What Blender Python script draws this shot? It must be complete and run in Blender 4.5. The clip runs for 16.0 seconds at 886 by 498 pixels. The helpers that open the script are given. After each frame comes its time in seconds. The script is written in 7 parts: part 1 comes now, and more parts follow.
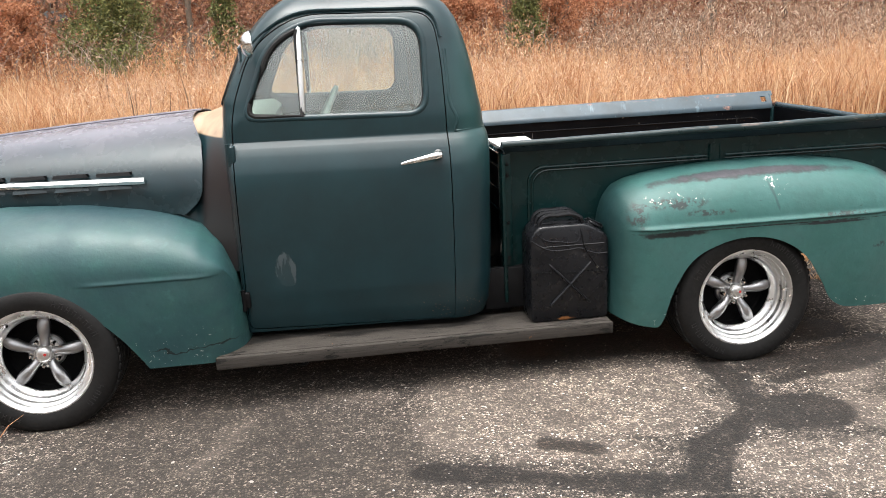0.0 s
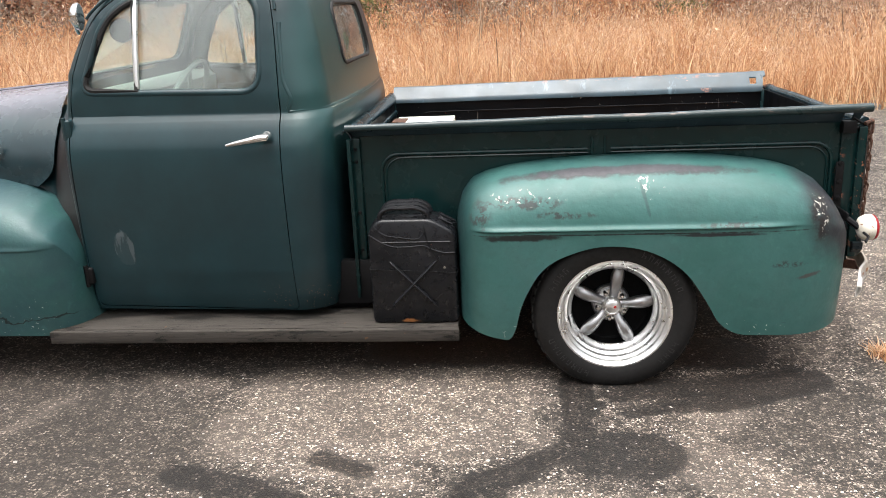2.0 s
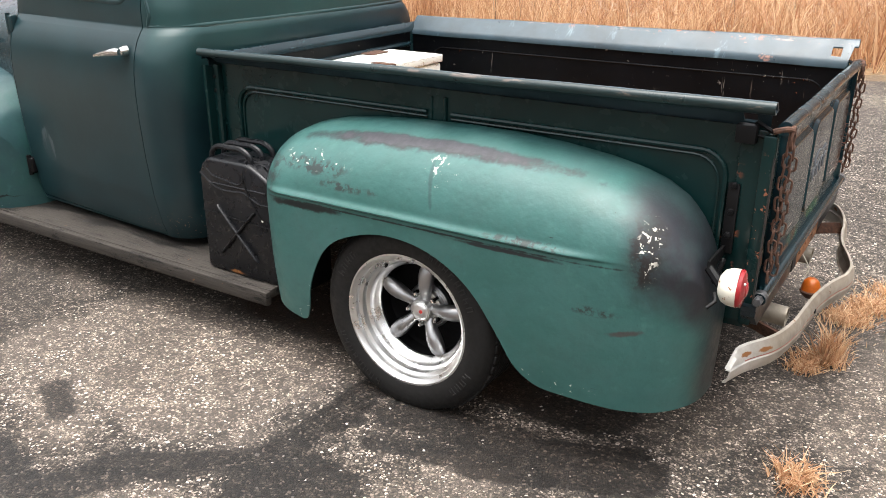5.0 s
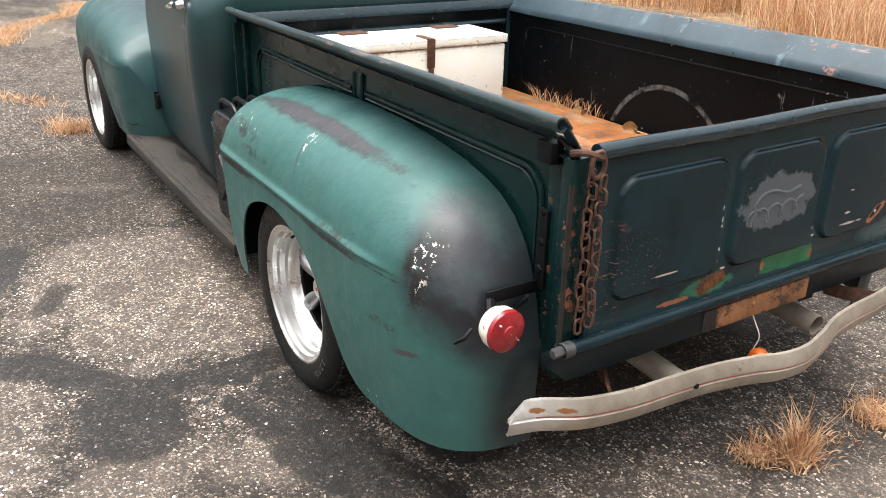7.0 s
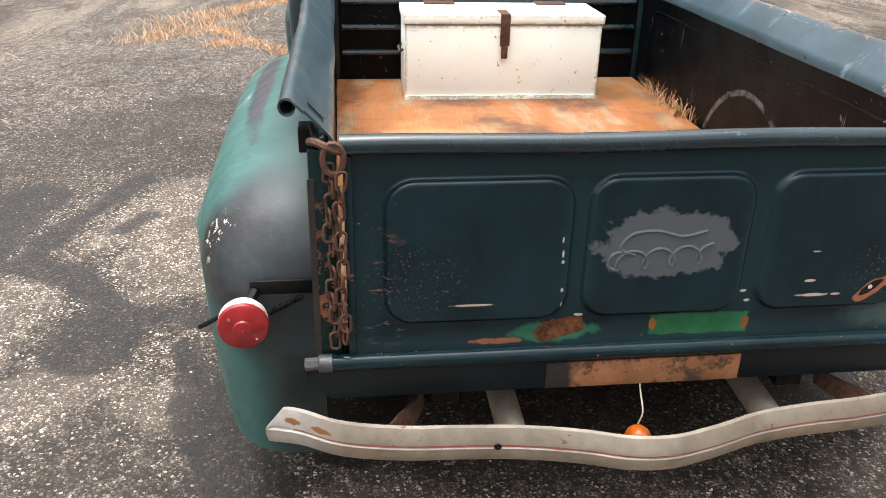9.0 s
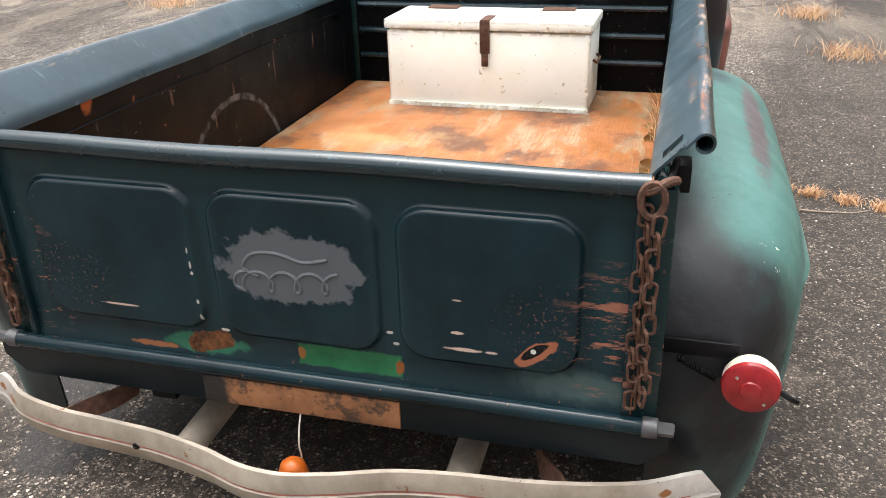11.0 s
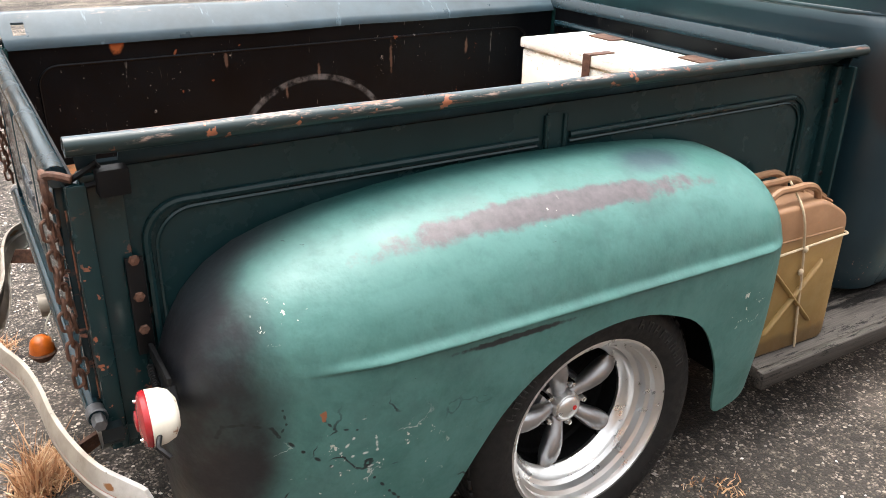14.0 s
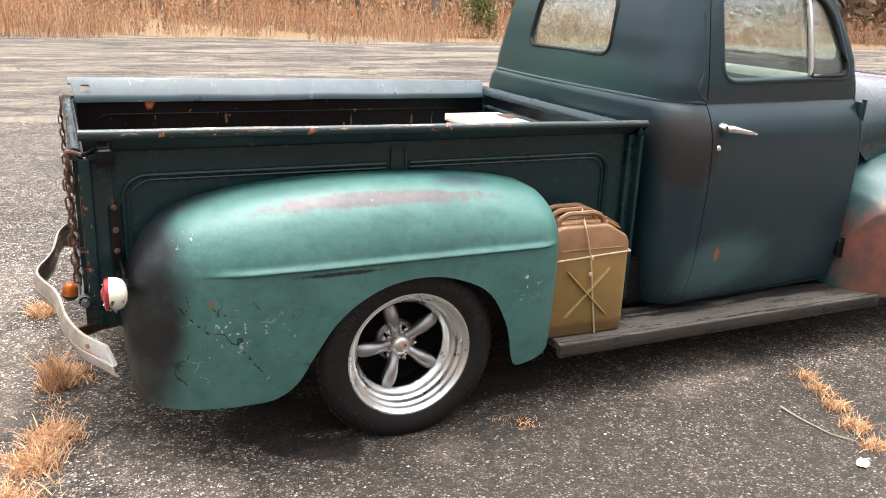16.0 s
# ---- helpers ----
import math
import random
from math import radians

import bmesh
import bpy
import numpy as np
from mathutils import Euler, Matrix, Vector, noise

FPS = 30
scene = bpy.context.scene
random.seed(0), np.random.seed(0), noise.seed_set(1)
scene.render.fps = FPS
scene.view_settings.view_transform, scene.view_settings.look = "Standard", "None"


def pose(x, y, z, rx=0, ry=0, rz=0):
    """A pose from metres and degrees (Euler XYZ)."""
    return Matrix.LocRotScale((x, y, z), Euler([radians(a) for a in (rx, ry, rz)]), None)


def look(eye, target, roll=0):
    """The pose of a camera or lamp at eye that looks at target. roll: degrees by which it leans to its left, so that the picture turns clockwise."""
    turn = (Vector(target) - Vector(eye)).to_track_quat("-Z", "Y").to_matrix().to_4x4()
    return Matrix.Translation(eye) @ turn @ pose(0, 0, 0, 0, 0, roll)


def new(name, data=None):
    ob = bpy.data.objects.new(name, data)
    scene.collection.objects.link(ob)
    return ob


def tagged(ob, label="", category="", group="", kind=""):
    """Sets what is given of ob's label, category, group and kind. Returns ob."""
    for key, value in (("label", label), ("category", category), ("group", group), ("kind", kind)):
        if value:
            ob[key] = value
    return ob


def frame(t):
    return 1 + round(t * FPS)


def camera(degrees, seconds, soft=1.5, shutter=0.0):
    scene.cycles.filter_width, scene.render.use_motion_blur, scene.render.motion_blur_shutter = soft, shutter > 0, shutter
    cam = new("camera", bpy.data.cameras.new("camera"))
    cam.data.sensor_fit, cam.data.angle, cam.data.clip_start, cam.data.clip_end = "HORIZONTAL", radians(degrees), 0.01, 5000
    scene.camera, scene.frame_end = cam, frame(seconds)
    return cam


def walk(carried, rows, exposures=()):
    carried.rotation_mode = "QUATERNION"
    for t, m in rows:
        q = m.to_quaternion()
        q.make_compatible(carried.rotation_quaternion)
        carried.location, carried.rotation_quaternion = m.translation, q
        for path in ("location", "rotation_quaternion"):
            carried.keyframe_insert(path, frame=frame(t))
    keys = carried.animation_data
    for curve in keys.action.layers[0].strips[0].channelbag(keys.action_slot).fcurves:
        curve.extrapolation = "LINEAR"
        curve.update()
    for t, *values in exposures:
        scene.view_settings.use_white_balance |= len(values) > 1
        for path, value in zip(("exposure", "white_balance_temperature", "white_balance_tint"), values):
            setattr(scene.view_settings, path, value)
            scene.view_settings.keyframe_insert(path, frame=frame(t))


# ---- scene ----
cam = camera(56.5, 16.0, 0.9)
METRES, EYE, TURN = 10.251, 1.49, -7.2
START_X, START_Y = -1.741, -4.147
ROWS = [
    (0.0, 0.0, 0.0, 0.0, -0.71, -14.78, 2.68),
    (0.5, 0.0334, 0.0078, 0.0001, 1.08, -15.4, 2.5),
    (1.0, 0.0684, 0.0128, -0.0011, 5.55, -15.32, 2.0),
    (1.5, 0.1009, 0.0242, -0.0019, 9.26, -16.12, 2.54),
    (2.0, 0.1303, 0.0419, -0.001, 11.92, -16.86, 2.45),
    (2.5, 0.1615, 0.0556, -0.0024, 17.99, -17.35, 0.64),
    (3.0, 0.1869, 0.0745, -0.0035, 22.6, -18.47, -0.59),
    (3.5, 0.2086, 0.0967, -0.003, 25.71, -18.9, -0.55),
    (4.0, 0.2365, 0.1188, -0.0038, 31.45, -19.4, 0.01),
    (4.5, 0.2587, 0.1444, -0.0058, 35.04, -20.5, 0.11),
    (7.0, 0.3479, 0.2806, -0.0046, 65.13, -23.42, -1.15),
    (7.5, 0.3537, 0.3109, -0.0066, 69.6, -24.39, -1.0),
    (8.0, 0.3631, 0.3396, -0.0069, 78.02, -24.93, -1.3),
    (10.5, 0.3295, 0.4805, -0.0064, 105.36, -25.37, 0.8),
    (11.0, 0.3203, 0.5117, -0.007, 112.62, -25.35, 1.48),
    (11.5, 0.3027, 0.5366, -0.0098, 118.77, -25.88, 1.37),
    (12.0, 0.2829, 0.5578, -0.0084, 126.78, -25.53, 1.56),
    (12.5, 0.2629, 0.581, -0.0087, 136.04, -25.33, 1.52),
    (13.0, 0.2374, 0.5965, -0.011, 141.88, -25.77, 1.34),
    (13.5, 0.2157, 0.6099, -0.0077, 148.4, -24.91, 0.4),
    (14.0, 0.1973, 0.6324, -0.0078, 156.43, -24.17, -0.87),
    (14.5, 0.1901, 0.6575, -0.0078, 160.79, -23.43, -1.42),
    (15.0, 0.1837, 0.6877, -0.0047, 162.68, -21.86, -2.17),
    (15.5, 0.174, 0.7196, -0.0033, 163.88, -19.31, -3.13),
    (16.0, 0.1742, 0.7465, -0.0036, 162.69, -17.24, -2.35),
]
walk(cam, [(t, pose(START_X, START_Y, EYE, 0, 0, TURN) @ pose(METRES * x, METRES * y, METRES * z, 90 + pitch, roll, yaw)) for t, x, y, z, yaw, pitch, roll in ROWS], [(0.0, 1.46), (4.5, 1.54), (7.0, 1.50), (10.5, 1.54), (12.5, 1.68), (14.0, 1.90), (15.0, 1.97), (16.0, 1.88)])

# ---- light: a bright overcast sky with a broad weak sun ----
world = bpy.data.worlds.new("sky")
scene.world = world
world.use_nodes = True
wt = world.node_tree
sky = wt.nodes.new("ShaderNodeTexSky")
sky.sky_type, sky.sun_disc = "NISHITA", False
sky.sun_elevation, sky.sun_rotation = radians(81), radians(202)
sky.dust_density, sky.air_density = 8.0, 1.2
cloud = wt.nodes.new("ShaderNodeHueSaturation")
cloud.inputs["Saturation"].default_value = 0.20
back = wt.nodes["Background"]
back.inputs["Strength"].default_value = 0.15
wt.links.new(sky.outputs[0], cloud.inputs["Color"])
wt.links.new(cloud.outputs[0], back.inputs["Color"])
sun_data = bpy.data.lights.new("sun", "SUN")
sun_data.energy, sun_data.angle, sun_data.color = 0.6, radians(70), (1.0, 0.965, 0.92)
sun = new("sun", sun_data)
sun.matrix_world = look((-1.2, -3, 22), (0, 0, 0))


# ---- helpers for materials ----
class Mat:
    """A node material with short-hands; all lengths in metres in the object's own space."""

    def __init__(self, name, rough=0.5, metal=0.0):
        self.m = bpy.data.materials.new(name)
        self.m.use_nodes = True
        self.t = self.m.node_tree
        self.b = self.t.nodes["Principled BSDF"]
        self.b.inputs["Roughness"].default_value = rough
        self.b.inputs["Metallic"].default_value = metal
        self.co = self.t.nodes.new("ShaderNodeTexCoord").outputs["Object"]

    def put(self, socket, value):
        if hasattr(value, "links"):
            self.t.links.new(value, socket)
        elif isinstance(value, (tuple, list)) and len(value) == 3 and socket.type == "RGBA":
            socket.default_value = (*value, 1)
        else:
            socket.default_value = value

    def set(self, **kw):
        for k, v in kw.items():
            self.put(self.b.inputs[k.replace("_", " ")], v)
        return self

    def noise(self, scale, detail=4.0, rough=0.6, dist=0.0, co=None, stretch=None):
        n = self.t.nodes.new("ShaderNodeTexNoise")
        c = co or self.co
        if stretch:
            mp = self.t.nodes.new("ShaderNodeMapping")
            mp.inputs["Scale"].default_value = stretch
            self.t.links.new(c, mp.inputs["Vector"])
            c = mp.outputs[0]
        self.t.links.new(c, n.inputs["Vector"])
        n.inputs["Scale"].default_value, n.inputs["Detail"].default_value = scale, detail
        n.inputs["Roughness"].default_value, n.inputs["Distortion"].default_value = rough, dist
        return n.outputs["Fac"]

    def voronoi(self, scale, feature="F1", out="Distance", rnd=1.0):
        n = self.t.nodes.new("ShaderNodeTexVoronoi")
        n.feature = feature
        self.t.links.new(self.co, n.inputs["Vector"])
        n.inputs["Scale"].default_value, n.inputs["Randomness"].default_value = scale, rnd
        return n.outputs[out]

    def ramp(self, fac, *stops):
        n = self.t.nodes.new("ShaderNodeValToRGB")
        e = n.color_ramp.elements
        while len(e) < len(stops):
            e.new(0.5)
        for el, (p, c) in zip(e, stops):
            el.position = p
            el.color = (c, c, c, 1) if isinstance(c, (int, float)) else (*c, 1)
        self.put(n.inputs[0], fac)
        return n.outputs[0]

    def rng(self, fac, a, b, c=0.0, d=1.0):
        n = self.t.nodes.new("ShaderNodeMapRange")
        n.interpolation_type = "SMOOTHSTEP"
        for k, v in zip(("Value", "From Min", "From Max", "To Min", "To Max"), (fac, a, b, c, d)):
            self.put(n.inputs[k], v)
        return n.outputs[0]

    def mix(self, fac, a, b, mode="MIX"):
        n = self.t.nodes.new("ShaderNodeMix")
        n.data_type, n.blend_type = "RGBA", mode
        self.put(n.inputs["Factor"], fac)
        self.put(n.inputs[6], a)
        self.put(n.inputs[7], b)
        return n.outputs[2]

    def calc(self, op, a, b=0.0):
        n = self.t.nodes.new("ShaderNodeMath")
        n.operation, n.use_clamp = op, op in ("ADD", "SUBTRACT")
        self.put(n.inputs[0], a)
        self.put(n.inputs[1], b)
        return n.outputs[0]

    def vec(self, op, a, b):
        n = self.t.nodes.new("ShaderNodeVectorMath")
        n.operation = op
        self.put(n.inputs[0], a)
        self.put(n.inputs[1], b)
        return n.outputs["Value" if op == "LENGTH" else "Vector"]

    def blob(self, centre, size, soft=0.3, rag=0.4, scale=12.0, turn=0.0, axis="Y_AXIS"):
        """1 inside an uneven ellipsoid, 0 outside; soft and rag as parts of its size; turned about an axis, in degrees."""
        v = self.vec("SUBTRACT", self.co, centre)
        if turn:
            r = self.t.nodes.new("ShaderNodeVectorRotate")
            r.rotation_type = axis
            self.t.links.new(v, r.inputs["Vector"])
            r.inputs["Angle"].default_value = radians(turn)
            v = r.outputs[0]
        d = self.vec("LENGTH", self.vec("DIVIDE", v, size), (0, 0, 0))
        n = self.t.nodes.new("ShaderNodeMath")
        n.operation = "MULTIPLY_ADD"
        self.put(n.inputs[0], self.noise(scale, 4, 0.65))
        n.inputs[1].default_value, n.inputs[2].default_value = rag * 2, -rag
        return self.rng(self.calc_raw(d, n.outputs[0]), 1 + soft, 1 - soft)

    def calc_raw_min(self, a, b):
        """The smaller of two values, not held to 0..1."""
        n = self.t.nodes.new("ShaderNodeMath")
        n.operation = "MINIMUM"
        self.put(n.inputs[0], a)
        self.put(n.inputs[1], b)
        return n.outputs[0]

    def calc_raw(self, a, b):
        n = self.t.nodes.new("ShaderNodeMath")
        n.operation = "ADD"
        self.put(n.inputs[0], a)
        self.put(n.inputs[1], b)
        return n.outputs[0]

    def specks(self, scale, amount, where=None):
        """Small uneven flecks; amount is the share of the ground that they cover."""
        edge_at = 0.5 + 0.1 * (math.sqrt(-2 * math.log(amount)) - 0.75)
        f = self.rng(self.noise(scale, 3, 0.7), edge_at, edge_at + 0.02)
        return self.calc("MULTIPLY", f, where) if where is not None else f

    def edges(self, radius):
        """Near 1 along the sharp edges of a thing, 0 on its flats."""
        n = self.t.nodes.new("ShaderNodeBevel")
        n.samples = 4
        n.inputs["Radius"].default_value = radius
        g = self.t.nodes.new("ShaderNodeNewGeometry")
        d = self.t.nodes.new("ShaderNodeVectorMath")
        d.operation = "DOT_PRODUCT"
        self.t.links.new(n.outputs[0], d.inputs[0])
        self.t.links.new(g.outputs["Normal"], d.inputs[1])
        return self.rng(d.outputs["Value"], 0.995, 0.90)

    def bump(self, height, strength=0.3, dist=0.002):
        n = self.t.nodes.new("ShaderNodeBump")
        n.inputs["Strength"].default_value, n.inputs["Distance"].default_value = strength, dist
        self.put(n.inputs["Height"], height)
        self.put(self.b.inputs["Normal"], n.outputs[0])
        return self

    def island(self):
        return self.t.nodes.new("ShaderNodeNewGeometry").outputs["Random Per Island"]


def paint(name, colour, rough=0.42, var=0.25, dust=0.15, coat=0.0):
    """Old sprayed paint: cloudy tone, dull dusty film, faint orange peel."""
    m = Mat(name, rough)
    dark = tuple(c * (1 - var) for c in colour)
    lite = tuple(min(1, c * (1 + var)) for c in colour)
    base = m.ramp(m.noise(5, 5, 0.6), (0.3, dark), (0.7, lite))
    base = m.mix(m.rng(m.noise(26, 6, 0.7), 0.45, 0.75, 0, dust), base, tuple(0.5 * c + 0.07 for c in colour))
    m.set(Base_Color=base, Roughness=m.rng(m.noise(9, 5), 0.3, 0.75, rough - 0.07, rough + 0.13))
    m.set(Specular_IOR_Level=0.45)
    m.bump(m.noise(60, 3), 0.08, 0.002)
    m.colour = base
    return m


def plain(name, colour, rough=0.5, metal=0.0, var=0.25, scale=20, bump=0.15, spec=None):
    m = Mat(name, rough, metal)
    m.colour = m.ramp(m.noise(scale, 6, 0.65), (0.25, tuple(c * (1 - var) for c in colour)), (0.75, tuple(min(1, c * (1 + var)) for c in colour)))
    m.set(Base_Color=m.colour, Roughness=m.rng(m.noise(scale * 2.3, 4), 0.3, 0.7, max(0.02, rough - 0.1), min(1, rough + 0.1)))
    if bump:
        m.bump(m.noise(scale * 5, 4), bump, 0.002)
    return m


# ---- helpers for geometry ----
def finish(me, material, angle=38):
    """Smooth shading with sharp edges past the angle."""
    bm = bmesh.new()
    bm.from_mesh(me)
    bmesh.ops.recalc_face_normals(bm, faces=bm.faces)
    for f in bm.faces:
        f.smooth = True
    for e in bm.edges:
        e.smooth = len(e.link_faces) == 2 and e.calc_face_angle(0) < radians(angle)
    bm.to_mesh(me)
    bm.free()
    me.materials.clear()
    me.materials.append(material.m if isinstance(material, Mat) else material)
    return me


def mesh_of(bm, material, angle=38):
    me = bpy.data.meshes.new("mesh")
    bm.to_mesh(me)
    bm.free()
    return finish(me, material, angle)


def put(name, me, parent=None, label="", m=None):
    ob = new(name, me)
    ob.parent = parent
    if m is not None:
        ob.matrix_local = m
    return tagged(ob, label)


def part(name, bm, material, parent, label="", m=None, angle=38):
    return put(name, mesh_of(bm, material, angle), parent, label, m)


def thing(name, label, category, group="", m=None, kind=""):
    ob = new(name)
    if m is not None:
        ob.matrix_world = m
    return tagged(ob, label, category, group, kind)


def loft(bm, rows, wrap=False, ends=False):
    """Faces between rows of points; wrap joins each row's end to its start."""
    vs = [[bm.verts.new(p) for p in r] for r in rows]
    n = len(vs[0])
    for a, b in zip(vs, vs[1:]):
        for i in range(n if wrap else n - 1):
            j = (i + 1) % n
            bm.faces.new((a[i], a[j], b[j], b[i]))
    if ends:
        bm.faces.new(vs[0])
        bm.faces.new(vs[-1])
    return bm


def tube(bm, pts, r, seg=8, closed=False, flat=1.0, ends=True):
    """A round rod along points; r a number or one a point; flat squashes it."""
    pts = [Vector(p) for p in pts]
    n = len(pts)
    rs = r if isinstance(r, (list, tuple)) else [r] * n
    rows, up = [], None
    for i, p in enumerate(pts):
        a = pts[(i - 1) % n] if closed or i else p
        b = pts[(i + 1) % n] if closed or i < n - 1 else p
        d = (b - a).normalized()
        if up is None:
            up = Vector((0, 0, 1)) if abs(d.z) < 0.9 else Vector((1, 0, 0))
        side = d.cross(up).normalized()
        up = side.cross(d).normalized()
        rows.append([p + rs[i] * (math.cos(k) * side + flat * math.sin(k) * up) for k in np.linspace(0, 2 * math.pi, seg, endpoint=False)])
    if closed:
        rows.append(rows[0])
        before = len(bm.verts)
        loft(bm, rows, True)
        bmesh.ops.remove_doubles(bm, verts=list(bm.verts)[before:], dist=1e-5)
    else:
        loft(bm, rows, True, ends)
    return bm


def lathe(bm, prof, m=None, seg=48, closed=False):
    """Turns (r, h) points about the local z axis."""
    m = m or Matrix()
    rows = [[m @ Vector((r * math.cos(a), r * math.sin(a), h)) for a in np.linspace(0, 2 * math.pi, seg, endpoint=False)] for r, h in prof]
    if closed:
        rows.append(rows[0])
    before = len(bm.verts)
    loft(bm, rows, True)
    bmesh.ops.remove_doubles(bm, verts=list(bm.verts)[before:], dist=1e-6)
    return bm


def block(bm, lo, hi, bev=0.0, seg=2, m=None):
    c, s = (Vector(lo) + Vector(hi)) / 2, Vector(hi) - Vector(lo)
    r = bmesh.ops.create_cube(bm, size=1.0, matrix=(m or Matrix()) @ Matrix.Translation(c) @ Matrix.Diagonal((*s, 1)))
    if bev:
        es = list({e for v in r["verts"] for e in v.link_edges})
        bmesh.ops.bevel(bm, geom=es, offset=bev, segments=seg, affect="EDGES", profile=0.5)
    return bm


def prism(outline, axis, lo, hi):
    """A closed solid over a 2D outline: axis 'x' takes (y, z), 'y' takes (x, z), 'z' takes (x, y)."""
    bm = bmesh.new()
    at = {"x": lambda p, q: (q, p[0], p[1]), "y": lambda p, q: (p[0], q, p[1]), "z": lambda p, q: (p[0], p[1], q)}[axis]
    loft(bm, [[at(p, q) for p in outline] for q in (lo, hi)], True, True)
    bmesh.ops.recalc_face_normals(bm, faces=bm.faces)
    me = bpy.data.meshes.new("cutter")
    bm.to_mesh(me)
    bm.free()
    return me


def rounded(pts, r, seg=6):
    """A polygon with its corners rounded."""
    out, n = [], len(pts)
    for i in range(n):
        a, b, c = Vector(pts[i - 1]), Vector(pts[i]), Vector(pts[(i + 1) % n])
        ri = r[i] if isinstance(r, (list, tuple)) else r
        u, v = (a - b), (c - b)
        k = min(ri, 0.48 * u.length, 0.48 * v.length)
        p, q = b + u.normalized() * k, b + v.normalized() * k
        for s in np.linspace(0, 1, seg + 1):
            out.append(tuple((1 - s) ** 2 * p + 2 * s * (1 - s) * b + s * s * q))
    return out


def cut(me, cutter, op):
    """A new mesh: me less, or shared with, the cutter."""
    a, b = new("work_a", me), new("work_b", cutter)
    mod = a.modifiers.new("cut", "BOOLEAN")
    mod.operation, mod.object, mod.solver = op, b, "EXACT"
    bpy.context.view_layer.update()
    out = bpy.data.meshes.new_from_object(a.evaluated_get(bpy.context.evaluated_depsgraph_get()))
    bpy.data.objects.remove(a)
    bpy.data.objects.remove(b)
    return out


def thick(bm, t):
    bmesh.ops.recalc_face_normals(bm, faces=bm.faces)
    bmesh.ops.solidify(bm, geom=list(bm.faces), thickness=t)
    return bm


def raw(bm):
    me = bpy.data.meshes.new("raw")
    bm.to_mesh(me)
    bm.free()
    return me


def smooth_line(pts, n=40):
    """Points along a smooth curve through pts."""
    p = np.array(pts, float)
    u = np.concatenate([[0], np.cumsum(np.linalg.norm(np.diff(p, axis=0), axis=1))])
    m = np.gradient(p, u, axis=0)
    out = []
    for s in np.linspace(0, u[-1], n):
        i = min(np.searchsorted(u, s, side="right") - 1, len(u) - 2)
        h = u[i + 1] - u[i]
        k = (s - u[i]) / h
        out.append(tuple((2 * k**3 - 3 * k**2 + 1) * p[i] + (k**3 - 2 * k**2 + k) * h * m[i] + (3 * k**2 - 2 * k**3) * p[i + 1] + (k**3 - k**2) * h * m[i + 1]))
    return out


# ---- materials ----
TEAL, DEEP = (0.036, 0.110, 0.102), (0.0078, 0.0250, 0.0296)

fender_paint = paint("worn_teal_paint", TEAL, 0.43, 0.16, 0.06)
fender_paint.set(Specular_IOR_Level=0.38)
c = fender_paint.colour
f = fender_paint
right = f.t.nodes.new("ShaderNodeSeparateXYZ")
f.t.links.new(f.co, right.inputs[0])
c = f.mix(f.rng(right.outputs[1], -0.1, 0.1, 0, 0.8), c, (0.068, 0.166, 0.149))
c = f.mix(f.rng(right.outputs[0], -1.9, -2.2, 0, 0.85), c, (0.022, 0.062, 0.066))
c = f.mix(f.rng(f.noise(16, 6, 0.72, 0.2), 0.55, 0.75, 0, 0.4), c, (0.030, 0.088, 0.078))
c = f.mix(f.rng(f.noise(3.3, 7, 0.72), 0.52, 0.74, 0, 0.34), c, (0.026, 0.050, 0.048))
# mottled brush marks
c = f.mix(f.rng(f.noise(24, 7, 0.72, 0.2), 0.50, 0.66, 0, 0.26), c, (0.022, 0.075, 0.062))
c = f.mix(f.rng(f.noise(17, 7, 0.72, 0.2, f.vec("ADD", f.co, (5, 3, 1))), 0.54, 0.70, 0, 0.26), c, (0.070, 0.185, 0.165))
# darker green brushed over the lower flanks, and sprayed primer at the rear corners
c = f.mix(f.rng(f.noise(7, 5, 0.7, 0.6, None, (1, 1, 1.3)), 0.42, 0.68, 0, 0.36), c, (0.02, 0.085, 0.07))
c = f.mix(f.blob((0.80, -0.72, 0.665), (0.205, 0.225, 0.205), 0.24, 0.24, 8), c, (0.019, 0.020, 0.025))
c = f.mix(f.calc("MULTIPLY", f.blob((0.735, -0.88, 0.69), (0.045, 0.06, 0.11), 0.3, 0.5, 20), f.rng(f.noise(30, 5, 0.7), 0.40, 0.52)), c, (0.014, 0.012, 0.012))
c = f.mix(f.blob((0.88, 0.74, 0.54), (0.19, 0.32, 0.42), 0.22, 0.22, 6), c, (0.0075, 0.0080, 0.0100))
c = f.mix(f.blob((0.85, -0.62, 0.35), (0.16, 0.17, 0.35), 0.3, 0.1, 5), c, (0.014, 0.02, 0.022))
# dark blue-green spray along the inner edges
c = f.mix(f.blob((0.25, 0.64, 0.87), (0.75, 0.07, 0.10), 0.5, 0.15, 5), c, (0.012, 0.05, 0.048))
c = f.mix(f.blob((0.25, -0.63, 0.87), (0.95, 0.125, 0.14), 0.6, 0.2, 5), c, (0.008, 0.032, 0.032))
c = f.mix(f.rng(f.noise(5, 5, 0.7), 0.45, 0.7, 0, 0.4), c, (0.034, 0.072, 0.068))
c = f.mix(f.blob((0.70, 0.665, 0.77), (0.20, 0.085, 0.09), 0.6, 0.25, 7), c, (0.012, 0.016, 0.019))
c = f.mix(f.blob((-0.61, -0.74, 0.62), (0.125, 0.20, 0.42), 0.65, 0.3, 5), c, (0.010, 0.032, 0.033))
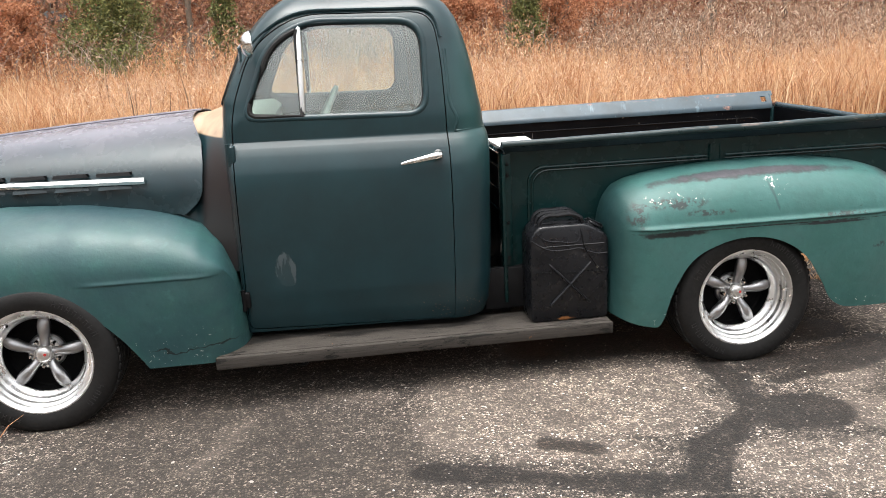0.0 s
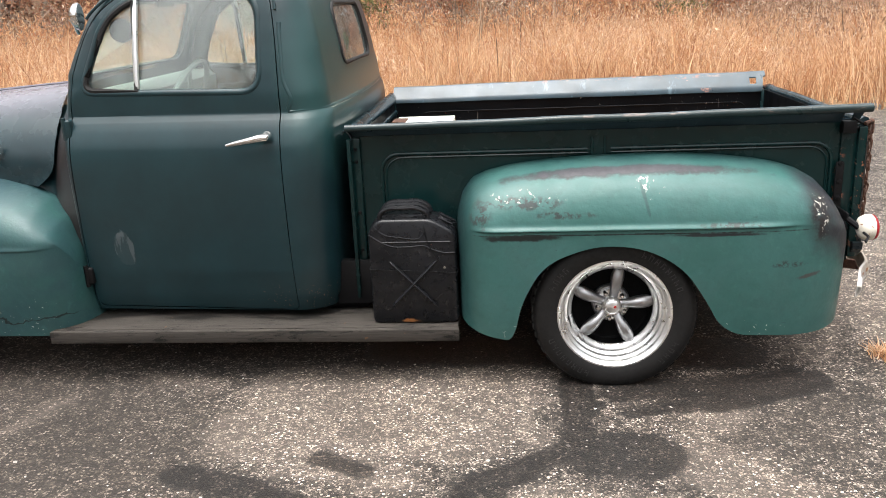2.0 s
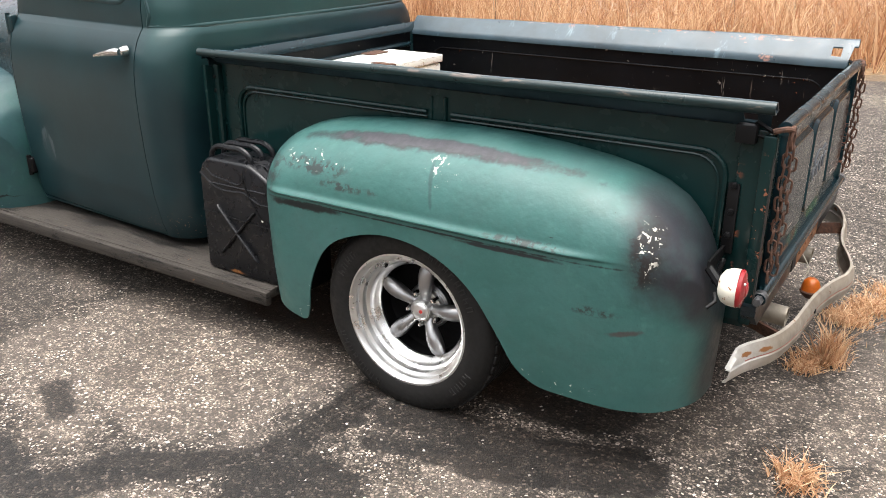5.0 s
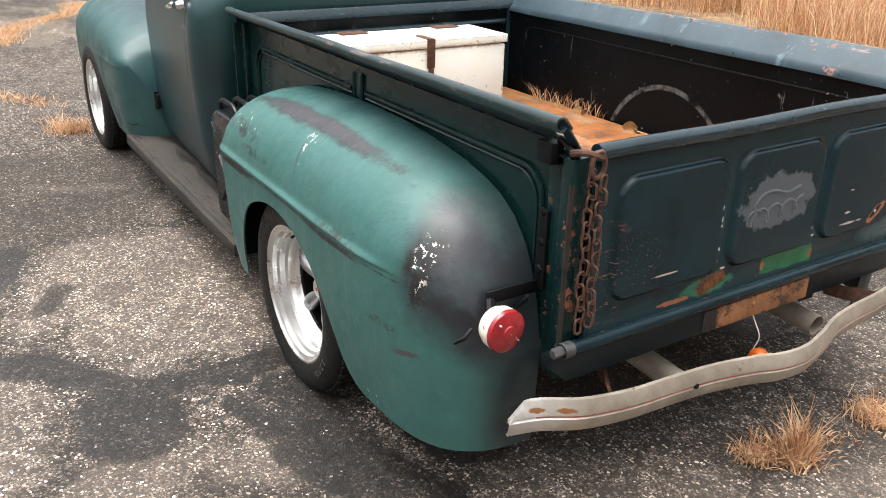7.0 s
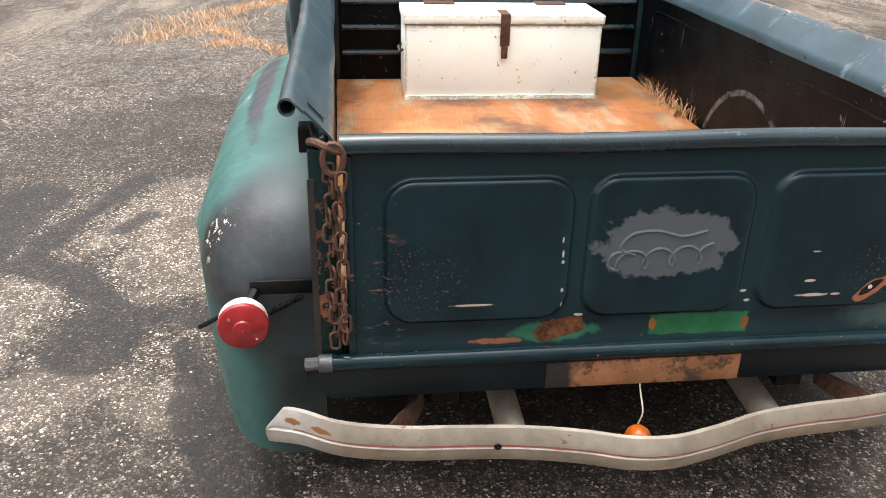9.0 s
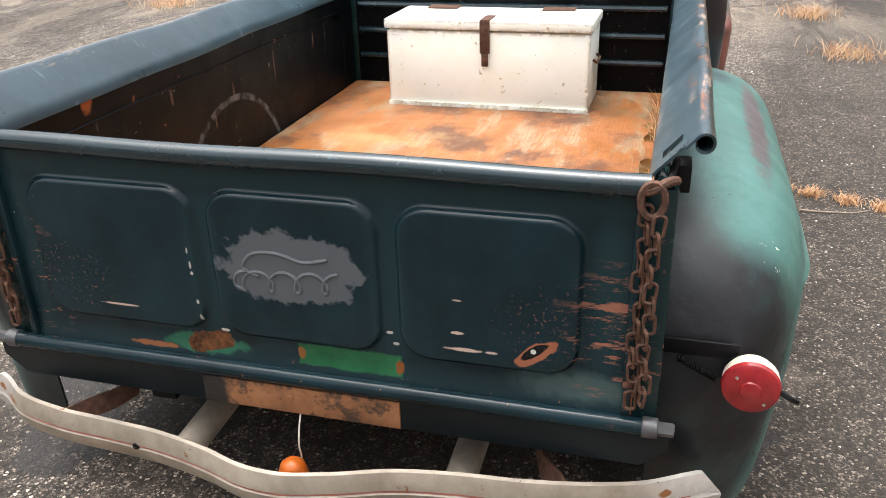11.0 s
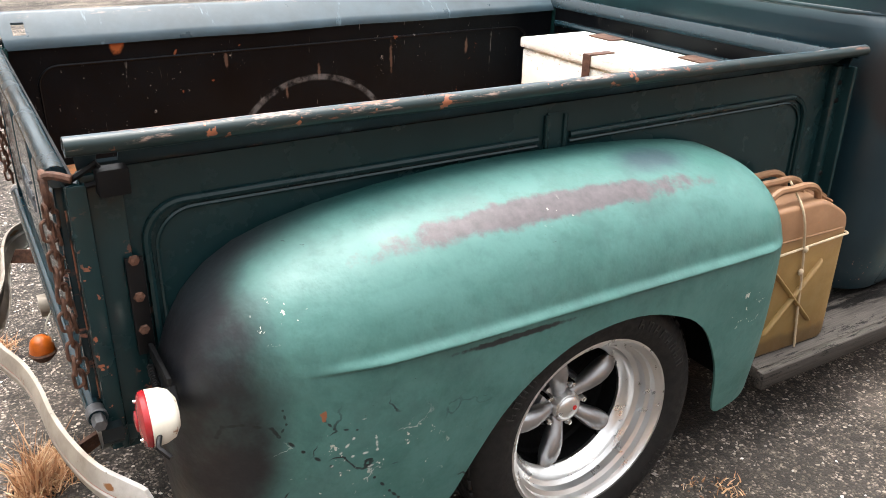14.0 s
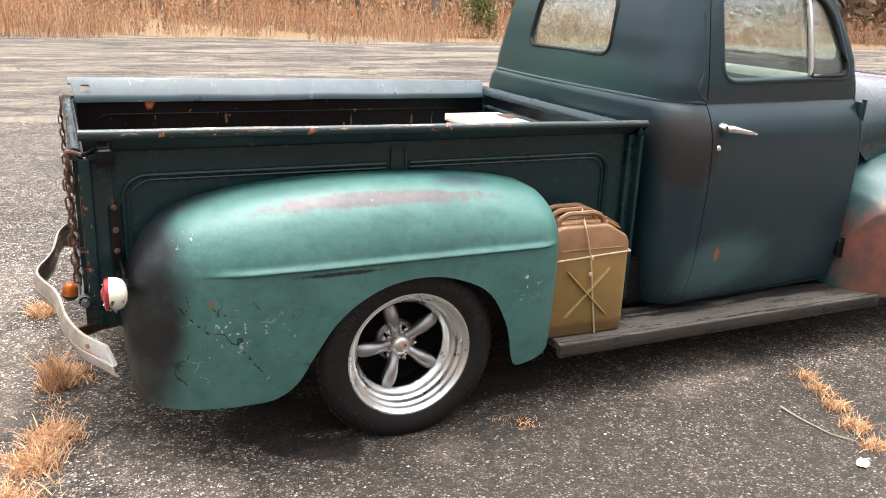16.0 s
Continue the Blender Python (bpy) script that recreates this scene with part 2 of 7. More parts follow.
# grey-brown primer laid bare on the crowns
streak_at = f.blob((0.11, 0.842, 0.81), (0.37, 0.027, 0.08), 0.24, 0.7, 22)
c = f.mix(streak_at, c, f.ramp(f.noise(40, 5, 0.7), (0.3, (0.056, 0.049, 0.053)), (0.7, (0.094, 0.081, 0.086))))
c = f.mix(f.blob((-0.22, 0.76, 0.84), (0.10, 0.05, 0.05), 0.5, 0.5, 12), c, (0.03, 0.06, 0.07))
c = f.mix(f.blob((0.03, -0.816, 0.84), (0.45, 0.028, 0.08), 0.3, 0.85, 16), c, (0.016, 0.020, 0.022))
c = f.mix(f.blob((0.05, -0.814, 0.84), (0.34, 0.022, 0.08), 0.2, 0.9, 16), c, f.ramp(f.noise(40, 5, 0.7), (0.3, (0.024, 0.024, 0.029)), (0.7, (0.046, 0.044, 0.052))))
c = f.mix(f.calc("MULTIPLY", f.specks(40, 0.30), f.blob((0.10, -0.87, 0.80), (0.02, 0.05, 0.03), 0.4, 0.3, 18)), c, (0.45, 0.47, 0.44))
# scrapes below the side bead
c = f.mix(f.blob((-0.36, -0.945, 0.620), (0.13, 0.05, 0.012), 0.3, 0.9, 30), c, (0.008, 0.012, 0.012))
c = f.mix(f.blob((0.05, -0.94, 0.628), (0.55, 0.05, 0.0028), 0.4, 1.6, 26), c, (0.010, 0.016, 0.016))
c = f.mix(f.blob((0.10, -0.92, 0.76), (0.006, 0.06, 0.07), 0.5, 0.9, 20, 14), c, (0.026, 0.070, 0.066))
c = f.mix(f.blob((0.36, -0.93, 0.620), (0.16, 0.05, 0.006), 0.3, 0.8, 22), c, (0.014, 0.016, 0.018))
c = f.mix(f.blob((0.26, 0.945, 0.624), (0.12, 0.05, 0.006), 0.3, 0.9, 45), c, (0.014, 0.018, 0.018))
c = f.mix(f.blob((0.70, -0.90, 0.45), (0.040, 0.06, 0.008), 0.4, 0.9, 40, 12), c, (0.050, 0.048, 0.046))
# thin hair cracks
warp = f.t.nodes.new("ShaderNodeTexNoise")
f.t.links.new(f.co, warp.inputs["Vector"])
warp.inputs["Scale"].default_value, warp.inputs["Detail"].default_value = 11, 5
keep, f.co = f.co, f.vec("ADD", f.co, f.vec("MULTIPLY", warp.outputs["Color"], (0.11, 0.11, 0.11)))
crack = f.rng(f.voronoi(5.5, "DISTANCE_TO_EDGE"), 0.014, 0.006)
f.co = keep
crack = f.calc("MULTIPLY", crack, f.rng(f.noise(6, 3), 0.50, 0.56))
c = f.mix(f.calc("MULTIPLY", crack, f.blob((0.55, 0.93, 0.36), (0.30, 0.1, 0.2), 0.2, 0.3, 8)), c, (0.006, 0.012, 0.012))
f.co = f.vec("ADD", keep, f.vec("MULTIPLY", warp.outputs["Color"], (0.16, 0.16, 0.16)))
flake = f.calc("MULTIPLY", f.rng(f.voronoi(9, "DISTANCE_TO_EDGE"), 0.011, 0.005), f.rng(f.noise(9, 3), 0.52, 0.57))
f.co = keep
flake_at = f.calc("MAXIMUM", f.blob((0.56, 0.93, 0.38), (0.20, 0.1, 0.17), 0.2, 0.3, 8), f.calc("MAXIMUM", f.blob((-0.43, 0.93, 0.52), (0.05, 0.1, 0.09), 0.2, 0.3, 8), f.blob((-0.47, -0.93, 0.32), (0.12, 0.1, 0.12), 0.2, 0.3, 8)))
c = f.mix(f.calc("MULTIPLY", f.calc("MULTIPLY", flake, flake_at), f.rng(f.noise(22, 3), 0.5, 0.56)), c, (0.34, 0.37, 0.34))
for at, size in (((-0.36, -0.92, 0.745), (0.16, 0.08, 0.020)), ((-0.20, -0.92, 0.70), (0.10, 0.08, 0.012)), ((0.42, -0.92, 0.655), (0.12, 0.08, 0.012)), ((0.62, -0.92, 0.50), (0.06, 0.08, 0.012)), ((-0.50, -0.92, 0.70), (0.04, 0.08, 0.05))):
    c = f.mix(f.calc("MULTIPLY", f.blob(at, size, 0.4, 0.9, 16), f.rng(f.noise(44, 5, 0.7), 0.46, 0.56, 0, 0.9)), c, (0.022, 0.026, 0.026))
# chips down to white filler
for centre, size, share in (
    ((-0.35, -0.93, 0.77), (0.14, 0.08, 0.030), 0.11), ((0.13, -0.92, 0.80), (0.06, 0.08, 0.05), 0.09),
    ((0.735, -0.88, 0.69), (0.028, 0.06, 0.09), 0.27), ((0.69, 0.86, 0.735), (0.045, 0.05, 0.03), 0.14),
    ((-0.42, 0.945, 0.50), (0.05, 0.05, 0.06), 0.12), ((0.55, 0.93, 0.42), (0.14, 0.06, 0.10), 0.06), ((0.10, 0.85, 0.81), (0.05, 0.03, 0.03), 0.10),
    ((0.5, -0.93, 0.24), (0.12, 0.06, 0.03), 0.08), ((-2.4, -0.9, 0.32), (0.2, 0.06, 0.06), 0.05),
):
    c = f.mix(f.specks(58, share * 0.8, f.blob(centre, size, 0.4, 0.5, 18)), c, (0.58, 0.56, 0.49))

def crack_line(points, width):
    """1 along a wandering line through (x, z) points of the passenger's side, 0 off it."""
    wander = f.vec("MULTIPLY", f.vec("SUBTRACT", warp.outputs["Color"], (0.5, 0.5, 0.5)), (0.006, 0.006, 0.006))
    at = f.vec("MULTIPLY", f.vec("ADD", keep, wander), (1, 0, 1))
    nearest = None
    for (x0, z0), (x1, z1) in zip(points, points[1:]):
        dx, dz = x1 - x0, z1 - z0
        v = f.vec("SUBTRACT", at, (x0, 0, z0))
        dot = f.t.nodes.new("ShaderNodeVectorMath")
        dot.operation = "DOT_PRODUCT"
        f.t.links.new(v, dot.inputs[0])
        dot.inputs[1].default_value = (dx / (dx * dx + dz * dz), 0, dz / (dx * dx + dz * dz))
        along = f.rng(dot.outputs["Value"], 0, 1)
        foot = f.t.nodes.new("ShaderNodeVectorMath")
        foot.operation = "SCALE"
        foot.inputs[0].default_value = (dx, 0, dz)
        f.t.links.new(along, foot.inputs["Scale"])
        d = f.vec("LENGTH", f.vec("SUBTRACT", v, foot.outputs[0]), (0, 0, 0))
        nearest = d if nearest is None else f.calc_raw_min(nearest, d)
    return f.calc("MULTIPLY", f.rng(nearest, width, width * 0.45), f.rng(right.outputs[1], 0.5, 0.6))


c = f.mix(crack_line(((0.808, 0.527), (0.798, 0.552), (0.769, 0.558), (0.725, 0.550), (0.716, 0.532), (0.678, 0.493), (0.631, 0.450)), 0.0044), c, (0.005, 0.009, 0.009))
c = f.mix(crack_line(((0.716, 0.532), (0.702, 0.556), (0.706, 0.585)), 0.0028), c, (0.010, 0.022, 0.020))
c = f.mix(crack_line(((0.640, 0.552), (0.625, 0.531), (0.585, 0.520)), 0.0030), c, (0.012, 0.022, 0.020))
c = f.mix(crack_line(((0.552, 0.400), (0.520, 0.355), (0.500, 0.330)), 0.0040), c, (0.006, 0.010, 0.010))
pale_crack = f.calc("MAXIMUM", crack_line(((0.631, 0.450), (0.592, 0.463), (0.547, 0.465), (0.549, 0.494)), 0.0034), crack_line(((0.614, 0.475), (0.591, 0.503)), 0.0034))
c = f.mix(f.calc("MULTIPLY", pale_crack, f.rng(f.noise(60, 3), 0.40, 0.50)), c, (0.42, 0.45, 0.41))
c = f.mix(f.blob((0.641, 0.93, 0.562), (0.006, 0.06, 0.010), 0.2, 1.4, 60), c, (0.22, 0.085, 0.04))
# fine dark nicks all over
c = f.mix(f.calc("MAXIMUM", f.specks(150, 0.012), f.calc("MULTIPLY", f.rng(f.noise(34, 4, 0.7, 0, None, (0.5, 0.5, 3)), 0.70, 0.73), f.rng(f.noise(5, 3), 0.48, 0.58))), c, (0.012, 0.03, 0.028))
# right front fender in pale red primer, cowl spray on the front ones
c = f.mix(f.blob((-2.42, 0.88, 0.42), (0.38, 0.25, 0.24), 0.3, 0.45, 7), c, (0.24, 0.09, 0.065))
c = f.mix(f.blob((-2.50, -0.62, 0.89), (0.55, 0.22, 0.11), 0.7, 0.3, 6), c, (0.018, 0.040, 0.050))
c = f.mix(f.calc("MULTIPLY", f.rng(right.outputs[0], -2.0, -2.2), f.rng(f.noise(4.5, 5, 0.7), 0.42, 0.66, 0, 0.55)), c, (0.016, 0.048, 0.056))
for x, z, w in ((-2.44, 0.282, 0.10), (-2.28, 0.290, 0.09)):
    f.co = f.vec("ADD", keep, f.vec("MULTIPLY", f.vec("SUBTRACT", warp.outputs["Color"], (0.5, 0.5, 0.5)), (0.10, 0.10, 0.10)))
    c = f.mix(f.blob((x, -0.89, z), (w, 0.12, 0.0030), 0.3, 0.4, 40), c, (0.006, 0.010, 0.010))
    f.co = keep
c = f.mix(f.specks(70, 0.05, f.blob((-2.42, -0.88, 0.25), (0.18, 0.08, 0.05), 0.4, 0.5, 14)), c, (0.42, 0.42, 0.38))
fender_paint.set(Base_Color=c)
fender_paint.bump(f.calc("ADD", f.calc("MULTIPLY", f.noise(13, 4, 0.55), 0.8), f.calc("MULTIPLY", f.noise(70, 4), 0.06)), 0.35, 0.012)

body_paint = paint("dark_green_paint", DEEP, 0.24, 0.22, 0.02)

b = body_paint
c = b.colour
c = b.mix(b.rng(b.noise(3, 4, 0.6), 0.5, 0.75, 0, 0.5), c, (0.007, 0.024, 0.030))
# the passenger side was sprayed a bluer dark
cab_at = b.t.nodes.new("ShaderNodeSeparateXYZ")
b.t.links.new(b.co, cab_at.inputs[0])
c = b.mix(b.rng(cab_at.outputs[1], 0.05, 0.50, 0, 0.85), c, b.ramp(b.noise(4, 5, 0.6), (0.3, (0.0084, 0.0215, 0.0300)), (0.7, (0.0145, 0.0330, 0.0430))))
c = b.mix(b.blob((-1.12, -0.55, 1.22), (0.15, 0.34, 0.34), 0.5, 0.4, 6), c, (0.015, 0.050, 0.050))
c = b.mix(b.blob((-2.24, -0.72, 0.78), (0.085, 0.3, 0.36), 0.25, 0.1, 6), c, (0.022, 0.018, 0.018))
primer_at = b.blob((-1.18, 0.79, 0.920), (0.130, 0.2, 0.150), 0.22, 0.25, 9)
c = b.mix(primer_at, c, (0.012, 0.0105, 0.011))
b.set(Roughness=b.rng(primer_at, 0, 1, 0.30, 0.6), Specular_IOR_Level=0.44)
c = b.mix(b.blob((-1.45, 0.80, 0.42), (0.24, 0.1, 0.12), 0.45, 0.6, 7), c, (0.040, 0.088, 0.092))
c = b.mix(b.blob((-1.39, 0.82, 0.478), (0.016, 0.06, 0.035), 0.3, 0.6, 40), c, (0.28, 0.085, 0.04))
c = b.mix(b.calc("MULTIPLY", b.blob((-1.982, -0.76, 0.548), (0.043, 0.06, 0.078), 0.05, 0.35, 30, 5), b.rng(b.noise(26, 4, 0.6, 0, None, (1.4, 1, 0.25)), 0.42, 0.47, 0.2, 0.9)), c, (0.058, 0.075, 0.080))
# bare tan primer on the cowl under the windshield
c = b.mix(b.calc("MULTIPLY", b.rng(cab_at.outputs[2], 1.100, 1.108), b.rng(cab_at.outputs[0], -2.192, -2.206)), c, b.ramp(b.noise(16, 5), (0.3, (0.30, 0.21, 0.14)), (0.7, (0.47, 0.34, 0.23))))
c = b.mix(b.blob((-1.09, 0.0, 1.16), (0.05, 0.6, 0.10), 0.4, 0.3, 8), c, (0.016, 0.048, 0.048))
c = b.mix(b.specks(90, 0.10, b.blob((-1.2, 0, 0.33), (0.3, 1.2, 0.06), 0.4, 0.4, 9)), c, (0.35, 0.17, 0.11))
c = b.mix(b.specks(75, 0.003), c, (0.20, 0.25, 0.25))
body_paint.set(Base_Color=c)

hood_paint = paint("pale_topped_hood_paint", (0.010, 0.024, 0.029), 0.24, 0.25, 0.05)
b = hood_paint
# paler lavender-grey towards the top
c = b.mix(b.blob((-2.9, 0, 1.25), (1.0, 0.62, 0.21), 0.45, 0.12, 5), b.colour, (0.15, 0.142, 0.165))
hood_paint.set(Base_Color=c)

bed_paint = paint("dark_green_bed_paint", (0.0032, 0.0165, 0.0165), 0.22, 0.25, 0.01)
bed_paint.set(Specular_IOR_Level=0.28)
b = bed_paint
c = b.colour
bed_at = b.t.nodes.new("ShaderNodeSeparateXYZ")
b.t.links.new(b.co, bed_at.inputs[0])
c = b.mix(b.rng(bed_at.outputs[1], 0.1, 0.4), c, b.ramp(b.noise(3, 5, 0.6), (0.3, (0.0050, 0.0185, 0.0205)), (0.7, (0.0090, 0.0270, 0.0300))))
c = b.mix(b.specks(60, 0.004), c, (0.16, 0.21, 0.21))
for y in (-0.70, 0.72):
    c = b.mix(b.specks(34, 0.22, b.blob((0.945, y, 0.62), (0.02, 0.1, 0.24), 0.5, 0.6, 16)), c, (0.28, 0.10, 0.055))
    c = b.mix(b.specks(34, 0.22, b.blob((0.87, y, 0.62), (0.02, 0.1, 0.22), 0.5, 0.6, 16)), c, (0.26, 0.085, 0.045))
bed_paint.set(Base_Color=c)

rail_paint = paint("worn_rail_paint", (0.027, 0.048, 0.062), 0.34, 0.35, 0.10)
rail_paint.set(Specular_IOR_Level=0.46)
b = rail_paint
c = b.colour
streak = b.noise(16, 5, 0.7, 0.3, None, (1.2, 0.35, 0.35))
c = b.mix(b.rng(streak, 0.60, 0.72, 0, 0.7), c, (0.13, 0.20, 0.24))
c = b.mix(b.rng(b.noise(7, 6, 0.7), 0.66, 0.72), c, (0.30, 0.16, 0.12))
edge_wear = b.calc("MULTIPLY", b.specks(24, 0.16), b.blob((0.35, 0.712, 1.02), (0.75, 0.035, 0.03), 0.3, 0.4, 9))
lip = b.t.nodes.new("ShaderNodeSeparateXYZ")
b.t.links.new(b.co, lip.inputs[0])
c = b.mix(b.rng(b.calc("ABSOLUTE", lip.outputs[1]), 0.702, 0.708), c, (0.008, 0.020, 0.021))
c = b.mix(b.calc("MULTIPLY", b.rng(b.noise(5, 6, 0.75, 0, None, (1, 6, 6)), 0.56, 0.62), b.calc("MULTIPLY", b.rng(lip.outputs[1], 0.688, 0.694), b.rng(lip.outputs[2], 1.015, 1.024))), c, (0.20, 0.085, 0.05))
c = b.mix(b.calc("MULTIPLY", b.rng(b.noise(8, 6, 0.75, 0, None, (1, 4, 4)), 0.54, 0.62), b.calc("MULTIPLY", b.rng(lip.outputs[2], 1.022, 1.029), b.rng(lip.outputs[1], -0.2, 0.2, 0.35, 1))), c, (0.27, 0.19, 0.155))
c = b.mix(edge_wear, c, (0.26, 0.09, 0.045))
rail_paint.set(Base_Color=c)

roll_paint = paint("dark_roll_paint", (0.0065, 0.019, 0.025), 0.20, 0.25, 0.02)
roll_paint.set(Specular_IOR_Level=0.6)
b = roll_paint
c = b.mix(b.rng(b.noise(14, 6, 0.75, 0, None, (1, 0.4, 1)), 0.62, 0.70, 0, 0.7), b.colour, (0.07, 0.12, 0.14))
c = b.mix(b.rng(b.noise(17, 6, 0.75, 0, None, (1, 0.5, 1)), 0.69, 0.72), c, (0.26, 0.14, 0.10))
roll_paint.set(Base_Color=c)

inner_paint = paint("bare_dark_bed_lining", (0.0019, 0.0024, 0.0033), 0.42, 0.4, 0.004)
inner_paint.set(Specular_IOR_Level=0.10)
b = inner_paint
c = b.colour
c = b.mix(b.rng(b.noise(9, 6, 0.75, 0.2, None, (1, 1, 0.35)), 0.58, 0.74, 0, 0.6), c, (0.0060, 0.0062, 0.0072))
c = b.mix(b.specks(64, 0.022, b.rng(b.noise(6, 4), 0.44, 0.56)), c, (0.20, 0.19, 0.17))
c = b.mix(b.calc("MULTIPLY", b.rng(b.noise(44, 4, 0.7, 0, None, (1.2, 1, 0.12)), 0.67, 0.70), b.rng(b.noise(4, 3), 0.44, 0.52)), c, (0.10, 0.095, 0.088))
c = b.mix(b.specks(36, 0.030, b.rng(b.noise(3, 3), 0.45, 0.55)), c, (0.20, 0.18, 0.16))
c = b.mix(b.specks(15, 0.022), c, (0.16, 0.055, 0.028))
for x, z, h in ((0.30, 0.86, 0.05), (-0.02, 0.80, 0.06), (-0.30, 0.82, 0.09), (0.10, 0.74, 0.04), (-0.62, 0.84, 0.05)):
    c = b.mix(b.blob((x, -0.637, z), (0.005, 0.03, h * 0.5), 0.4, 1.3, 40), c, (0.09, 0.055, 0.04))
c = b.mix(b.calc("MULTIPLY", b.rng(b.noise(30, 4, 0.7, 0, None, (1.2, 1, 0.10)), 0.66, 0.70), b.rng(b.noise(5, 3), 0.46, 0.56)), c, (0.055, 0.046, 0.040))
c = b.mix(b.calc("MULTIPLY", b.rng(b.noise(24, 4, 0.7, 0, None, (0.10, 1, 1.4)), 0.72, 0.75), b.rng(b.noise(4, 3), 0.52, 0.62)), c, (0.16, 0.15, 0.13))
# the scuffed arc that a wheel arch left on each side wall
d = b.vec("LENGTH", b.vec("MULTIPLY", b.vec("SUBTRACT", b.co, (0.0, 0.0, 0.47)), (1, 0, 1)), (0, 0, 0))
ring = b.calc("MULTIPLY", b.rng(d, 0.296, 0.304), b.rng(d, 0.322, 0.316))
c = b.mix(b.calc("MULTIPLY", ring, b.rng(b.noise(22, 4), 0.35, 0.65, 0.0, 0.75)), c, (0.13, 0.13, 0.13))
c = b.mix(b.blob((0.63, -0.637, 0.945), (0.02, 0.03, 0.03), 0.3, 0.6, 40), c, (0.30, 0.09, 0.03))
inner_paint.set(Base_Color=c)

gate_paint = paint("dark_tailgate_paint", (0.0052, 0.0178, 0.0238), 0.14, 0.4, 0.02)
gate_paint.set(Specular_IOR_Level=0.26)
b = gate_paint
c = b.colour
# sky sheen painted bluish beside the panels, under the roll and along the foot
for y, w in ((-0.165, 0.03), (0.195, 0.03), (-0.57, 0.03), (0.58, 0.03)):
    c = b.mix(b.blob((0.96, y, 0.75), (0.05, w, 0.17), 0.6, 0.5, 14), c, (0.010, 0.030, 0.036))
c = b.mix(b.blob((0.96, 0.0, 0.915), (0.05, 0.7, 0.018), 0.6, 0.6, 9), c, (0.008, 0.026, 0.031))
c = b.mix(b.blob((0.96, 0.0, 0.555), (0.05, 0.75, 0.022), 0.5, 0.7, 8), c, (0.010, 0.026, 0.032))
for y, z, w, h in ((-0.198, 0.772, 0.002, 0.006), (-0.196, 0.742, 0.002, 0.008), (-0.195, 0.725, 0.003, 0.004), (-0.192, 0.664, 0.003, 0.005), (-0.191, 0.630, 0.0018, 0.009), (0.19, 0.64, 0.006, 0.003), (0.20, 0.618, 0.006, 0.003), (-0.15, 0.60, 0.010, 0.003)):
    c = b.mix(b.blob((0.96, y, z), (0.05, w, h), 0.2, 0.9, 90), c, (0.46, 0.44, 0.40))
c = b.mix(b.blob((0.96, 0.01, 0.755), (0.05, 0.135, 0.075), 0.06, 0.42, 24), c, (0.085, 0.095, 0.105))
gsep = b.t.nodes.new("ShaderNodeSeparateXYZ")
b.t.links.new(b.vec("ADD", b.co, b.vec("MULTIPLY", (0.016, 0.016, 0.016), b.noise(38, 4))), gsep.inputs[0])
bar = b.calc("MULTIPLY", b.calc("MULTIPLY", b.rng(gsep.outputs[1], 0.006, 0.012), b.rng(gsep.outputs[1], 0.222, 0.212)), b.calc("MULTIPLY", b.rng(gsep.outputs[2], 0.552, 0.557), b.rng(gsep.outputs[2], 0.602, 0.597)))
c = b.mix(bar, c, b.ramp(b.noise(18, 4), (0.3, (0.012, 0.085, 0.034)), (0.7, (0.024, 0.135, 0.058))))
c = b.mix(b.blob((0.96, 0.008, 0.570), (0.05, 0.008, 0.014), 0.2, 0.7, 60), c, (0.24, 0.10, 0.03))
c = b.mix(b.blob((0.96, 0.205, 0.568), (0.05, 0.008, 0.014), 0.2, 0.7, 60), c, (0.20, 0.07, 0.02))
c = b.mix(b.blob((0.96, -0.20, 0.565), (0.05, 0.085, 0.022), 0.2, 0.7, 28), c, (0.025, 0.115, 0.070))
c = b.mix(b.blob((0.96, -0.19, 0.568), (0.05, 0.055, 0.024), 0.08, 0.9, 34, -14, "X_AXIS"), c, b.ramp(b.noise(60, 5, 0.7), (0.35, (0.035, 0.016, 0.009)), (0.65, (0.17, 0.066, 0.026))))
c = b.mix(b.blob((0.96, -0.31, 0.548), (0.05, 0.05, 0.006), 0.2, 0.9, 40), c, (0.22, 0.09, 0.04))
c = b.mix(b.blob((0.96, 0.460, 0.642), (0.05, 0.044, 0.016), 0.08, 0.45, 30, -36, "X_AXIS"), c, (0.30, 0.11, 0.06))
c = b.mix(b.blob((0.96, 0.457, 0.645), (0.05, 0.030, 0.009), 0.08, 0.35, 30, -36, "X_AXIS"), c, (0.006, 0.007, 0.008))
c = b.mix(b.blob((0.96, 0.455, 0.645), (0.05, 0.005, 0.005), 0.1, 0.2, 60), c, (0.6, 0.6, 0.55))
c = b.mix(b.blob((0.96, 0.53, 0.575), (0.05, 0.09, 0.028), 0.5, 0.7, 14), c, (0.05, 0.085, 0.085))
for y, z, w, h in ((-0.37, 0.638, 0.05, 0.004), (0.33, 0.632, 0.04, 0.006), (0.38, 0.632, 0.014, 0.004), (0.32, 0.665, 0.014, 0.005), (0.32, 0.73, 0.01, 0.003)):
    c = b.mix(b.blob((0.96, y, z), (0.05, w * 0.8, h * 0.6), 0.2, 0.6, 60), c, (0.50, 0.38, 0.32))
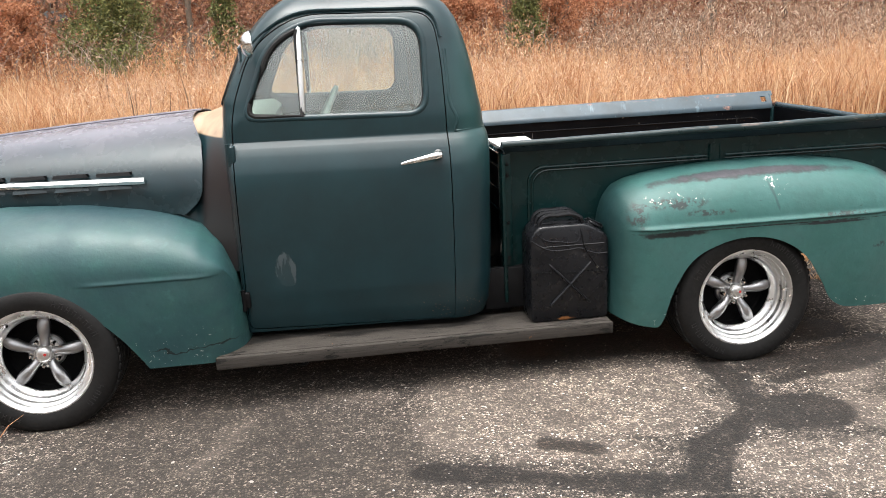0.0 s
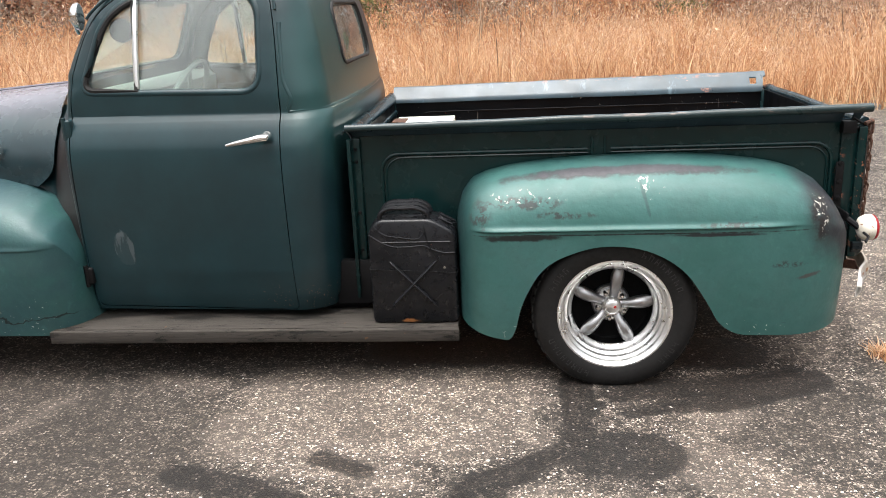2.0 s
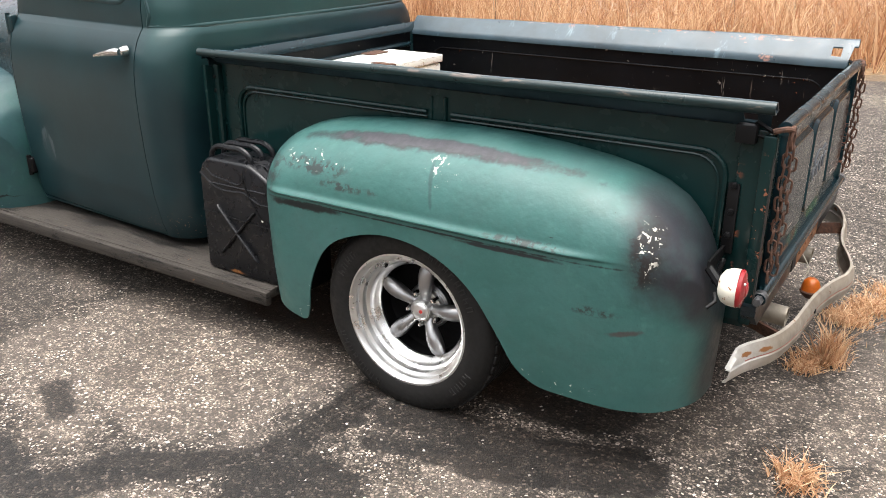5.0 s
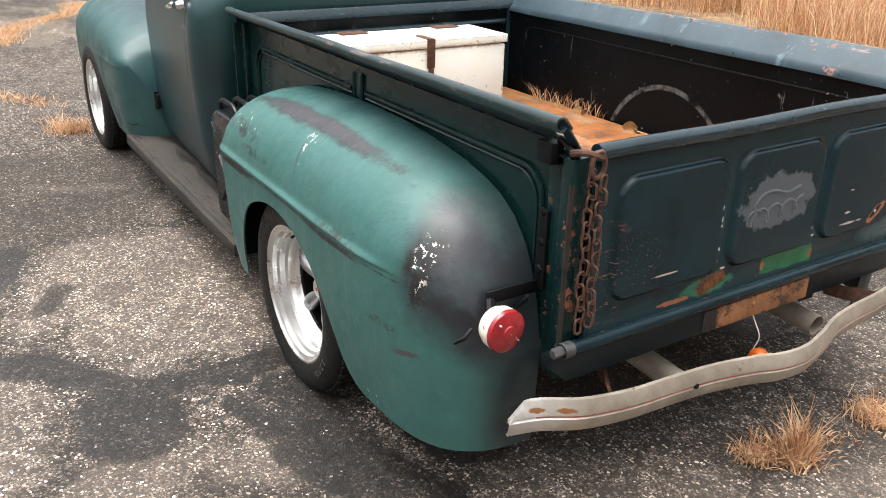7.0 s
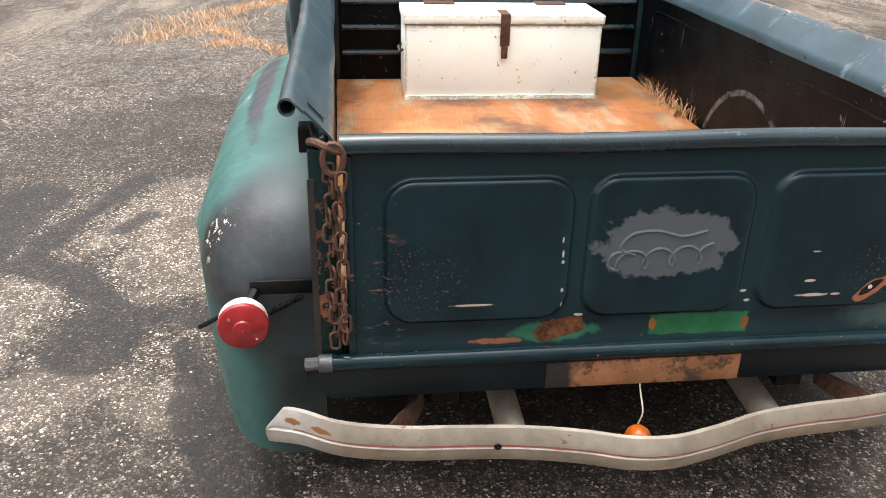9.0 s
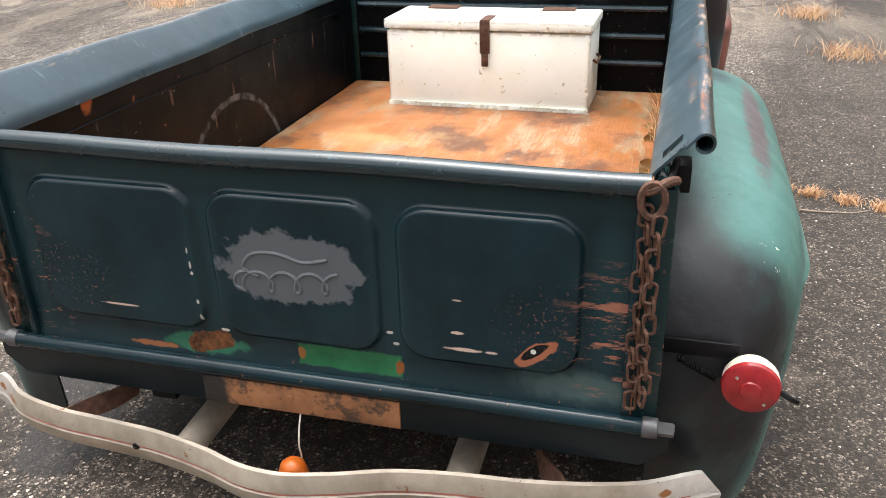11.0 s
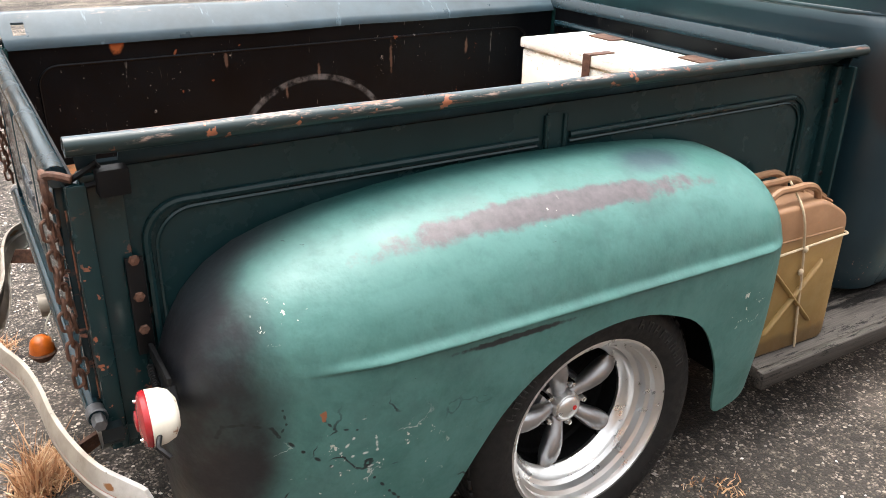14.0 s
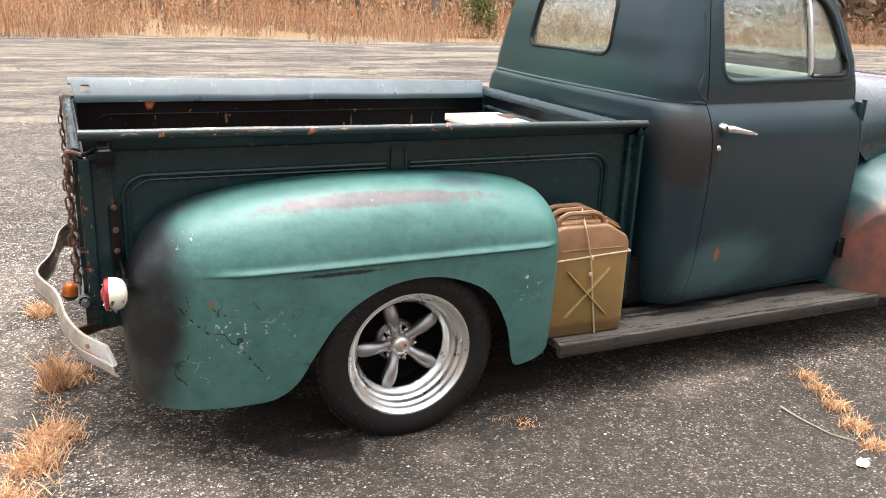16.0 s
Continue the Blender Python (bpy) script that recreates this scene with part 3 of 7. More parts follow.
for y, w, cut_at in ((-0.56, 0.06, 0.57), (0.575, 0.05, 0.53)):
    c = b.mix(b.calc("MULTIPLY", b.rng(b.noise(9, 5, 0.7, 0, None, (1, 1, 5)), cut_at, cut_at + 0.08), b.blob((0.96, y, 0.675), (0.05, w * 1.2, 0.11), 0.5, 0.7, 30)), c, (0.28, 0.12, 0.08))
    c = b.mix(b.specks(150, 0.14, b.blob((0.96, y * 0.86, 0.69), (0.05, 0.09, 0.07), 0.6, 0.4, 20)), c, (0.16, 0.08, 0.055))
c = b.mix(b.specks(60, 0.035, b.blob((0.96, 0.0, 0.53), (0.05, 0.7, 0.02), 0.4, 0.4, 14)), c, (0.32, 0.11, 0.04))
c = b.mix(b.specks(80, 0.004), c, (0.40, 0.42, 0.41))
gate_paint.set(Base_Color=c)

black_metal = plain("sooty_black_metal", (0.0050, 0.0050, 0.0055), 0.5, 0, 0.4, 18)
black_metal.set(Specular_IOR_Level=0.15)
seat_cloth = plain("dark_seat_vinyl", (0.05, 0.045, 0.04), 0.55, 0, 0.3, 14)
rust = plain("rusted_steel", (0.078, 0.034, 0.019), 0.8, 0, 0.75, 70, 0.6)
bare_rust = plain("orange_rusted_sill", (0.30, 0.13, 0.055), 0.75, 0, 0.5, 11, 0.3)
dull_steel = plain("dull_grey_steel", (0.085, 0.085, 0.088), 0.45, 0.5, 0.3, 30)
post_edge = plain("rust_worn_edge", (0.010, 0.014, 0.014), 0.5, 0, 0.3, 20)
b = post_edge
which = b.t.nodes.new("ShaderNodeSeparateXYZ")
b.t.links.new(b.co, which.inputs[0])
post_edge.set(Base_Color=b.mix(b.calc("MULTIPLY", b.rng(b.noise(22, 5, 0.7, 0, None, (1, 1, 0.6)), 0.44, 0.52), b.rng(which.outputs[1], -0.1, 0.1, 0.06, 1)), b.colour, (0.27, 0.10, 0.05)))
pipe_metal = plain("weathered_exhaust_steel", (0.30, 0.26, 0.21), 0.55, 0.35, 0.35, 14)
chrome = plain("pitted_chrome", (0.78, 0.77, 0.75), 0.16, 1.0, 0.06, 30, 0.04)
alloy = plain("polished_alloy", (0.74, 0.74, 0.73), 0.34, 1.0, 0.05, 9, 0.0)
spoke_grey = plain("grey_cast_alloy", (0.36, 0.36, 0.365), 0.40, 1.0, 0.04, 20, 0.0)
red_mark = plain("red_enamel", (0.55, 0.02, 0.02), 0.3, 0, 0.1)
rubber = plain("tyre_rubber", (0.0075, 0.0072, 0.007), 0.62, 0, 0.3, 25, 0.3)
rubber.set(Specular_IOR_Level=0.3)

bumper_paint = Mat("peeling_silver_bumper", 0.36, 0.5)
b = bumper_paint
c = b.ramp(b.noise(8, 6, 0.7), (0.3, (0.24, 0.205, 0.165)), (0.7, (0.44, 0.39, 0.32)))
c = b.mix(b.rng(b.noise(17, 5, 0.7), 0.64, 0.70), c, (0.20, 0.09, 0.04))
tips = b.t.nodes.new("ShaderNodeSeparateXYZ")
b.t.links.new(b.co, tips.inputs[0])
c = b.mix(b.rng(b.calc("ABSOLUTE", tips.outputs[1]), 0.62, 0.74, 0, 0.85), c, b.ramp(b.noise(30, 5), (0.3, (0.45, 0.43, 0.40)), (0.7, (0.64, 0.62, 0.59))))
for y, w in ((-0.728, 0.018), (-0.668, 0.022), (0.70, 0.012)):
    c = b.mix(b.blob((0.965, y, 0.386), (0.08, w, 0.007), 0.2, 0.7, 45), c, (0.27, 0.12, 0.045))
c = b.mix(b.specks(110, 0.05, b.rng(b.noise(12, 4), 0.48, 0.58)), c, (0.10, 0.08, 0.06))
bumper_paint.set(Base_Color=c, Roughness=b.rng(b.noise(14, 4), 0.3, 0.7, 0.3, 0.6)).bump(b.noise(50, 4), 0.2)
b = bare_rust
c = b.mix(b.rng(b.noise(14, 6, 0.75), 0.50, 0.60, 0, 0.9), b.colour, (0.045, 0.026, 0.018))
c = b.mix(b.blob((0.97, -0.20, 0.465), (0.05, 0.05, 0.06), 0.3, 0.8, 20), c, (0.02, 0.016, 0.014))
bare_rust.set(Base_Color=c)
stripe_red = plain("faded_red_stripe", (0.35, 0.10, 0.07), 0.5, 0, 0.4, 30)

red_lens = Mat("red_plastic_lens", 0.25)
red_lens.set(Base_Color=red_lens.ramp(red_lens.noise(30, 5), (0.3, (0.19, 0.008, 0.011)), (0.7, (0.30, 0.018, 0.022))))
cream_metal = Mat("chipped_cream_enamel", 0.4)
b = cream_metal
c = b.ramp(b.noise(20, 5), (0.3, (0.55, 0.51, 0.42)), (0.7, (0.72, 0.69, 0.60)))
c = b.mix(b.specks(45, 0.07), c, (0.24, 0.10, 0.045))
cream_metal.set(Base_Color=c)
amber = plain("amber_plastic", (0.46, 0.10, 0.008), 0.4, 0, 0.35, 30)

glass = Mat("window_glass", 0.0)
glass.set(Base_Color=(0.86, 0.94, 0.88), Transmission_Weight=1.0, IOR=1.7)
dust = glass.t.nodes.new("ShaderNodeBsdfDiffuse")
dust.inputs["Color"].default_value = (0.55, 0.58, 0.55, 1)
film = glass.t.nodes.new("ShaderNodeMixShader")
glass.put(film.inputs[0], glass.rng(glass.noise(7, 6, 0.7), 0.3, 0.75, 0.03, 0.09))
glass.t.links.new(glass.b.outputs[0], film.inputs[1])
glass.t.links.new(dust.outputs[0], film.inputs[2])
glass.t.links.new(film.outputs[0], glass.t.nodes["Material Output"].inputs["Surface"])
dull_white = plain("pale_interior_paint", (0.34, 0.42, 0.40), 0.6, 0, 0.15)

old_board = Mat("grey_weathered_board", 0.5)
b = old_board
grain = b.noise(9, 8, 0.7, 0.25, None, (1.0, 18, 18))
bare = b.ramp(b.noise(22, 7, 0.8, 0, None, (0.3, 7, 7)), (0.3, (0.040, 0.036, 0.032)), (0.7, (0.115, 0.102, 0.090)))
dark = b.ramp(grain, (0.3, (0.006, 0.0055, 0.005)), (0.7, (0.022, 0.020, 0.018)))
side_at = b.t.nodes.new("ShaderNodeSeparateXYZ")
b.t.links.new(b.co, side_at.inputs[0])
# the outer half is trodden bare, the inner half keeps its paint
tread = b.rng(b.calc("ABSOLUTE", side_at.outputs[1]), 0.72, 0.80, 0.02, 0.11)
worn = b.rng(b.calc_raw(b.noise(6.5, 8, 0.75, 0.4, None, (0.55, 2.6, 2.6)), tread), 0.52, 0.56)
# bare wood is darker on the driver's side and along the outermost edge
darker_side = b.calc("MAXIMUM", b.rng(side_at.outputs[1], 0.1, -0.1, 0, 0.62), b.rng(b.calc("ABSOLUTE", side_at.outputs[1]), 0.886, 0.892, 0, 0.75))
c = b.mix(worn, dark, b.mix(darker_side, bare, b.mix(1.0, bare, (0.34, 0.33, 0.32), "MULTIPLY")))
c = b.mix(b.rng(b.noise(15, 8, 0.8, 0.4, None, (0.5, 2.0, 2.0)), 0.56, 0.60, 0, 0.85), c, (0.006, 0.0058, 0.0055))
c = b.mix(b.specks(22, 0.02), c, (0.10, 0.055, 0.03))
old_board.set(Base_Color=c, Roughness=b.rng(worn, 0, 1, 0.6, 0.85), Specular_IOR_Level=0.18).bump(b.calc("ADD", b.calc("MULTIPLY", grain, 0.5), b.calc("MULTIPLY", worn, 0.3)), 0.6, 0.004)

plywood = Mat("weathered_plywood", 0.62)
b = plywood
# the top veneer flakes away in ragged strips along the grain
grain = b.noise(14, 8, 0.8, 0.3, None, (0.7, 20, 6))
under = b.ramp(grain, (0.30, (0.14, 0.042, 0.012)), (0.55, (0.31, 0.112, 0.030)), (0.75, (0.43, 0.205, 0.070)))
top = b.ramp(b.noise(15, 7, 0.7, 0.2, None, (0.7, 10, 5)), (0.3, (0.16, 0.082, 0.040)), (0.7, (0.38, 0.25, 0.145)))
flaked = b.rng(b.noise(5.5, 9, 0.74, 0.5, None, (0.6, 2.2, 1)), 0.43, 0.48)
c = b.mix(flaked, top, under)
c = b.mix(b.rng(b.noise(3.1, 7, 0.7, 0.3, b.vec("ADD", b.co, (3, 7, 1))), 0.49, 0.62, 0, 0.9), c, (0.085, 0.032, 0.015))
c = b.mix(b.rng(b.noise(2.0, 6, 0.7, 0, b.vec("ADD", b.co, (9, 2, 1))), 0.56, 0.70, 0, 0.6), c, (0.10, 0.075, 0.035))
c = b.mix(b.rng(b.noise(1.7, 6, 0.7, 0.2, b.vec("ADD", b.co, (1, 4, 2))), 0.54, 0.66, 0, 0.42), c, b.ramp(grain, (0.3, (0.30, 0.165, 0.055)), (0.7, (0.56, 0.38, 0.17))))
c = b.mix(b.rng(b.noise(26, 7, 0.8, 0, None, (0.30, 16, 5)), 0.56, 0.62, 0, 0.7), c, (0.085, 0.032, 0.011))
c = b.mix(b.specks(40, 0.02), c, (0.03, 0.016, 0.01))
plywood.set(Base_Color=c, Roughness=b.rng(b.noise(5, 4), 0.35, 0.65, 0.4, 0.75)).bump(b.calc("ADD", b.calc("MULTIPLY", grain, 0.4), b.calc("MULTIPLY", flaked, -0.4)), 0.35, 0.003)

white_wood = Mat("chipped_white_paint_on_wood", 0.5)
b = white_wood
c = b.ramp(b.noise(7, 6), (0.3, (0.86, 0.90, 0.79)), (0.65, (0.91, 0.95, 0.90)))
c = b.mix(b.rng(b.noise(9, 7, 0.75, 0.3, None, (0.5, 0.4, 5)), 0.63, 0.70, 0, 0.7), c, (0.50, 0.46, 0.34))
c = b.mix(b.specks(38, 0.055), c, (0.46, 0.39, 0.26))
c = b.mix(b.specks(90, 0.02), c, (0.22, 0.15, 0.09))
c = b.mix(b.rng(b.noise(13, 6, 0.75, 0.2, None, (0.6, 0.6, 1.6)), 0.66, 0.72, 0, 0.8), c, (0.42, 0.37, 0.27))
worn_edge = b.calc("MULTIPLY", b.edges(0.018), b.rng(b.noise(26, 6, 0.8), 0.44, 0.50))
c = b.mix(worn_edge, c, b.ramp(b.noise(50, 4), (0.3, (0.14, 0.09, 0.05)), (0.7, (0.40, 0.31, 0.20))))
white_wood.set(Base_Color=c).bump(b.noise(30, 6, 0.6, 0, None, (1, 0.3, 3)), 0.25, 0.002)

can_black = plain("worn_black_enamel", (0.0065, 0.0070, 0.0085), 0.32, 0, 0.35, 16, 0.2)
b = can_black
c = b.mix(b.rng(b.noise(11, 6, 0.75), 0.56, 0.72, 0, 0.5), b.colour, (0.045, 0.042, 0.040))
c = b.mix(b.specks(80, 0.006), c, (0.25, 0.25, 0.25))
c = b.mix(b.blob((-0.02, -0.09, 0.012), (0.035, 0.05, 0.008), 0.3, 0.9, 40), c, (0.26, 0.11, 0.04))
can_black.set(Base_Color=c, Specular_IOR_Level=0.3)
can_ochre = plain("faded_ochre_enamel", (0.25, 0.155, 0.052), 0.55, 0, 0.2, 12, 0.15)
b = can_ochre
high = b.t.nodes.new("ShaderNodeSeparateXYZ")
b.t.links.new(b.co, high.inputs[0])
# rust-brown primer shows through above the rope, olive grime at the foot
c = b.mix(b.rng(b.noise(8, 6, 0.7), 0.5, 0.7, 0, 0.6), b.colour, (0.22, 0.10, 0.042))
c = b.mix(b.rng(high.outputs[2], 0.28, 0.36, 0, 0.85), c, b.ramp(b.noise(14, 5), (0.3, (0.155, 0.072, 0.036)), (0.7, (0.25, 0.130, 0.070))))
c = b.mix(b.blob((0.0, 0.0, 0.10), (0.16, 0.2, 0.09), 0.5, 0.6, 9), c, (0.225, 0.145, 0.048))
c = b.mix(b.blob((0, -0.09, 0.02), (0.3, 0.05, 0.035), 0.3, 0.6, 14), c, (0.13, 0.08, 0.03))
c = b.mix(b.specks(70, 0.02), c, (0.34, 0.12, 0.04))
can_ochre.set(Base_Color=c)
rope_mat = plain("cotton_rope", (0.42, 0.33, 0.22), 0.9, 0, 0.2, 60, 0.5)
leaf_dry = plain("dry_leaf", (0.22, 0.115, 0.035), 0.7, 0, 0.4, 40)


# ---- the pickup: rear axle above the origin, nose towards -x, driver's side towards -y ----
truck = thing("pickup_truck", "old dark green pickup with teal fenders, dull patched paint and rust", "pickup truck")


def table(z, rows):
    """Reads a row of values between the heights in rows."""
    a = np.array(rows)
    return [float(np.interp(z, a[:, 0], a[:, i])) for i in range(1, a.shape[1])]


# height: front x, back x, half width in front, half width behind
CAB = [
    (0.270, -2.172, -1.115, 0.700, 0.750), (0.330, -2.174, -1.098, 0.716, 0.776), (0.45, -2.175, -1.092, 0.732, 0.802), (0.60, -2.176, -1.090, 0.742, 0.818), (0.75, -2.177, -1.088, 0.747, 0.826),
    (0.85, -2.178, -1.086, 0.748, 0.827), (0.92, -2.180, -1.084, 0.744, 0.823), (0.97, -2.181, -1.082, 0.736, 0.815), (1.008, -2.183, -1.080, 0.724, 0.803), (1.038, -2.184, -1.080, 0.711, 0.790), (1.063, -2.185, -1.082, 0.695, 0.774), (1.080, -2.185, -1.086, 0.681, 0.760),
    (1.086, -2.186, -1.090, 0.677, 0.757), (1.091, -2.187, -1.093, 0.677, 0.7565), (1.115, -2.187, -1.096, 0.678, 0.7555), (1.150, -2.187, -1.099, 0.679, 0.754),
    (1.185, -2.186, -1.104, 0.678, 0.748), (1.250, -2.180, -1.116, 0.668, 0.736), (1.320, -2.150, -1.126, 0.656, 0.722),
    (1.400, -2.112, -1.142, 0.640, 0.704), (1.480, -2.070, -1.162, 0.620, 0.682), (1.550, -2.022, -1.188, 0.594, 0.654),
    (1.605, -1.968, -1.222, 0.560, 0.618), (1.650, -1.905, -1.272, 0.510, 0.566), (1.690, -1.822, -1.345, 0.435, 0.490),
    (1.720, -1.715, -1.445, 0.32, 0.37), (1.735, -1.62, -1.55, 0.16, 0.18),
]


def cab_side(x, z):
    xf, xb, wf, wr = table(z, CAB)
    return wf + (wr - wf) * (x - xf) / (xb - xf)


def cab_ring(z, inset=0.0):
    xf, xb, wf, wr = table(z, CAB)
    xf, xb, wf, wr = xf + inset, xb - inset, wf - inset, wr - inset
    scale = min(1.0, wr / 0.70)
    rr, rf = 0.14 * scale, float(np.interp(z, (1.06, 1.20), (0.03, 0.10))) * scale
    pts = []
    def side(x):
        return wf + (wr - wf) * (x - xf) / (xb - xf)
    for x in np.linspace(xf + rf, xb - rr, 30):
        pts.append((x, -side(x)))
    for a in np.linspace(0, 90, 10)[1:]:
        pts.append((xb - rr + rr * math.sin(radians(a)), -(side(xb - rr) - rr + rr * math.cos(radians(a)))))
    back = side(xb - rr) - rr
    for y in np.linspace(-back, back, 22)[1:]:
        pts.append((xb + 0.028 * scale * (1 - (y / back) ** 2), y))
    for a in np.linspace(90, 0, 10)[1:]:
        pts.append((xb - rr + rr * math.sin(radians(a)), side(xb - rr) - rr + rr * math.cos(radians(a))))
    for x in np.linspace(xb - rr, xf + rf, 30)[1:]:
        pts.append((x, side(x)))
    for a in np.linspace(0, 90, 8)[1:]:
        pts.append((xf + rf - rf * math.sin(radians(a)), side(xf + rf) - rf + rf * math.cos(radians(a))))
    front = side(xf + rf) - rf
    for y in np.linspace(front, -front, 18)[1:]:
        pts.append((xf - 0.05 * scale * (1 - (y / front) ** 2), y))
    for a in np.linspace(90, 0, 8)[1:-1]:
        pts.append((xf + rf - rf * math.sin(radians(a)), -(side(xf + rf) - rf + rf * math.cos(radians(a)))))
    return [(x, y, z) for x, y in pts]


levels = sorted(set([r[0] for r in CAB] + [round(z, 3) for z in np.arange(0.36, 1.60, 0.035)]))
bm = bmesh.new()
inner = [z for z in levels if z < 1.70]
loft(bm, [cab_ring(z, 0.024) for z in reversed(inner)] + [cab_ring(z) for z in levels], True, True)
bmesh.ops.recalc_face_normals(bm, faces=bm.faces)
shell = raw(bm)

WINDOW = rounded([(-2.092, 1.180), (-1.350, 1.168), (-1.346, 1.538), (-1.82, 1.552), (-1.975, 1.468)], [0.06, 0.085, 0.11, 0.14, 0.11], 8)
DOOR = rounded([(-2.160, 0.285), (-1.268, 0.270), (-1.266, 1.06), (-1.276, 1.40), (-1.30, 1.575), (-1.86, 1.588), (-2.05, 1.46), (-2.150, 1.20)], [0.04, 0.03, 0.2, 0.2, 0.12, 0.16, 0.10, 0.1], 6)
for outline, axis, lo, hi in (
    (WINDOW, "y", -1.2, 1.2),
    (rounded([(-0.33, 1.235), (0.33, 1.235), (0.30, 1.485), (-0.30, 1.485)], 0.07), "x", -1.30, -0.9),
    (rounded([(-0.56, 1.235), (0.56, 1.235), (0.50, 1.525), (-0.50, 1.525)], 0.08), "x", -2.5, -1.90),
):
    shell = cut(shell, prism(outline, axis, lo, hi), "DIFFERENCE")


def shrink(outline, d):
    c = Vector((sum(p[0] for p in outline) / len(outline), sum(p[1] for p in outline) / len(outline)))
    return [tuple(Vector(p) - (Vector(p) - c).normalized() * d) for p in outline]


cab = put("cab", finish(cut(shell, prism(DOOR, "y", -1.3, 1.3), "DIFFERENCE"), body_paint, 30), truck, "dark green steel cab with dull patched paint")


def pane(outline, s, inset, div=5):
    """A curved glass pane a little inside the cab's side."""
    bm = bmesh.new()
    c = (sum(p[0] for p in outline) / len(outline), sum(p[1] for p in outline) / len(outline))
    rows = []
    for k in np.linspace(1, 0.04, div):
        rows.append([(c[0] + k * (p[0] - c[0]), s * (cab_side(c[0] + k * (p[0] - c[0]), c[1] + k * (p[1] - c[1])) - inset), c[1] + k * (p[1] - c[1])) for p in outline])
    loft(bm, rows, True)
    bm.faces.new(list(bm.verts)[-len(outline):])
    return thick(bm, 0.004)


def clip(outline, x, keep_less):
    """The part of an outline on one side of a line x = const."""
    out = []
    for p, q in zip(outline, outline[1:] + outline[:1]):
        ip, iq = (p[0] < x) == keep_less, (q[0] < x) == keep_less
        if ip:
            out.append(p)
        if ip != iq:
            u = (x - p[0]) / (q[0] - p[0])
            out.append((x, p[1] + u * (q[1] - p[1])))
    return out


VENT = -1.852
for s, side_word in ((-1, "driver"), (1, "passenger")):
    half = prism(shrink(DOOR, 0.005), "y", min(s * 0.3, s * 1.3), max(s * 0.3, s * 1.3))
    door = put("door", finish(cut(shell, half, "INTERSECT"), body_paint, 30), truck, "closed dark green cab door, dull and scuffed")
    for name, out in (("vent_window", clip(WINDOW, VENT, True)), ("door_window", clip(WINDOW, VENT, False))):
        g = part(name, pane(out, s, 0.014), glass, door)
        g.visible_shadow = False
    bm = bmesh.new()
    tube(bm, [(VENT + 0.004 * (z - 1.36) / 0.18, s * (cab_side(VENT, z) - 0.008), z) for z in np.linspace(1.19, 1.545, 8)], 0.0115, 8)
    part("vent_bar", bm, alloy, door, "bright chrome window divider")
    bm = bmesh.new()
    tube(bm, [(p[0], s * (cab_side(p[0], p[1]) - 0.016), p[1]) for p in shrink(WINDOW, 0.009)], 0.005, 6, True)
    part("window_seal", bm, rubber, door, "black rubber window seal")
    bm = bmesh.new()
    tube(bm, [(p[0], s * (cab_side(p[0], p[1]) - 0.012), p[1]) for p in shrink(WINDOW, -0.006)], 0.016, 10, True)
    part("window_frame", bm, body_paint, door)
    bm = bmesh.new()
    tube(bm, [(p[0], s * (cab_side(p[0], p[1]) - 0.006), p[1]) for p in shrink(clip(WINDOW, VENT, True), 0.008)], 0.012, 8, True)
    part("vent_frame", bm, rubber, door, "black vent window frame")
    bm = bmesh.new()
    tube(bm, [(p[0], s * (cab_side(p[0], min(p[1], 1.6)) - 0.030), p[1]) for p in DOOR], 0.012, 6, True)
    part("door_seal", bm, rubber, door, "black rubber door seal")
    # handle: a boss and a long tapered lever
    bm = bmesh.new()
    lathe(bm, [(0.001, 0.03), (0.012, 0.03), (0.017, 0.02), (0.021, 0.0)], Matrix.Translation((-1.318, s * 0.794, 1.003)) @ Euler((radians(90) * -s, 0, 0)).to_matrix().to_4x4(), 16)
    tube(bm, [(-1.308, s * 0.828, 1.003), (-1.33, s * 0.830, 1.003), (-1.38, s * 0.828, 0.994), (-1.44, s * 0.823, 0.983), (-1.475, s * 0.818, 0.976)], [0.013, 0.016, 0.013, 0.010, 0.006], 10)
    part("door_handle", bm, chrome, door, "pitted chrome door handle")
    if s > 0:
        bm = bmesh.new()
        lathe(bm, [(0.001, 0.006), (0.010, 0.005), (0.013, 0.0)], Matrix.Translation((-1.305, 0.803, 0.925)) @ Euler((radians(-90), 0, 0)).to_matrix().to_4x4(), 14)
        part("door_lock", bm, chrome, door)
    for z in (1.045, 0.43):
        bm = bmesh.new()
        w = cab_side(-2.15, z)
        block(bm, (-2.178, s * w - 0.018, z - 0.036), (-2.140, s * w + 0.018, z + 0.036), 0.008, 3)
        tube(bm, [(-2.168, s * (w + 0.012), z - 0.045), (-2.168, s * (w + 0.012), z + 0.045)], 0.010, 8)
        part("hinge", bm, body_paint if z > 1 else black_metal, door)
    # rubber-dark gap behind the door edge, and the drip rail over the door
    bm = bmesh.new()
    line = [p for p in DOOR if p[1] > 1.44]
    tube(bm, [(p[0] + (0.012 if p[0] > -1.5 else -0.012), s * (cab_side(p[0], min(p[1], 1.6)) - 0.001), p[1] + 0.014) for p in line], 0.006, 6)
    part("drip_rail", bm, body_paint, truck)

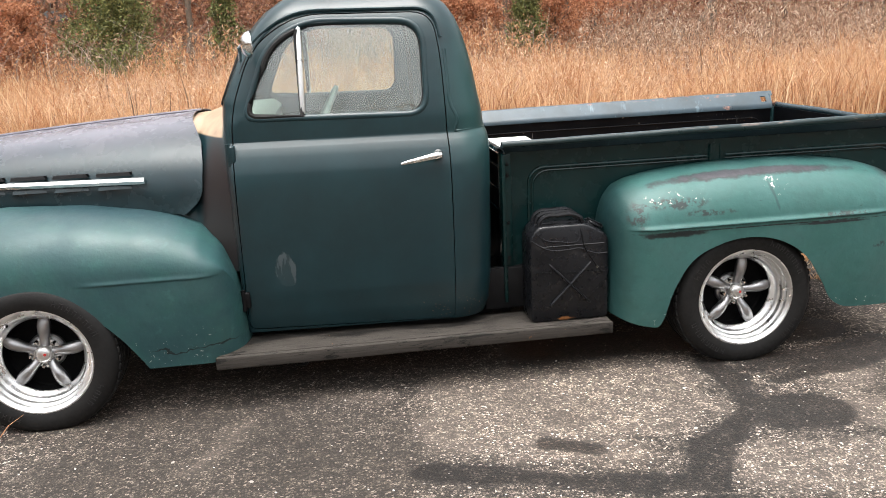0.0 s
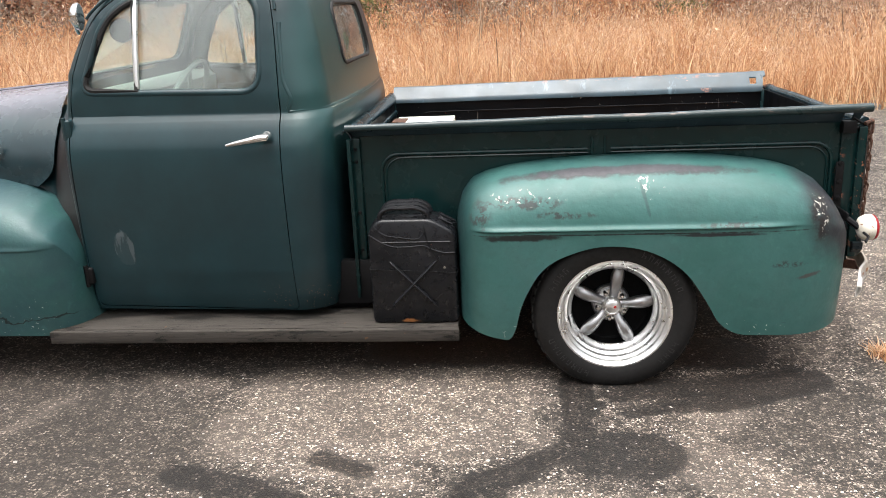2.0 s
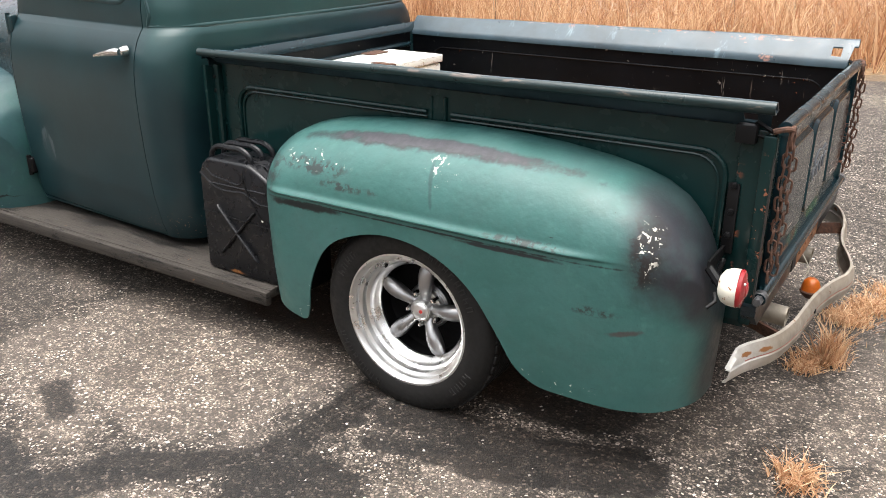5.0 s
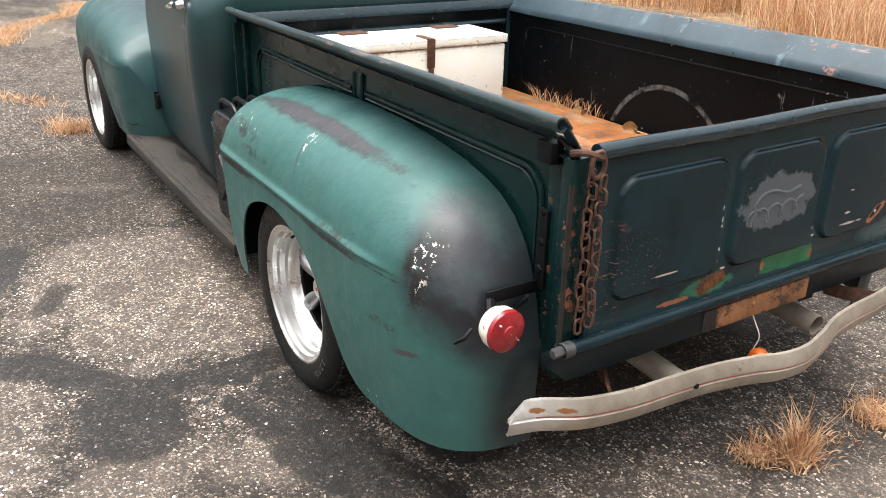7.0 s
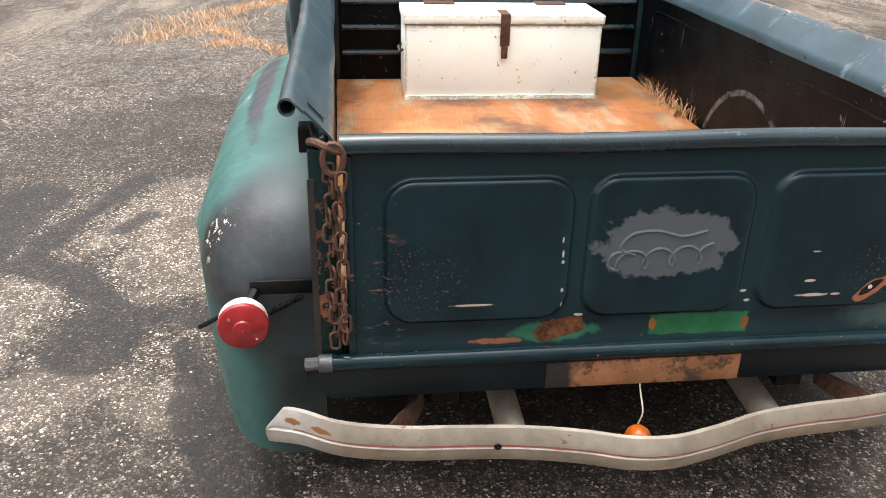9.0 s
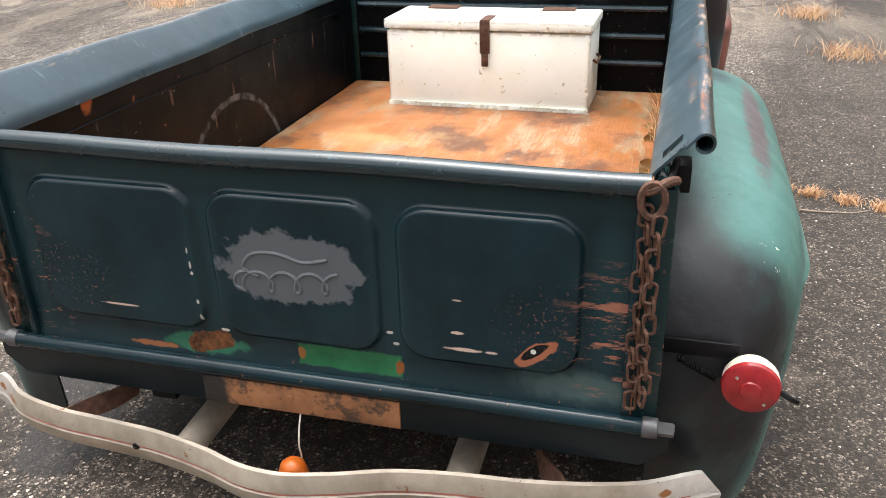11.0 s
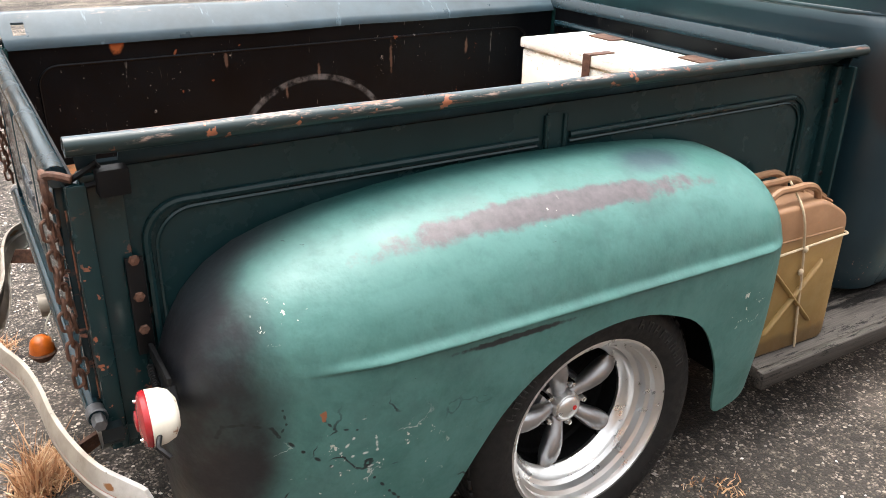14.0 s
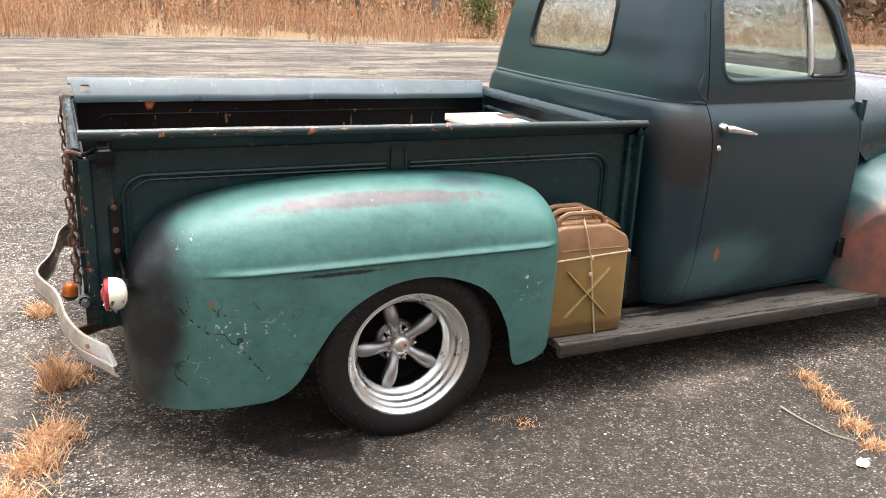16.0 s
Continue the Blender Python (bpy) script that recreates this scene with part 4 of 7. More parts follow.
# rear and front glass
for name, x_of, outline in (
    ("rear_window", lambda y, z: table(z, CAB)[1] + 0.028 * (1 - (y / 0.6) ** 2) - 0.012, rounded([(-0.33, 1.235), (0.33, 1.235), (0.30, 1.485), (-0.30, 1.485)], 0.07)),
    ("windshield", lambda y, z: table(z, CAB)[0] - 0.05 * (1 - (y / 0.56) ** 2) + 0.012, rounded([(-0.56, 1.235), (0.56, 1.235), (0.50, 1.525), (-0.50, 1.525)], 0.08)),
):
    bm = bmesh.new()
    cz = 1.37
    rows = [[(x_of(k * y, cz + k * (z - cz)), k * y, cz + k * (z - cz)) for y, z in outline] for k in (1, 0.7, 0.4, 0.1)]
    loft(bm, rows, True)
    bm.faces.new(list(bm.verts)[-len(outline):])
    g = part(name, thick(bm, 0.004), glass, truck)
    g.visible_shadow = False
    bm = bmesh.new()
    tube(bm, [(x_of(y, z) + (0.010 if name == "rear_window" else -0.012), y, z) for y, z in outline], 0.009, 8, True)
    part("seal", bm, rubber, g, "black rubber glass seal")

# belt moulding across the cab's back
bm = bmesh.new()
belt = cab_ring(1.090, 0.008)
sweep = [(-1.262, -cab_side(-1.262, 1.42) + 0.011, 1.42), (-1.256, -cab_side(-1.256, 1.30) + 0.010, 1.30), (-1.250, -cab_side(-1.250, 1.20) + 0.009, 1.20), (-1.226, -cab_side(-1.226, 1.14) + 0.008, 1.125)]
tube(bm, smooth_line(sweep + [(p[0], p[1], 1.092) for p in belt[29:71:2]] + [(x, -y, z) for x, y, z in reversed(sweep)], 110), 0.0115, 10)
part("belt_moulding", bm, body_paint, truck)


def bench(lo, hi):
    bm = bmesh.new()
    block(bm, lo, hi, 0.05, 4)
    return bm


seat = part("seat_cushion", bench((-1.62, -0.60, 0.52), (-1.18, 0.60, 0.70)), seat_cloth, truck, "dark vinyl bench seat")
part("seat_back", bench((-1.26, -0.60, 0.66), (-1.13, 0.60, 1.13)), seat_cloth, seat)
bm = bmesh.new()
block(bm, (-2.15, -0.66, 0.40), (-1.10, 0.66, 0.43))
part("cab_floor", bm, black_metal, truck)
bm = bmesh.new()
loft(bm, [[(x, y, z) for x, z in ((-2.16, 1.17), (-2.05, 1.172), (-2.01, 1.14), (-2.01, 1.00), (-2.05, 0.96), (-2.16, 0.96))] for y in np.linspace(-0.63, 0.63, 8)], True, True)
dash = part("dashboard", bm, dull_white, truck, "pale painted steel dashboard", angle=50)
bm = bmesh.new()
hub = Vector((-1.80, -0.36, 1.10))
tilt = Matrix.Translation(hub) @ Euler((0, radians(-62), 0)).to_matrix().to_4x4()
tube(bm, [tilt @ Vector((0.19 * math.cos(a), 0.19 * math.sin(a), 0)) for a in np.linspace(0, 2 * math.pi, 40, endpoint=False)], 0.012, 8, True)
for a in (90, 210, 330):
    tube(bm, [tilt @ Vector((0, 0, -0.02)), tilt @ Vector((0.19 * math.cos(radians(a)), 0.19 * math.sin(radians(a)), 0))], 0.009, 6)
lathe(bm, [(0.001, 0.02), (0.03, 0.015), (0.04, -0.03), (0.02, -0.05)], tilt, 16)
tube(bm, [hub, tilt @ Vector((0, 0, -0.45))], 0.018, 8)
part("steering_wheel", bm, dull_white, truck, "pale three-spoke steering wheel")
bm = bmesh.new()
block(bm, (-1.99, -0.09, 1.50), (-1.975, 0.09, 1.55), 0.006)
part("rear_view_mirror", bm, black_metal, truck)
bm = bmesh.new()
lathe(bm, [(0.001, 0.006), (0.044, 0.006), (0.050, 0.0), (0.044, -0.006), (0.001, -0.007)], Matrix.Translation((-1.984, -0.476, 1.412)) @ Euler((radians(90), 0, radians(38))).to_matrix().to_4x4(), 28)
part("round_visor", bm, black_metal, truck, "small dark round disc inside the windshield")

# round door mirror
bm = bmesh.new()
m = Matrix.Translation((-2.045, -0.70, 1.475)) @ Euler((0, radians(90), radians(12))).to_matrix().to_4x4()
lathe(bm, [(0.001, -0.03), (0.03, -0.026), (0.05, -0.008), (0.053, 0.006), (0.048, 0.010), (0.001, 0.008)], m, 28)
mirror = part("door_mirror", bm, chrome, truck, "small round chrome door mirror")
bm = bmesh.new()
tube(bm, [(-2.07, -0.70, 1.475), (-2.085, -0.69, 1.465), (-2.085, -0.655, 1.44), (-2.09, -0.63, 1.41)], 0.007, 8)
part("arm", bm, chrome, mirror)

# ---- hood and cowl ----


def nose_ring(x, w, zt, zb, p=2.6, n=72):
    """A hood section: crowned top and rounded shoulders, from the right sill over to the left."""
    pts = []
    for a in np.linspace(0, math.pi, n):
        cx, sx = math.cos(a), math.sin(a)
        pts.append((x, w * math.copysign(abs(cx) ** (2 / p), cx), zb + (zt - zb) * abs(sx) ** (2 / p)))
    return pts


bm = bmesh.new()
rows = []
REAR_EDGE = ((0.79, 0.818, 0.845, 0.885, 1.0, 1.08, 1.13, 1.165, 1.18), (-0.085, -0.046, -0.018, 0.0, 0.008, 0.0, -0.030, -0.062, -0.075))
for x in np.linspace(-2.304, -3.55, 40):
    u = (-2.304 - x) / 1.246
    k = 1 - max(0, (u - 0.8) / 0.2) ** 2.5 * 0.5
    ring = nose_ring(x, (0.617 - 0.15 * u) * k, 0.88 + (1.178 - 0.092 * u**1.3 - 0.88) * k, 0.79 + 0.10 * u)
    rows.append([(px + (1 - u) ** 12 * float(np.interp(pz, *REAR_EDGE)), py, pz) for px, py, pz in ring])
loft(bm, rows)
bm.faces.new(list(bm.verts)[-72:])
hood = part("hood", thick(bm, 0.005), hood_paint, truck, "long dull grey-green hood, paler towards the top", angle=50)
bm = bmesh.new()
rows = []
for x in np.linspace(-2.42, -2.170, 12):
    u = max(0.0, (x + 2.325) / 0.155)
    rows.append(nose_ring(x, 0.607 - 0.10 * max(0.0, -2.325 - x) + 0.105 * u**0.8, 1.167 - 0.08 * max(0.0, -2.325 - x) + 0.046 * u, 0.55, 2.6 + 2.2 * u, 60))
loft(bm, rows)
for r in (rows[0], rows[-1]):
    bm.faces.new([bm.verts.new(p) for p in r])
part("cowl", bm, body_paint, truck, "dark cowl with bare tan primer under the windshield", angle=50)
bm = bmesh.new()
tube(bm, [(x, 0.0, 1.182 - 0.092 * ((-2.304 - x) / 1.246) ** 1.3) for x in np.linspace(-2.36, -3.3, 20)], 0.007, 6)
part("hood_seam", bm, hood_paint, hood)
for s in (-1, 1):
    bm = bmesh.new()
    rows = []
    for x in np.linspace(-2.536, -3.40, 14):
        u = (-2.318 - x) / 1.232
        y = 0.615 - 0.15 * u + 0.004
        z = 0.944 + 0.006 * u
        rows.append([(x, s * (y - 0.01), z + 0.014), (x, s * (y + 0.006), z + 0.013), (x, s * (y + 0.014), z), (x, s * (y + 0.006), z - 0.013), (x, s * (y - 0.01), z - 0.014)])
    loft(bm, rows, True, True)
    part("trim_strip", bm, chrome, hood, "bright chrome side strip")
    for x in (-2.662, -2.842, -3.016, -3.19):
        for dz in (0.030, -0.026):
            u = (-2.318 - x) / 1.232
            y = 0.615 - 0.15 * u
            bm = bmesh.new()
            low, high = (0.945 + dz - 0.008, 0.945 + dz + 0.008)
            loft(bm, [[(x - 0.072, s * (y - 0.012), low), (x + 0.072, s * (y - 0.012), low), (x + 0.072, s * (y - 0.012), high), (x - 0.072, s * (y - 0.012), high)], [(x - 0.070, s * (y + 0.009), low + 0.002), (x + 0.070, s * (y + 0.009), low + 0.002), (x + 0.064, s * (y + 0.003), high), (x - 0.064, s * (y + 0.003), high)]], True, True)
            part("louver", bm, black_metal if dz > 0 else hood_paint, hood)

# ---- fenders ----


def fender(s, x0, x1, crown, front, rear, ybed, yout, arch, zb, lean, crease):
    """One fender: a lofted shell between its front and rear edges with the wheel arch cut out.
    crown: (x, z) of the top line; front and rear: (length, power) of the rounded ends."""
    cx, cz = zip(*crown)
    xs = np.unique(np.round(np.concatenate([x0 + front[0] * (1 - np.cos(np.linspace(0, math.pi / 2, 16))), np.linspace(x0 + front[0], x1 - rear[0], 40), x1 - rear[0] * (1 - np.sin(np.linspace(0, math.pi / 2, 22)))]), 4))
    bead_z = np.linspace(max(0.6005, crease[2] - 0.028), crease[2] + 0.038, 30)
    turns = np.unique(np.concatenate([np.linspace(0, math.pi / 2, 46), np.arccos(((bead_z - 0.60) / 0.275) ** (1 / 0.84))]))
    rows = []
    for x in xs:
        q1, q2 = max(0, (x0 + front[0] - x) / front[0]), max(0, (x - x1 + rear[0]) / rear[0])
        e = (1 - min(1, q1) ** front[1]) ** (1 / front[1]) * (1 - min(1, q2) ** rear[1]) ** (1 / rear[1])
        yo = ybed + (yout - ybed) * max(e, 0.015)
        zt = float(np.interp(x, cx, cz))
        zc = min(0.60, zt - 0.02)
        row = []
        for a in turns:
            row.append((ybed + (yo - ybed) * math.sin(a) ** 0.84, zc + (zt - zc) * math.cos(a) ** 0.84))
        for z in np.concatenate([np.linspace(zc, zc - 0.02, 9)[1:], np.linspace(zc - 0.02, zb, 28)[1:]]):
            row.append((yo - 0.035 * ((zc - z) / 0.4) ** 2 * e, z))
        taper = max(0.0, min(1, (x - crease[0]) / 0.08, (crease[1] - x) / 0.12)) if crease[0] < x < crease[1] else 0.0
        out = []
        for y, z in row:
            d = z - crease[2]
            y += (0.011 if crease[2] > 0.6 else 0.004) * taper * e * math.exp(-((d / (0.011 if d > 0 else 0.0045)) ** 2))
            back = lean * max(0.0, (0.80 - z) / 0.6) ** 2 * min(1, max(0, (x - x1 + rear[0] * 1.2) / (rear[0] * 1.2)))
            y += 0.0025 * noise.noise((x * 5, z * 5, s * 3.0))
            out.append((x - back, s * y, z))
        rows.append(out)
    bm = bmesh.new()
    loft(bm, rows)
    thick(bm, 0.006)
    me = raw(bm)
    y0, y1 = sorted((s * (ybed - 0.05), s * 1.2))
    me = cut(me, prism(arch, "y", y0, y1), "DIFFERENCE")
    return finish(me, fender_paint, 32)


REAR_CROWN = [(-0.61, 0.60), (-0.600, 0.68), (-0.58, 0.745), (-0.54, 0.797), (-0.48, 0.824), (-0.38, 0.846), (-0.25, 0.861), (-0.1, 0.871), (0.1, 0.876), (0.25, 0.874), (0.40, 0.864), (0.54, 0.846), (0.63, 0.827), (0.70, 0.804), (0.76, 0.768), (0.80, 0.727), (0.83, 0.680), (0.85, 0.63), (0.875, 0.55), (0.88, 0.52), (0.90, 0.47)]
REAR_ARCH = rounded([(-0.70, 0.05), (-0.70, 0.30), (-0.57, 0.245), (-0.50, 0.218), (-0.40, 0.195), (-0.378, 0.24), (-0.352, 0.36), (-0.27, 0.515), (-0.08, 0.588), (0.10, 0.575), (0.25, 0.49), (0.345, 0.34), (0.385, 0.262), (0.455, 0.215), (0.70, 0.205), (0.80, 0.210), (0.90, 0.235), (1.0, 0.24), (1.0, 0.05)], [0, 0, 0.03, 0.05, 0.03, 0.05, 0.09, 0.09, 0.09, 0.09, 0.09, 0.09, 0.06, 0.06, 0.06, 0.06, 0.02, 0, 0], 5)
FRONT_CROWN = [(-3.66, 0.55), (-3.62, 0.70), (-3.52, 0.82), (-3.36, 0.850), (-3.1, 0.868), (-2.8, 0.854), (-2.55, 0.822), (-2.42, 0.792), (-2.32, 0.745), (-2.24, 0.67), (-2.19, 0.55), (-2.165, 0.40), (-2.16, 0.34)]
FRONT_ARCH = rounded([(-3.38, 0.08), (-3.36, 0.36), (-3.24, 0.50), (-3.06, 0.555), (-2.88, 0.545), (-2.73, 0.46), (-2.62, 0.33), (-2.545, 0.20), (-2.50, 0.08)], 0.09, 5)
for s in (-1, 1):
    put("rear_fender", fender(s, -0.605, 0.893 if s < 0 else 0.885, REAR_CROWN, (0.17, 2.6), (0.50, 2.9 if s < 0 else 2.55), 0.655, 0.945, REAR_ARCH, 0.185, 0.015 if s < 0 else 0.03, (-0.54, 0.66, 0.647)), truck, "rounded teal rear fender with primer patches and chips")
    put("front_fender", fender(s, -3.66, -2.158, FRONT_CROWN, (0.40, 2.3), (0.20, 2.6), 0.56, 0.905, FRONT_ARCH, 0.215, 0.0, (-2.78, -2.20, 0.592)), truck, "rounded teal front fender with faded paint" if s < 0 else "rounded front fender in pale red primer")

# dark splash panels close the fronts of the rear wheel wells
for s in (-1, 1):
    bm = bmesh.new()
    y0, y1 = sorted((s * 0.662, s * 0.895))
    block(bm, (-0.502, y0, 0.235), (-0.494, y1, 0.700), 0.002)
    part("splash_panel", bm, black_metal, truck)

# front apron closes the nose
bm = bmesh.new()
block(bm, (-3.60, -0.58, 0.42), (-3.42, 0.58, 0.90), 0.06, 3)
part("front_panel", bm, body_paint, truck)

# ---- wheels ----
FLIP = Euler((radians(-90), 0, 0)).to_matrix().to_4x4()  # turned about z, then laid so that depth runs along +y


def turned(prof, seg=64, closed=False):
    bm = bmesh.new()
    lathe(bm, prof, FLIP, seg, closed)
    return bm


rim_me = mesh_of(turned([(0.214, 0.012), (0.223, 0.004), (0.221, -0.003), (0.213, -0.003), (0.208, 0.003), (0.199, 0.008), (0.1975, 0.022), (0.188, 0.028), (0.1865, 0.046), (0.177, 0.054), (0.174, 0.064), (0.168, 0.072), (0.161, 0.078), (0.157, 0.086), (0.159, 0.092), (0.172, 0.140), (0.178, 0.10), (0.204, 0.05), (0.212, 0.02)], 72, True), alloy, 30)
bm = turned([(0.211, 0.012), (0.219, -0.004), (0.240, -0.012), (0.266, -0.013), (0.288, -0.007), (0.301, 0.003), (0.309, 0.016), (0.313, 0.030), (0.314, 0.044), (0.309, 0.046), (0.309, 0.053), (0.315, 0.055), (0.315, 0.086), (0.310, 0.088), (0.310, 0.096), (0.315, 0.098), (0.315, 0.134), (0.310, 0.136), (0.310, 0.144), (0.314, 0.146), (0.313, 0.186), (0.303, 0.208), (0.278, 0.222), (0.24, 0.220), (0.214, 0.208), (0.20, 0.10)], 90, True)
for v in bm.verts:  # the tyre squats on the ground
    sink = max(0.0, -0.297 - v.co.z)
    v.co.z += sink
    v.co.y += (-0.5 if v.co.y < 0.1 else 0.5) * sink
# shoulder blocks of the tread
for k in range(54):
    for deep in (0.018, 0.170):
        m = Euler((0, radians(k * 360 / 54 + deep * 20), 0)).to_matrix().to_4x4()
        if (m @ Vector((0, 0, 1))).z > -0.88:
            block(bm, (-0.013, deep, 0.300), (0.013, deep + 0.024, 0.3165), 0.002, 1, m)
tyre_me = mesh_of(bm, rubber, 40)
bm = bmesh.new()
for start, count in ((24, 8), (204, 8), (118, 4), (296, 4)):
    for k in range(count):
        m = Euler((0, radians(start + 6.1 * k), 0)).to_matrix().to_4x4()
        block(bm, (-0.008, -0.0146, 0.250), (-0.005, -0.0118, 0.272), 0, 1, m)
        block(bm, (0.004, -0.0146, 0.250), (0.007, -0.0118, 0.272 if k % 3 else 0.262), 0, 1, m)
        block(bm, (-0.006, -0.0146, 0.269 if k % 2 else 0.258), (0.005, -0.0118, 0.272 if k % 2 else 0.261), 0, 1, m)
letters_me = mesh_of(bm, plain("worn_tyre_marks", (0.0115, 0.011, 0.0108), 0.6))
bm = bmesh.new()
rows = []
for r, w, d, lift in ((0.034, 0.0190, 0.016, 0.098), (0.050, 0.0175, 0.019, 0.093), (0.070, 0.0195, 0.023, 0.087), (0.094, 0.0240, 0.026, 0.082), (0.118, 0.0265, 0.025, 0.080), (0.140, 0.0250, 0.020, 0.079), (0.153, 0.0205, 0.014, 0.080), (0.164, 0.0180, 0.009, 0.083)):
    rows.append([(w * math.cos(a), lift + 0.012 - d * math.sin(a), r) for a in np.linspace(0, 2 * math.pi, 18, endpoint=False)])
loft(bm, rows, True, True)
spoke_me = mesh_of(bm, spoke_grey, 60)
bm = turned([(0.001, 0.070), (0.019, 0.072), (0.028, 0.076), (0.0315, 0.080), (0.032, 0.082), (0.0345, 0.0815), (0.037, 0.086), (0.038, 0.108), (0.062, 0.112), (0.064, 0.14), (0.001, 0.14)], 40)
hub_me = mesh_of(bm, alloy, 40)
mark_me = mesh_of(turned([(0.001, 0.0690), (0.006, 0.0692), (0.0064, 0.076)], 6), red_mark)
nut_me = mesh_of(turned([(0.001, 0.088), (0.006, 0.089), (0.0095, 0.095), (0.0095, 0.125)], 6), chrome)
disc_me = mesh_of(turned([(0.03, 0.128), (0.070, 0.128), (0.076, 0.134), (0.076, 0.156), (0.001, 0.157)], 48), spoke_grey)
# near-black drum that fills the wheel behind the spokes
drum_black = plain("near_black_drum", (0.0022, 0.0022, 0.0024), 0.7, 0, 0.3, 20)
drum_black.set(Specular_IOR_Level=0.1)
drum_me = mesh_of(turned([(0.001, 0.150), (0.120, 0.150), (0.150, 0.148), (0.1575, 0.140), (0.1605, 0.093), (0.1650, 0.098), (0.1680, 0.21), (0.001, 0.212)], 48), drum_black)
bm = bmesh.new()
tube(bm, [(-0.108, 0.075, 0.152), (-0.104, 0.052, 0.147), (-0.101, 0.040, 0.143)], [0.006, 0.005, 0.0035], 8)
valve_me = mesh_of(bm, rubber)
for x, s in ((0.0, -1), (0.0, 1), (-2.975, -1), (-2.975, 1)):
    m = pose(x, s * 0.902, 0.297, 0, 0, 0 if s < 0 else 180)
    wheel = put("wheel", rim_me, truck, "polished five-spoke alloy wheel with black tyre", m)
    spin = 9 if s < 0 else -18
    tyre = put("tyre", tyre_me, wheel)
    put("sidewall_mark", letters_me, wheel, "worn raised marks on the tyre wall")["kind"] = "stuff"
    put("hub_cap", hub_me, wheel)
    put("badge", mark_me, wheel, "small red centre badge", pose(0.010, 0, 0.004))
    put("valve_stem", valve_me, wheel, "black rubber valve stem")
    put("brake_disc", disc_me, wheel)
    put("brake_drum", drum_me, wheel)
    for k in range(5):
        put("spoke", spoke_me, wheel, "", pose(0, 0, 0, 0, spin + 72 * k, 0))
        put("lug_nut", nut_me, wheel, "", pose(0, 0, 0, 0, spin + 36 + 72 * k, 0) @ pose(0, 0, 0.055))

# chassis beneath
bm = bmesh.new()
for y in (-0.40, 0.40):
    block(bm, (-3.4, y - 0.03, 0.33), (0.86, y + 0.03, 0.45))
block(bm, (-3.4, -0.4, 0.36), (-3.3, 0.4, 0.44))
part("chassis", bm, black_metal, truck)
bm = bmesh.new()
tube(bm, [(0, -0.72, 0.305), (0, 0.72, 0.305)], 0.045, 12)
lathe(bm, [(0.001, -0.13), (0.09, -0.10), (0.13, 0), (0.09, 0.10), (0.001, 0.13)], pose(0, 0.05, 0.31, 0, 90, 0), 20)
part("rear_axle", bm, black_metal, truck)
bm = bmesh.new()
tube(bm, [(-2.975, -0.72, 0.305), (-2.975, 0.72, 0.305)], 0.035, 12)
part("front_axle", bm, black_metal, truck)
for s in (-1, 1):
    bm = bmesh.new()
    block(bm, (-1.12, s * 0.66 - 0.02, 0.27), (-0.62, s * 0.66 + 0.02, 0.46), 0.005)
    block(bm, (-2.2, s * 0.62 - 0.02, 0.24), (-1.0, s * 0.62 + 0.02, 0.34), 0.005)
    part("splash_apron", bm, black_metal, truck)

# running boards: a plank with a front edge strip
for s in (-1, 1):
    y0, y1 = sorted((s * 0.64, s * 0.868))
    bm = bmesh.new()
    block(bm, (-2.285, y0, 0.206), (-0.605, y1, 0.240), 0.005)
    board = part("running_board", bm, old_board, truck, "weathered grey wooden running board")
    y0, y1 = sorted((s * 0.866, s * 0.893))
    bm = bmesh.new()
    block(bm, (-2.29, y0, 0.186), (-0.60, y1, 0.238), 0.006)
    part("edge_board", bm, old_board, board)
    bm = bmesh.new()
    tube(bm, [(-1.96, s * 0.80, 0.21), (-1.96, s * 0.84, 0.16), (-1.93, s * 0.86, 0.165), (-1.91, s * 0.85, 0.19)], 0.007, 6)
    part("hook", bm, black_metal, board)

# ---- cargo bed ----
FRONT, BACK, FLOOR = -1.02, 0.935, 0.592
SIDE = 0.642


def bead_line(xa, xb, s, drop_a, drop_b, top=0.894):
    """The raised bead on a bed side: a level run with rounded turns down."""
    y = s * (SIDE + 0.003)
    pts = []
    if drop_a:
        pts += [(xa, y, drop_a), (xa, y, top - 0.09)] + [(xa + 0.07 - 0.07 * math.cos(a), y, top - 0.07 + 0.07 * math.sin(a)) for a in np.linspace(0.2, 1.57, 7)]
    else:
        pts += [(xa, y, top)]
    pts += [(x, y, top + 0.012 * 0) for x in np.linspace(xa + 0.1, xb - 0.1, 5)]
    if drop_b:
        pts += [(xb - 0.07 + 0.07 * math.sin(a), y, top - 0.07 + 0.07 * math.cos(a)) for a in np.linspace(0.0, 1.4, 7)] + [(xb, y, top - 0.09), (xb, y, drop_b)]
    else:
        pts += [(xb, y, top)]
    return pts


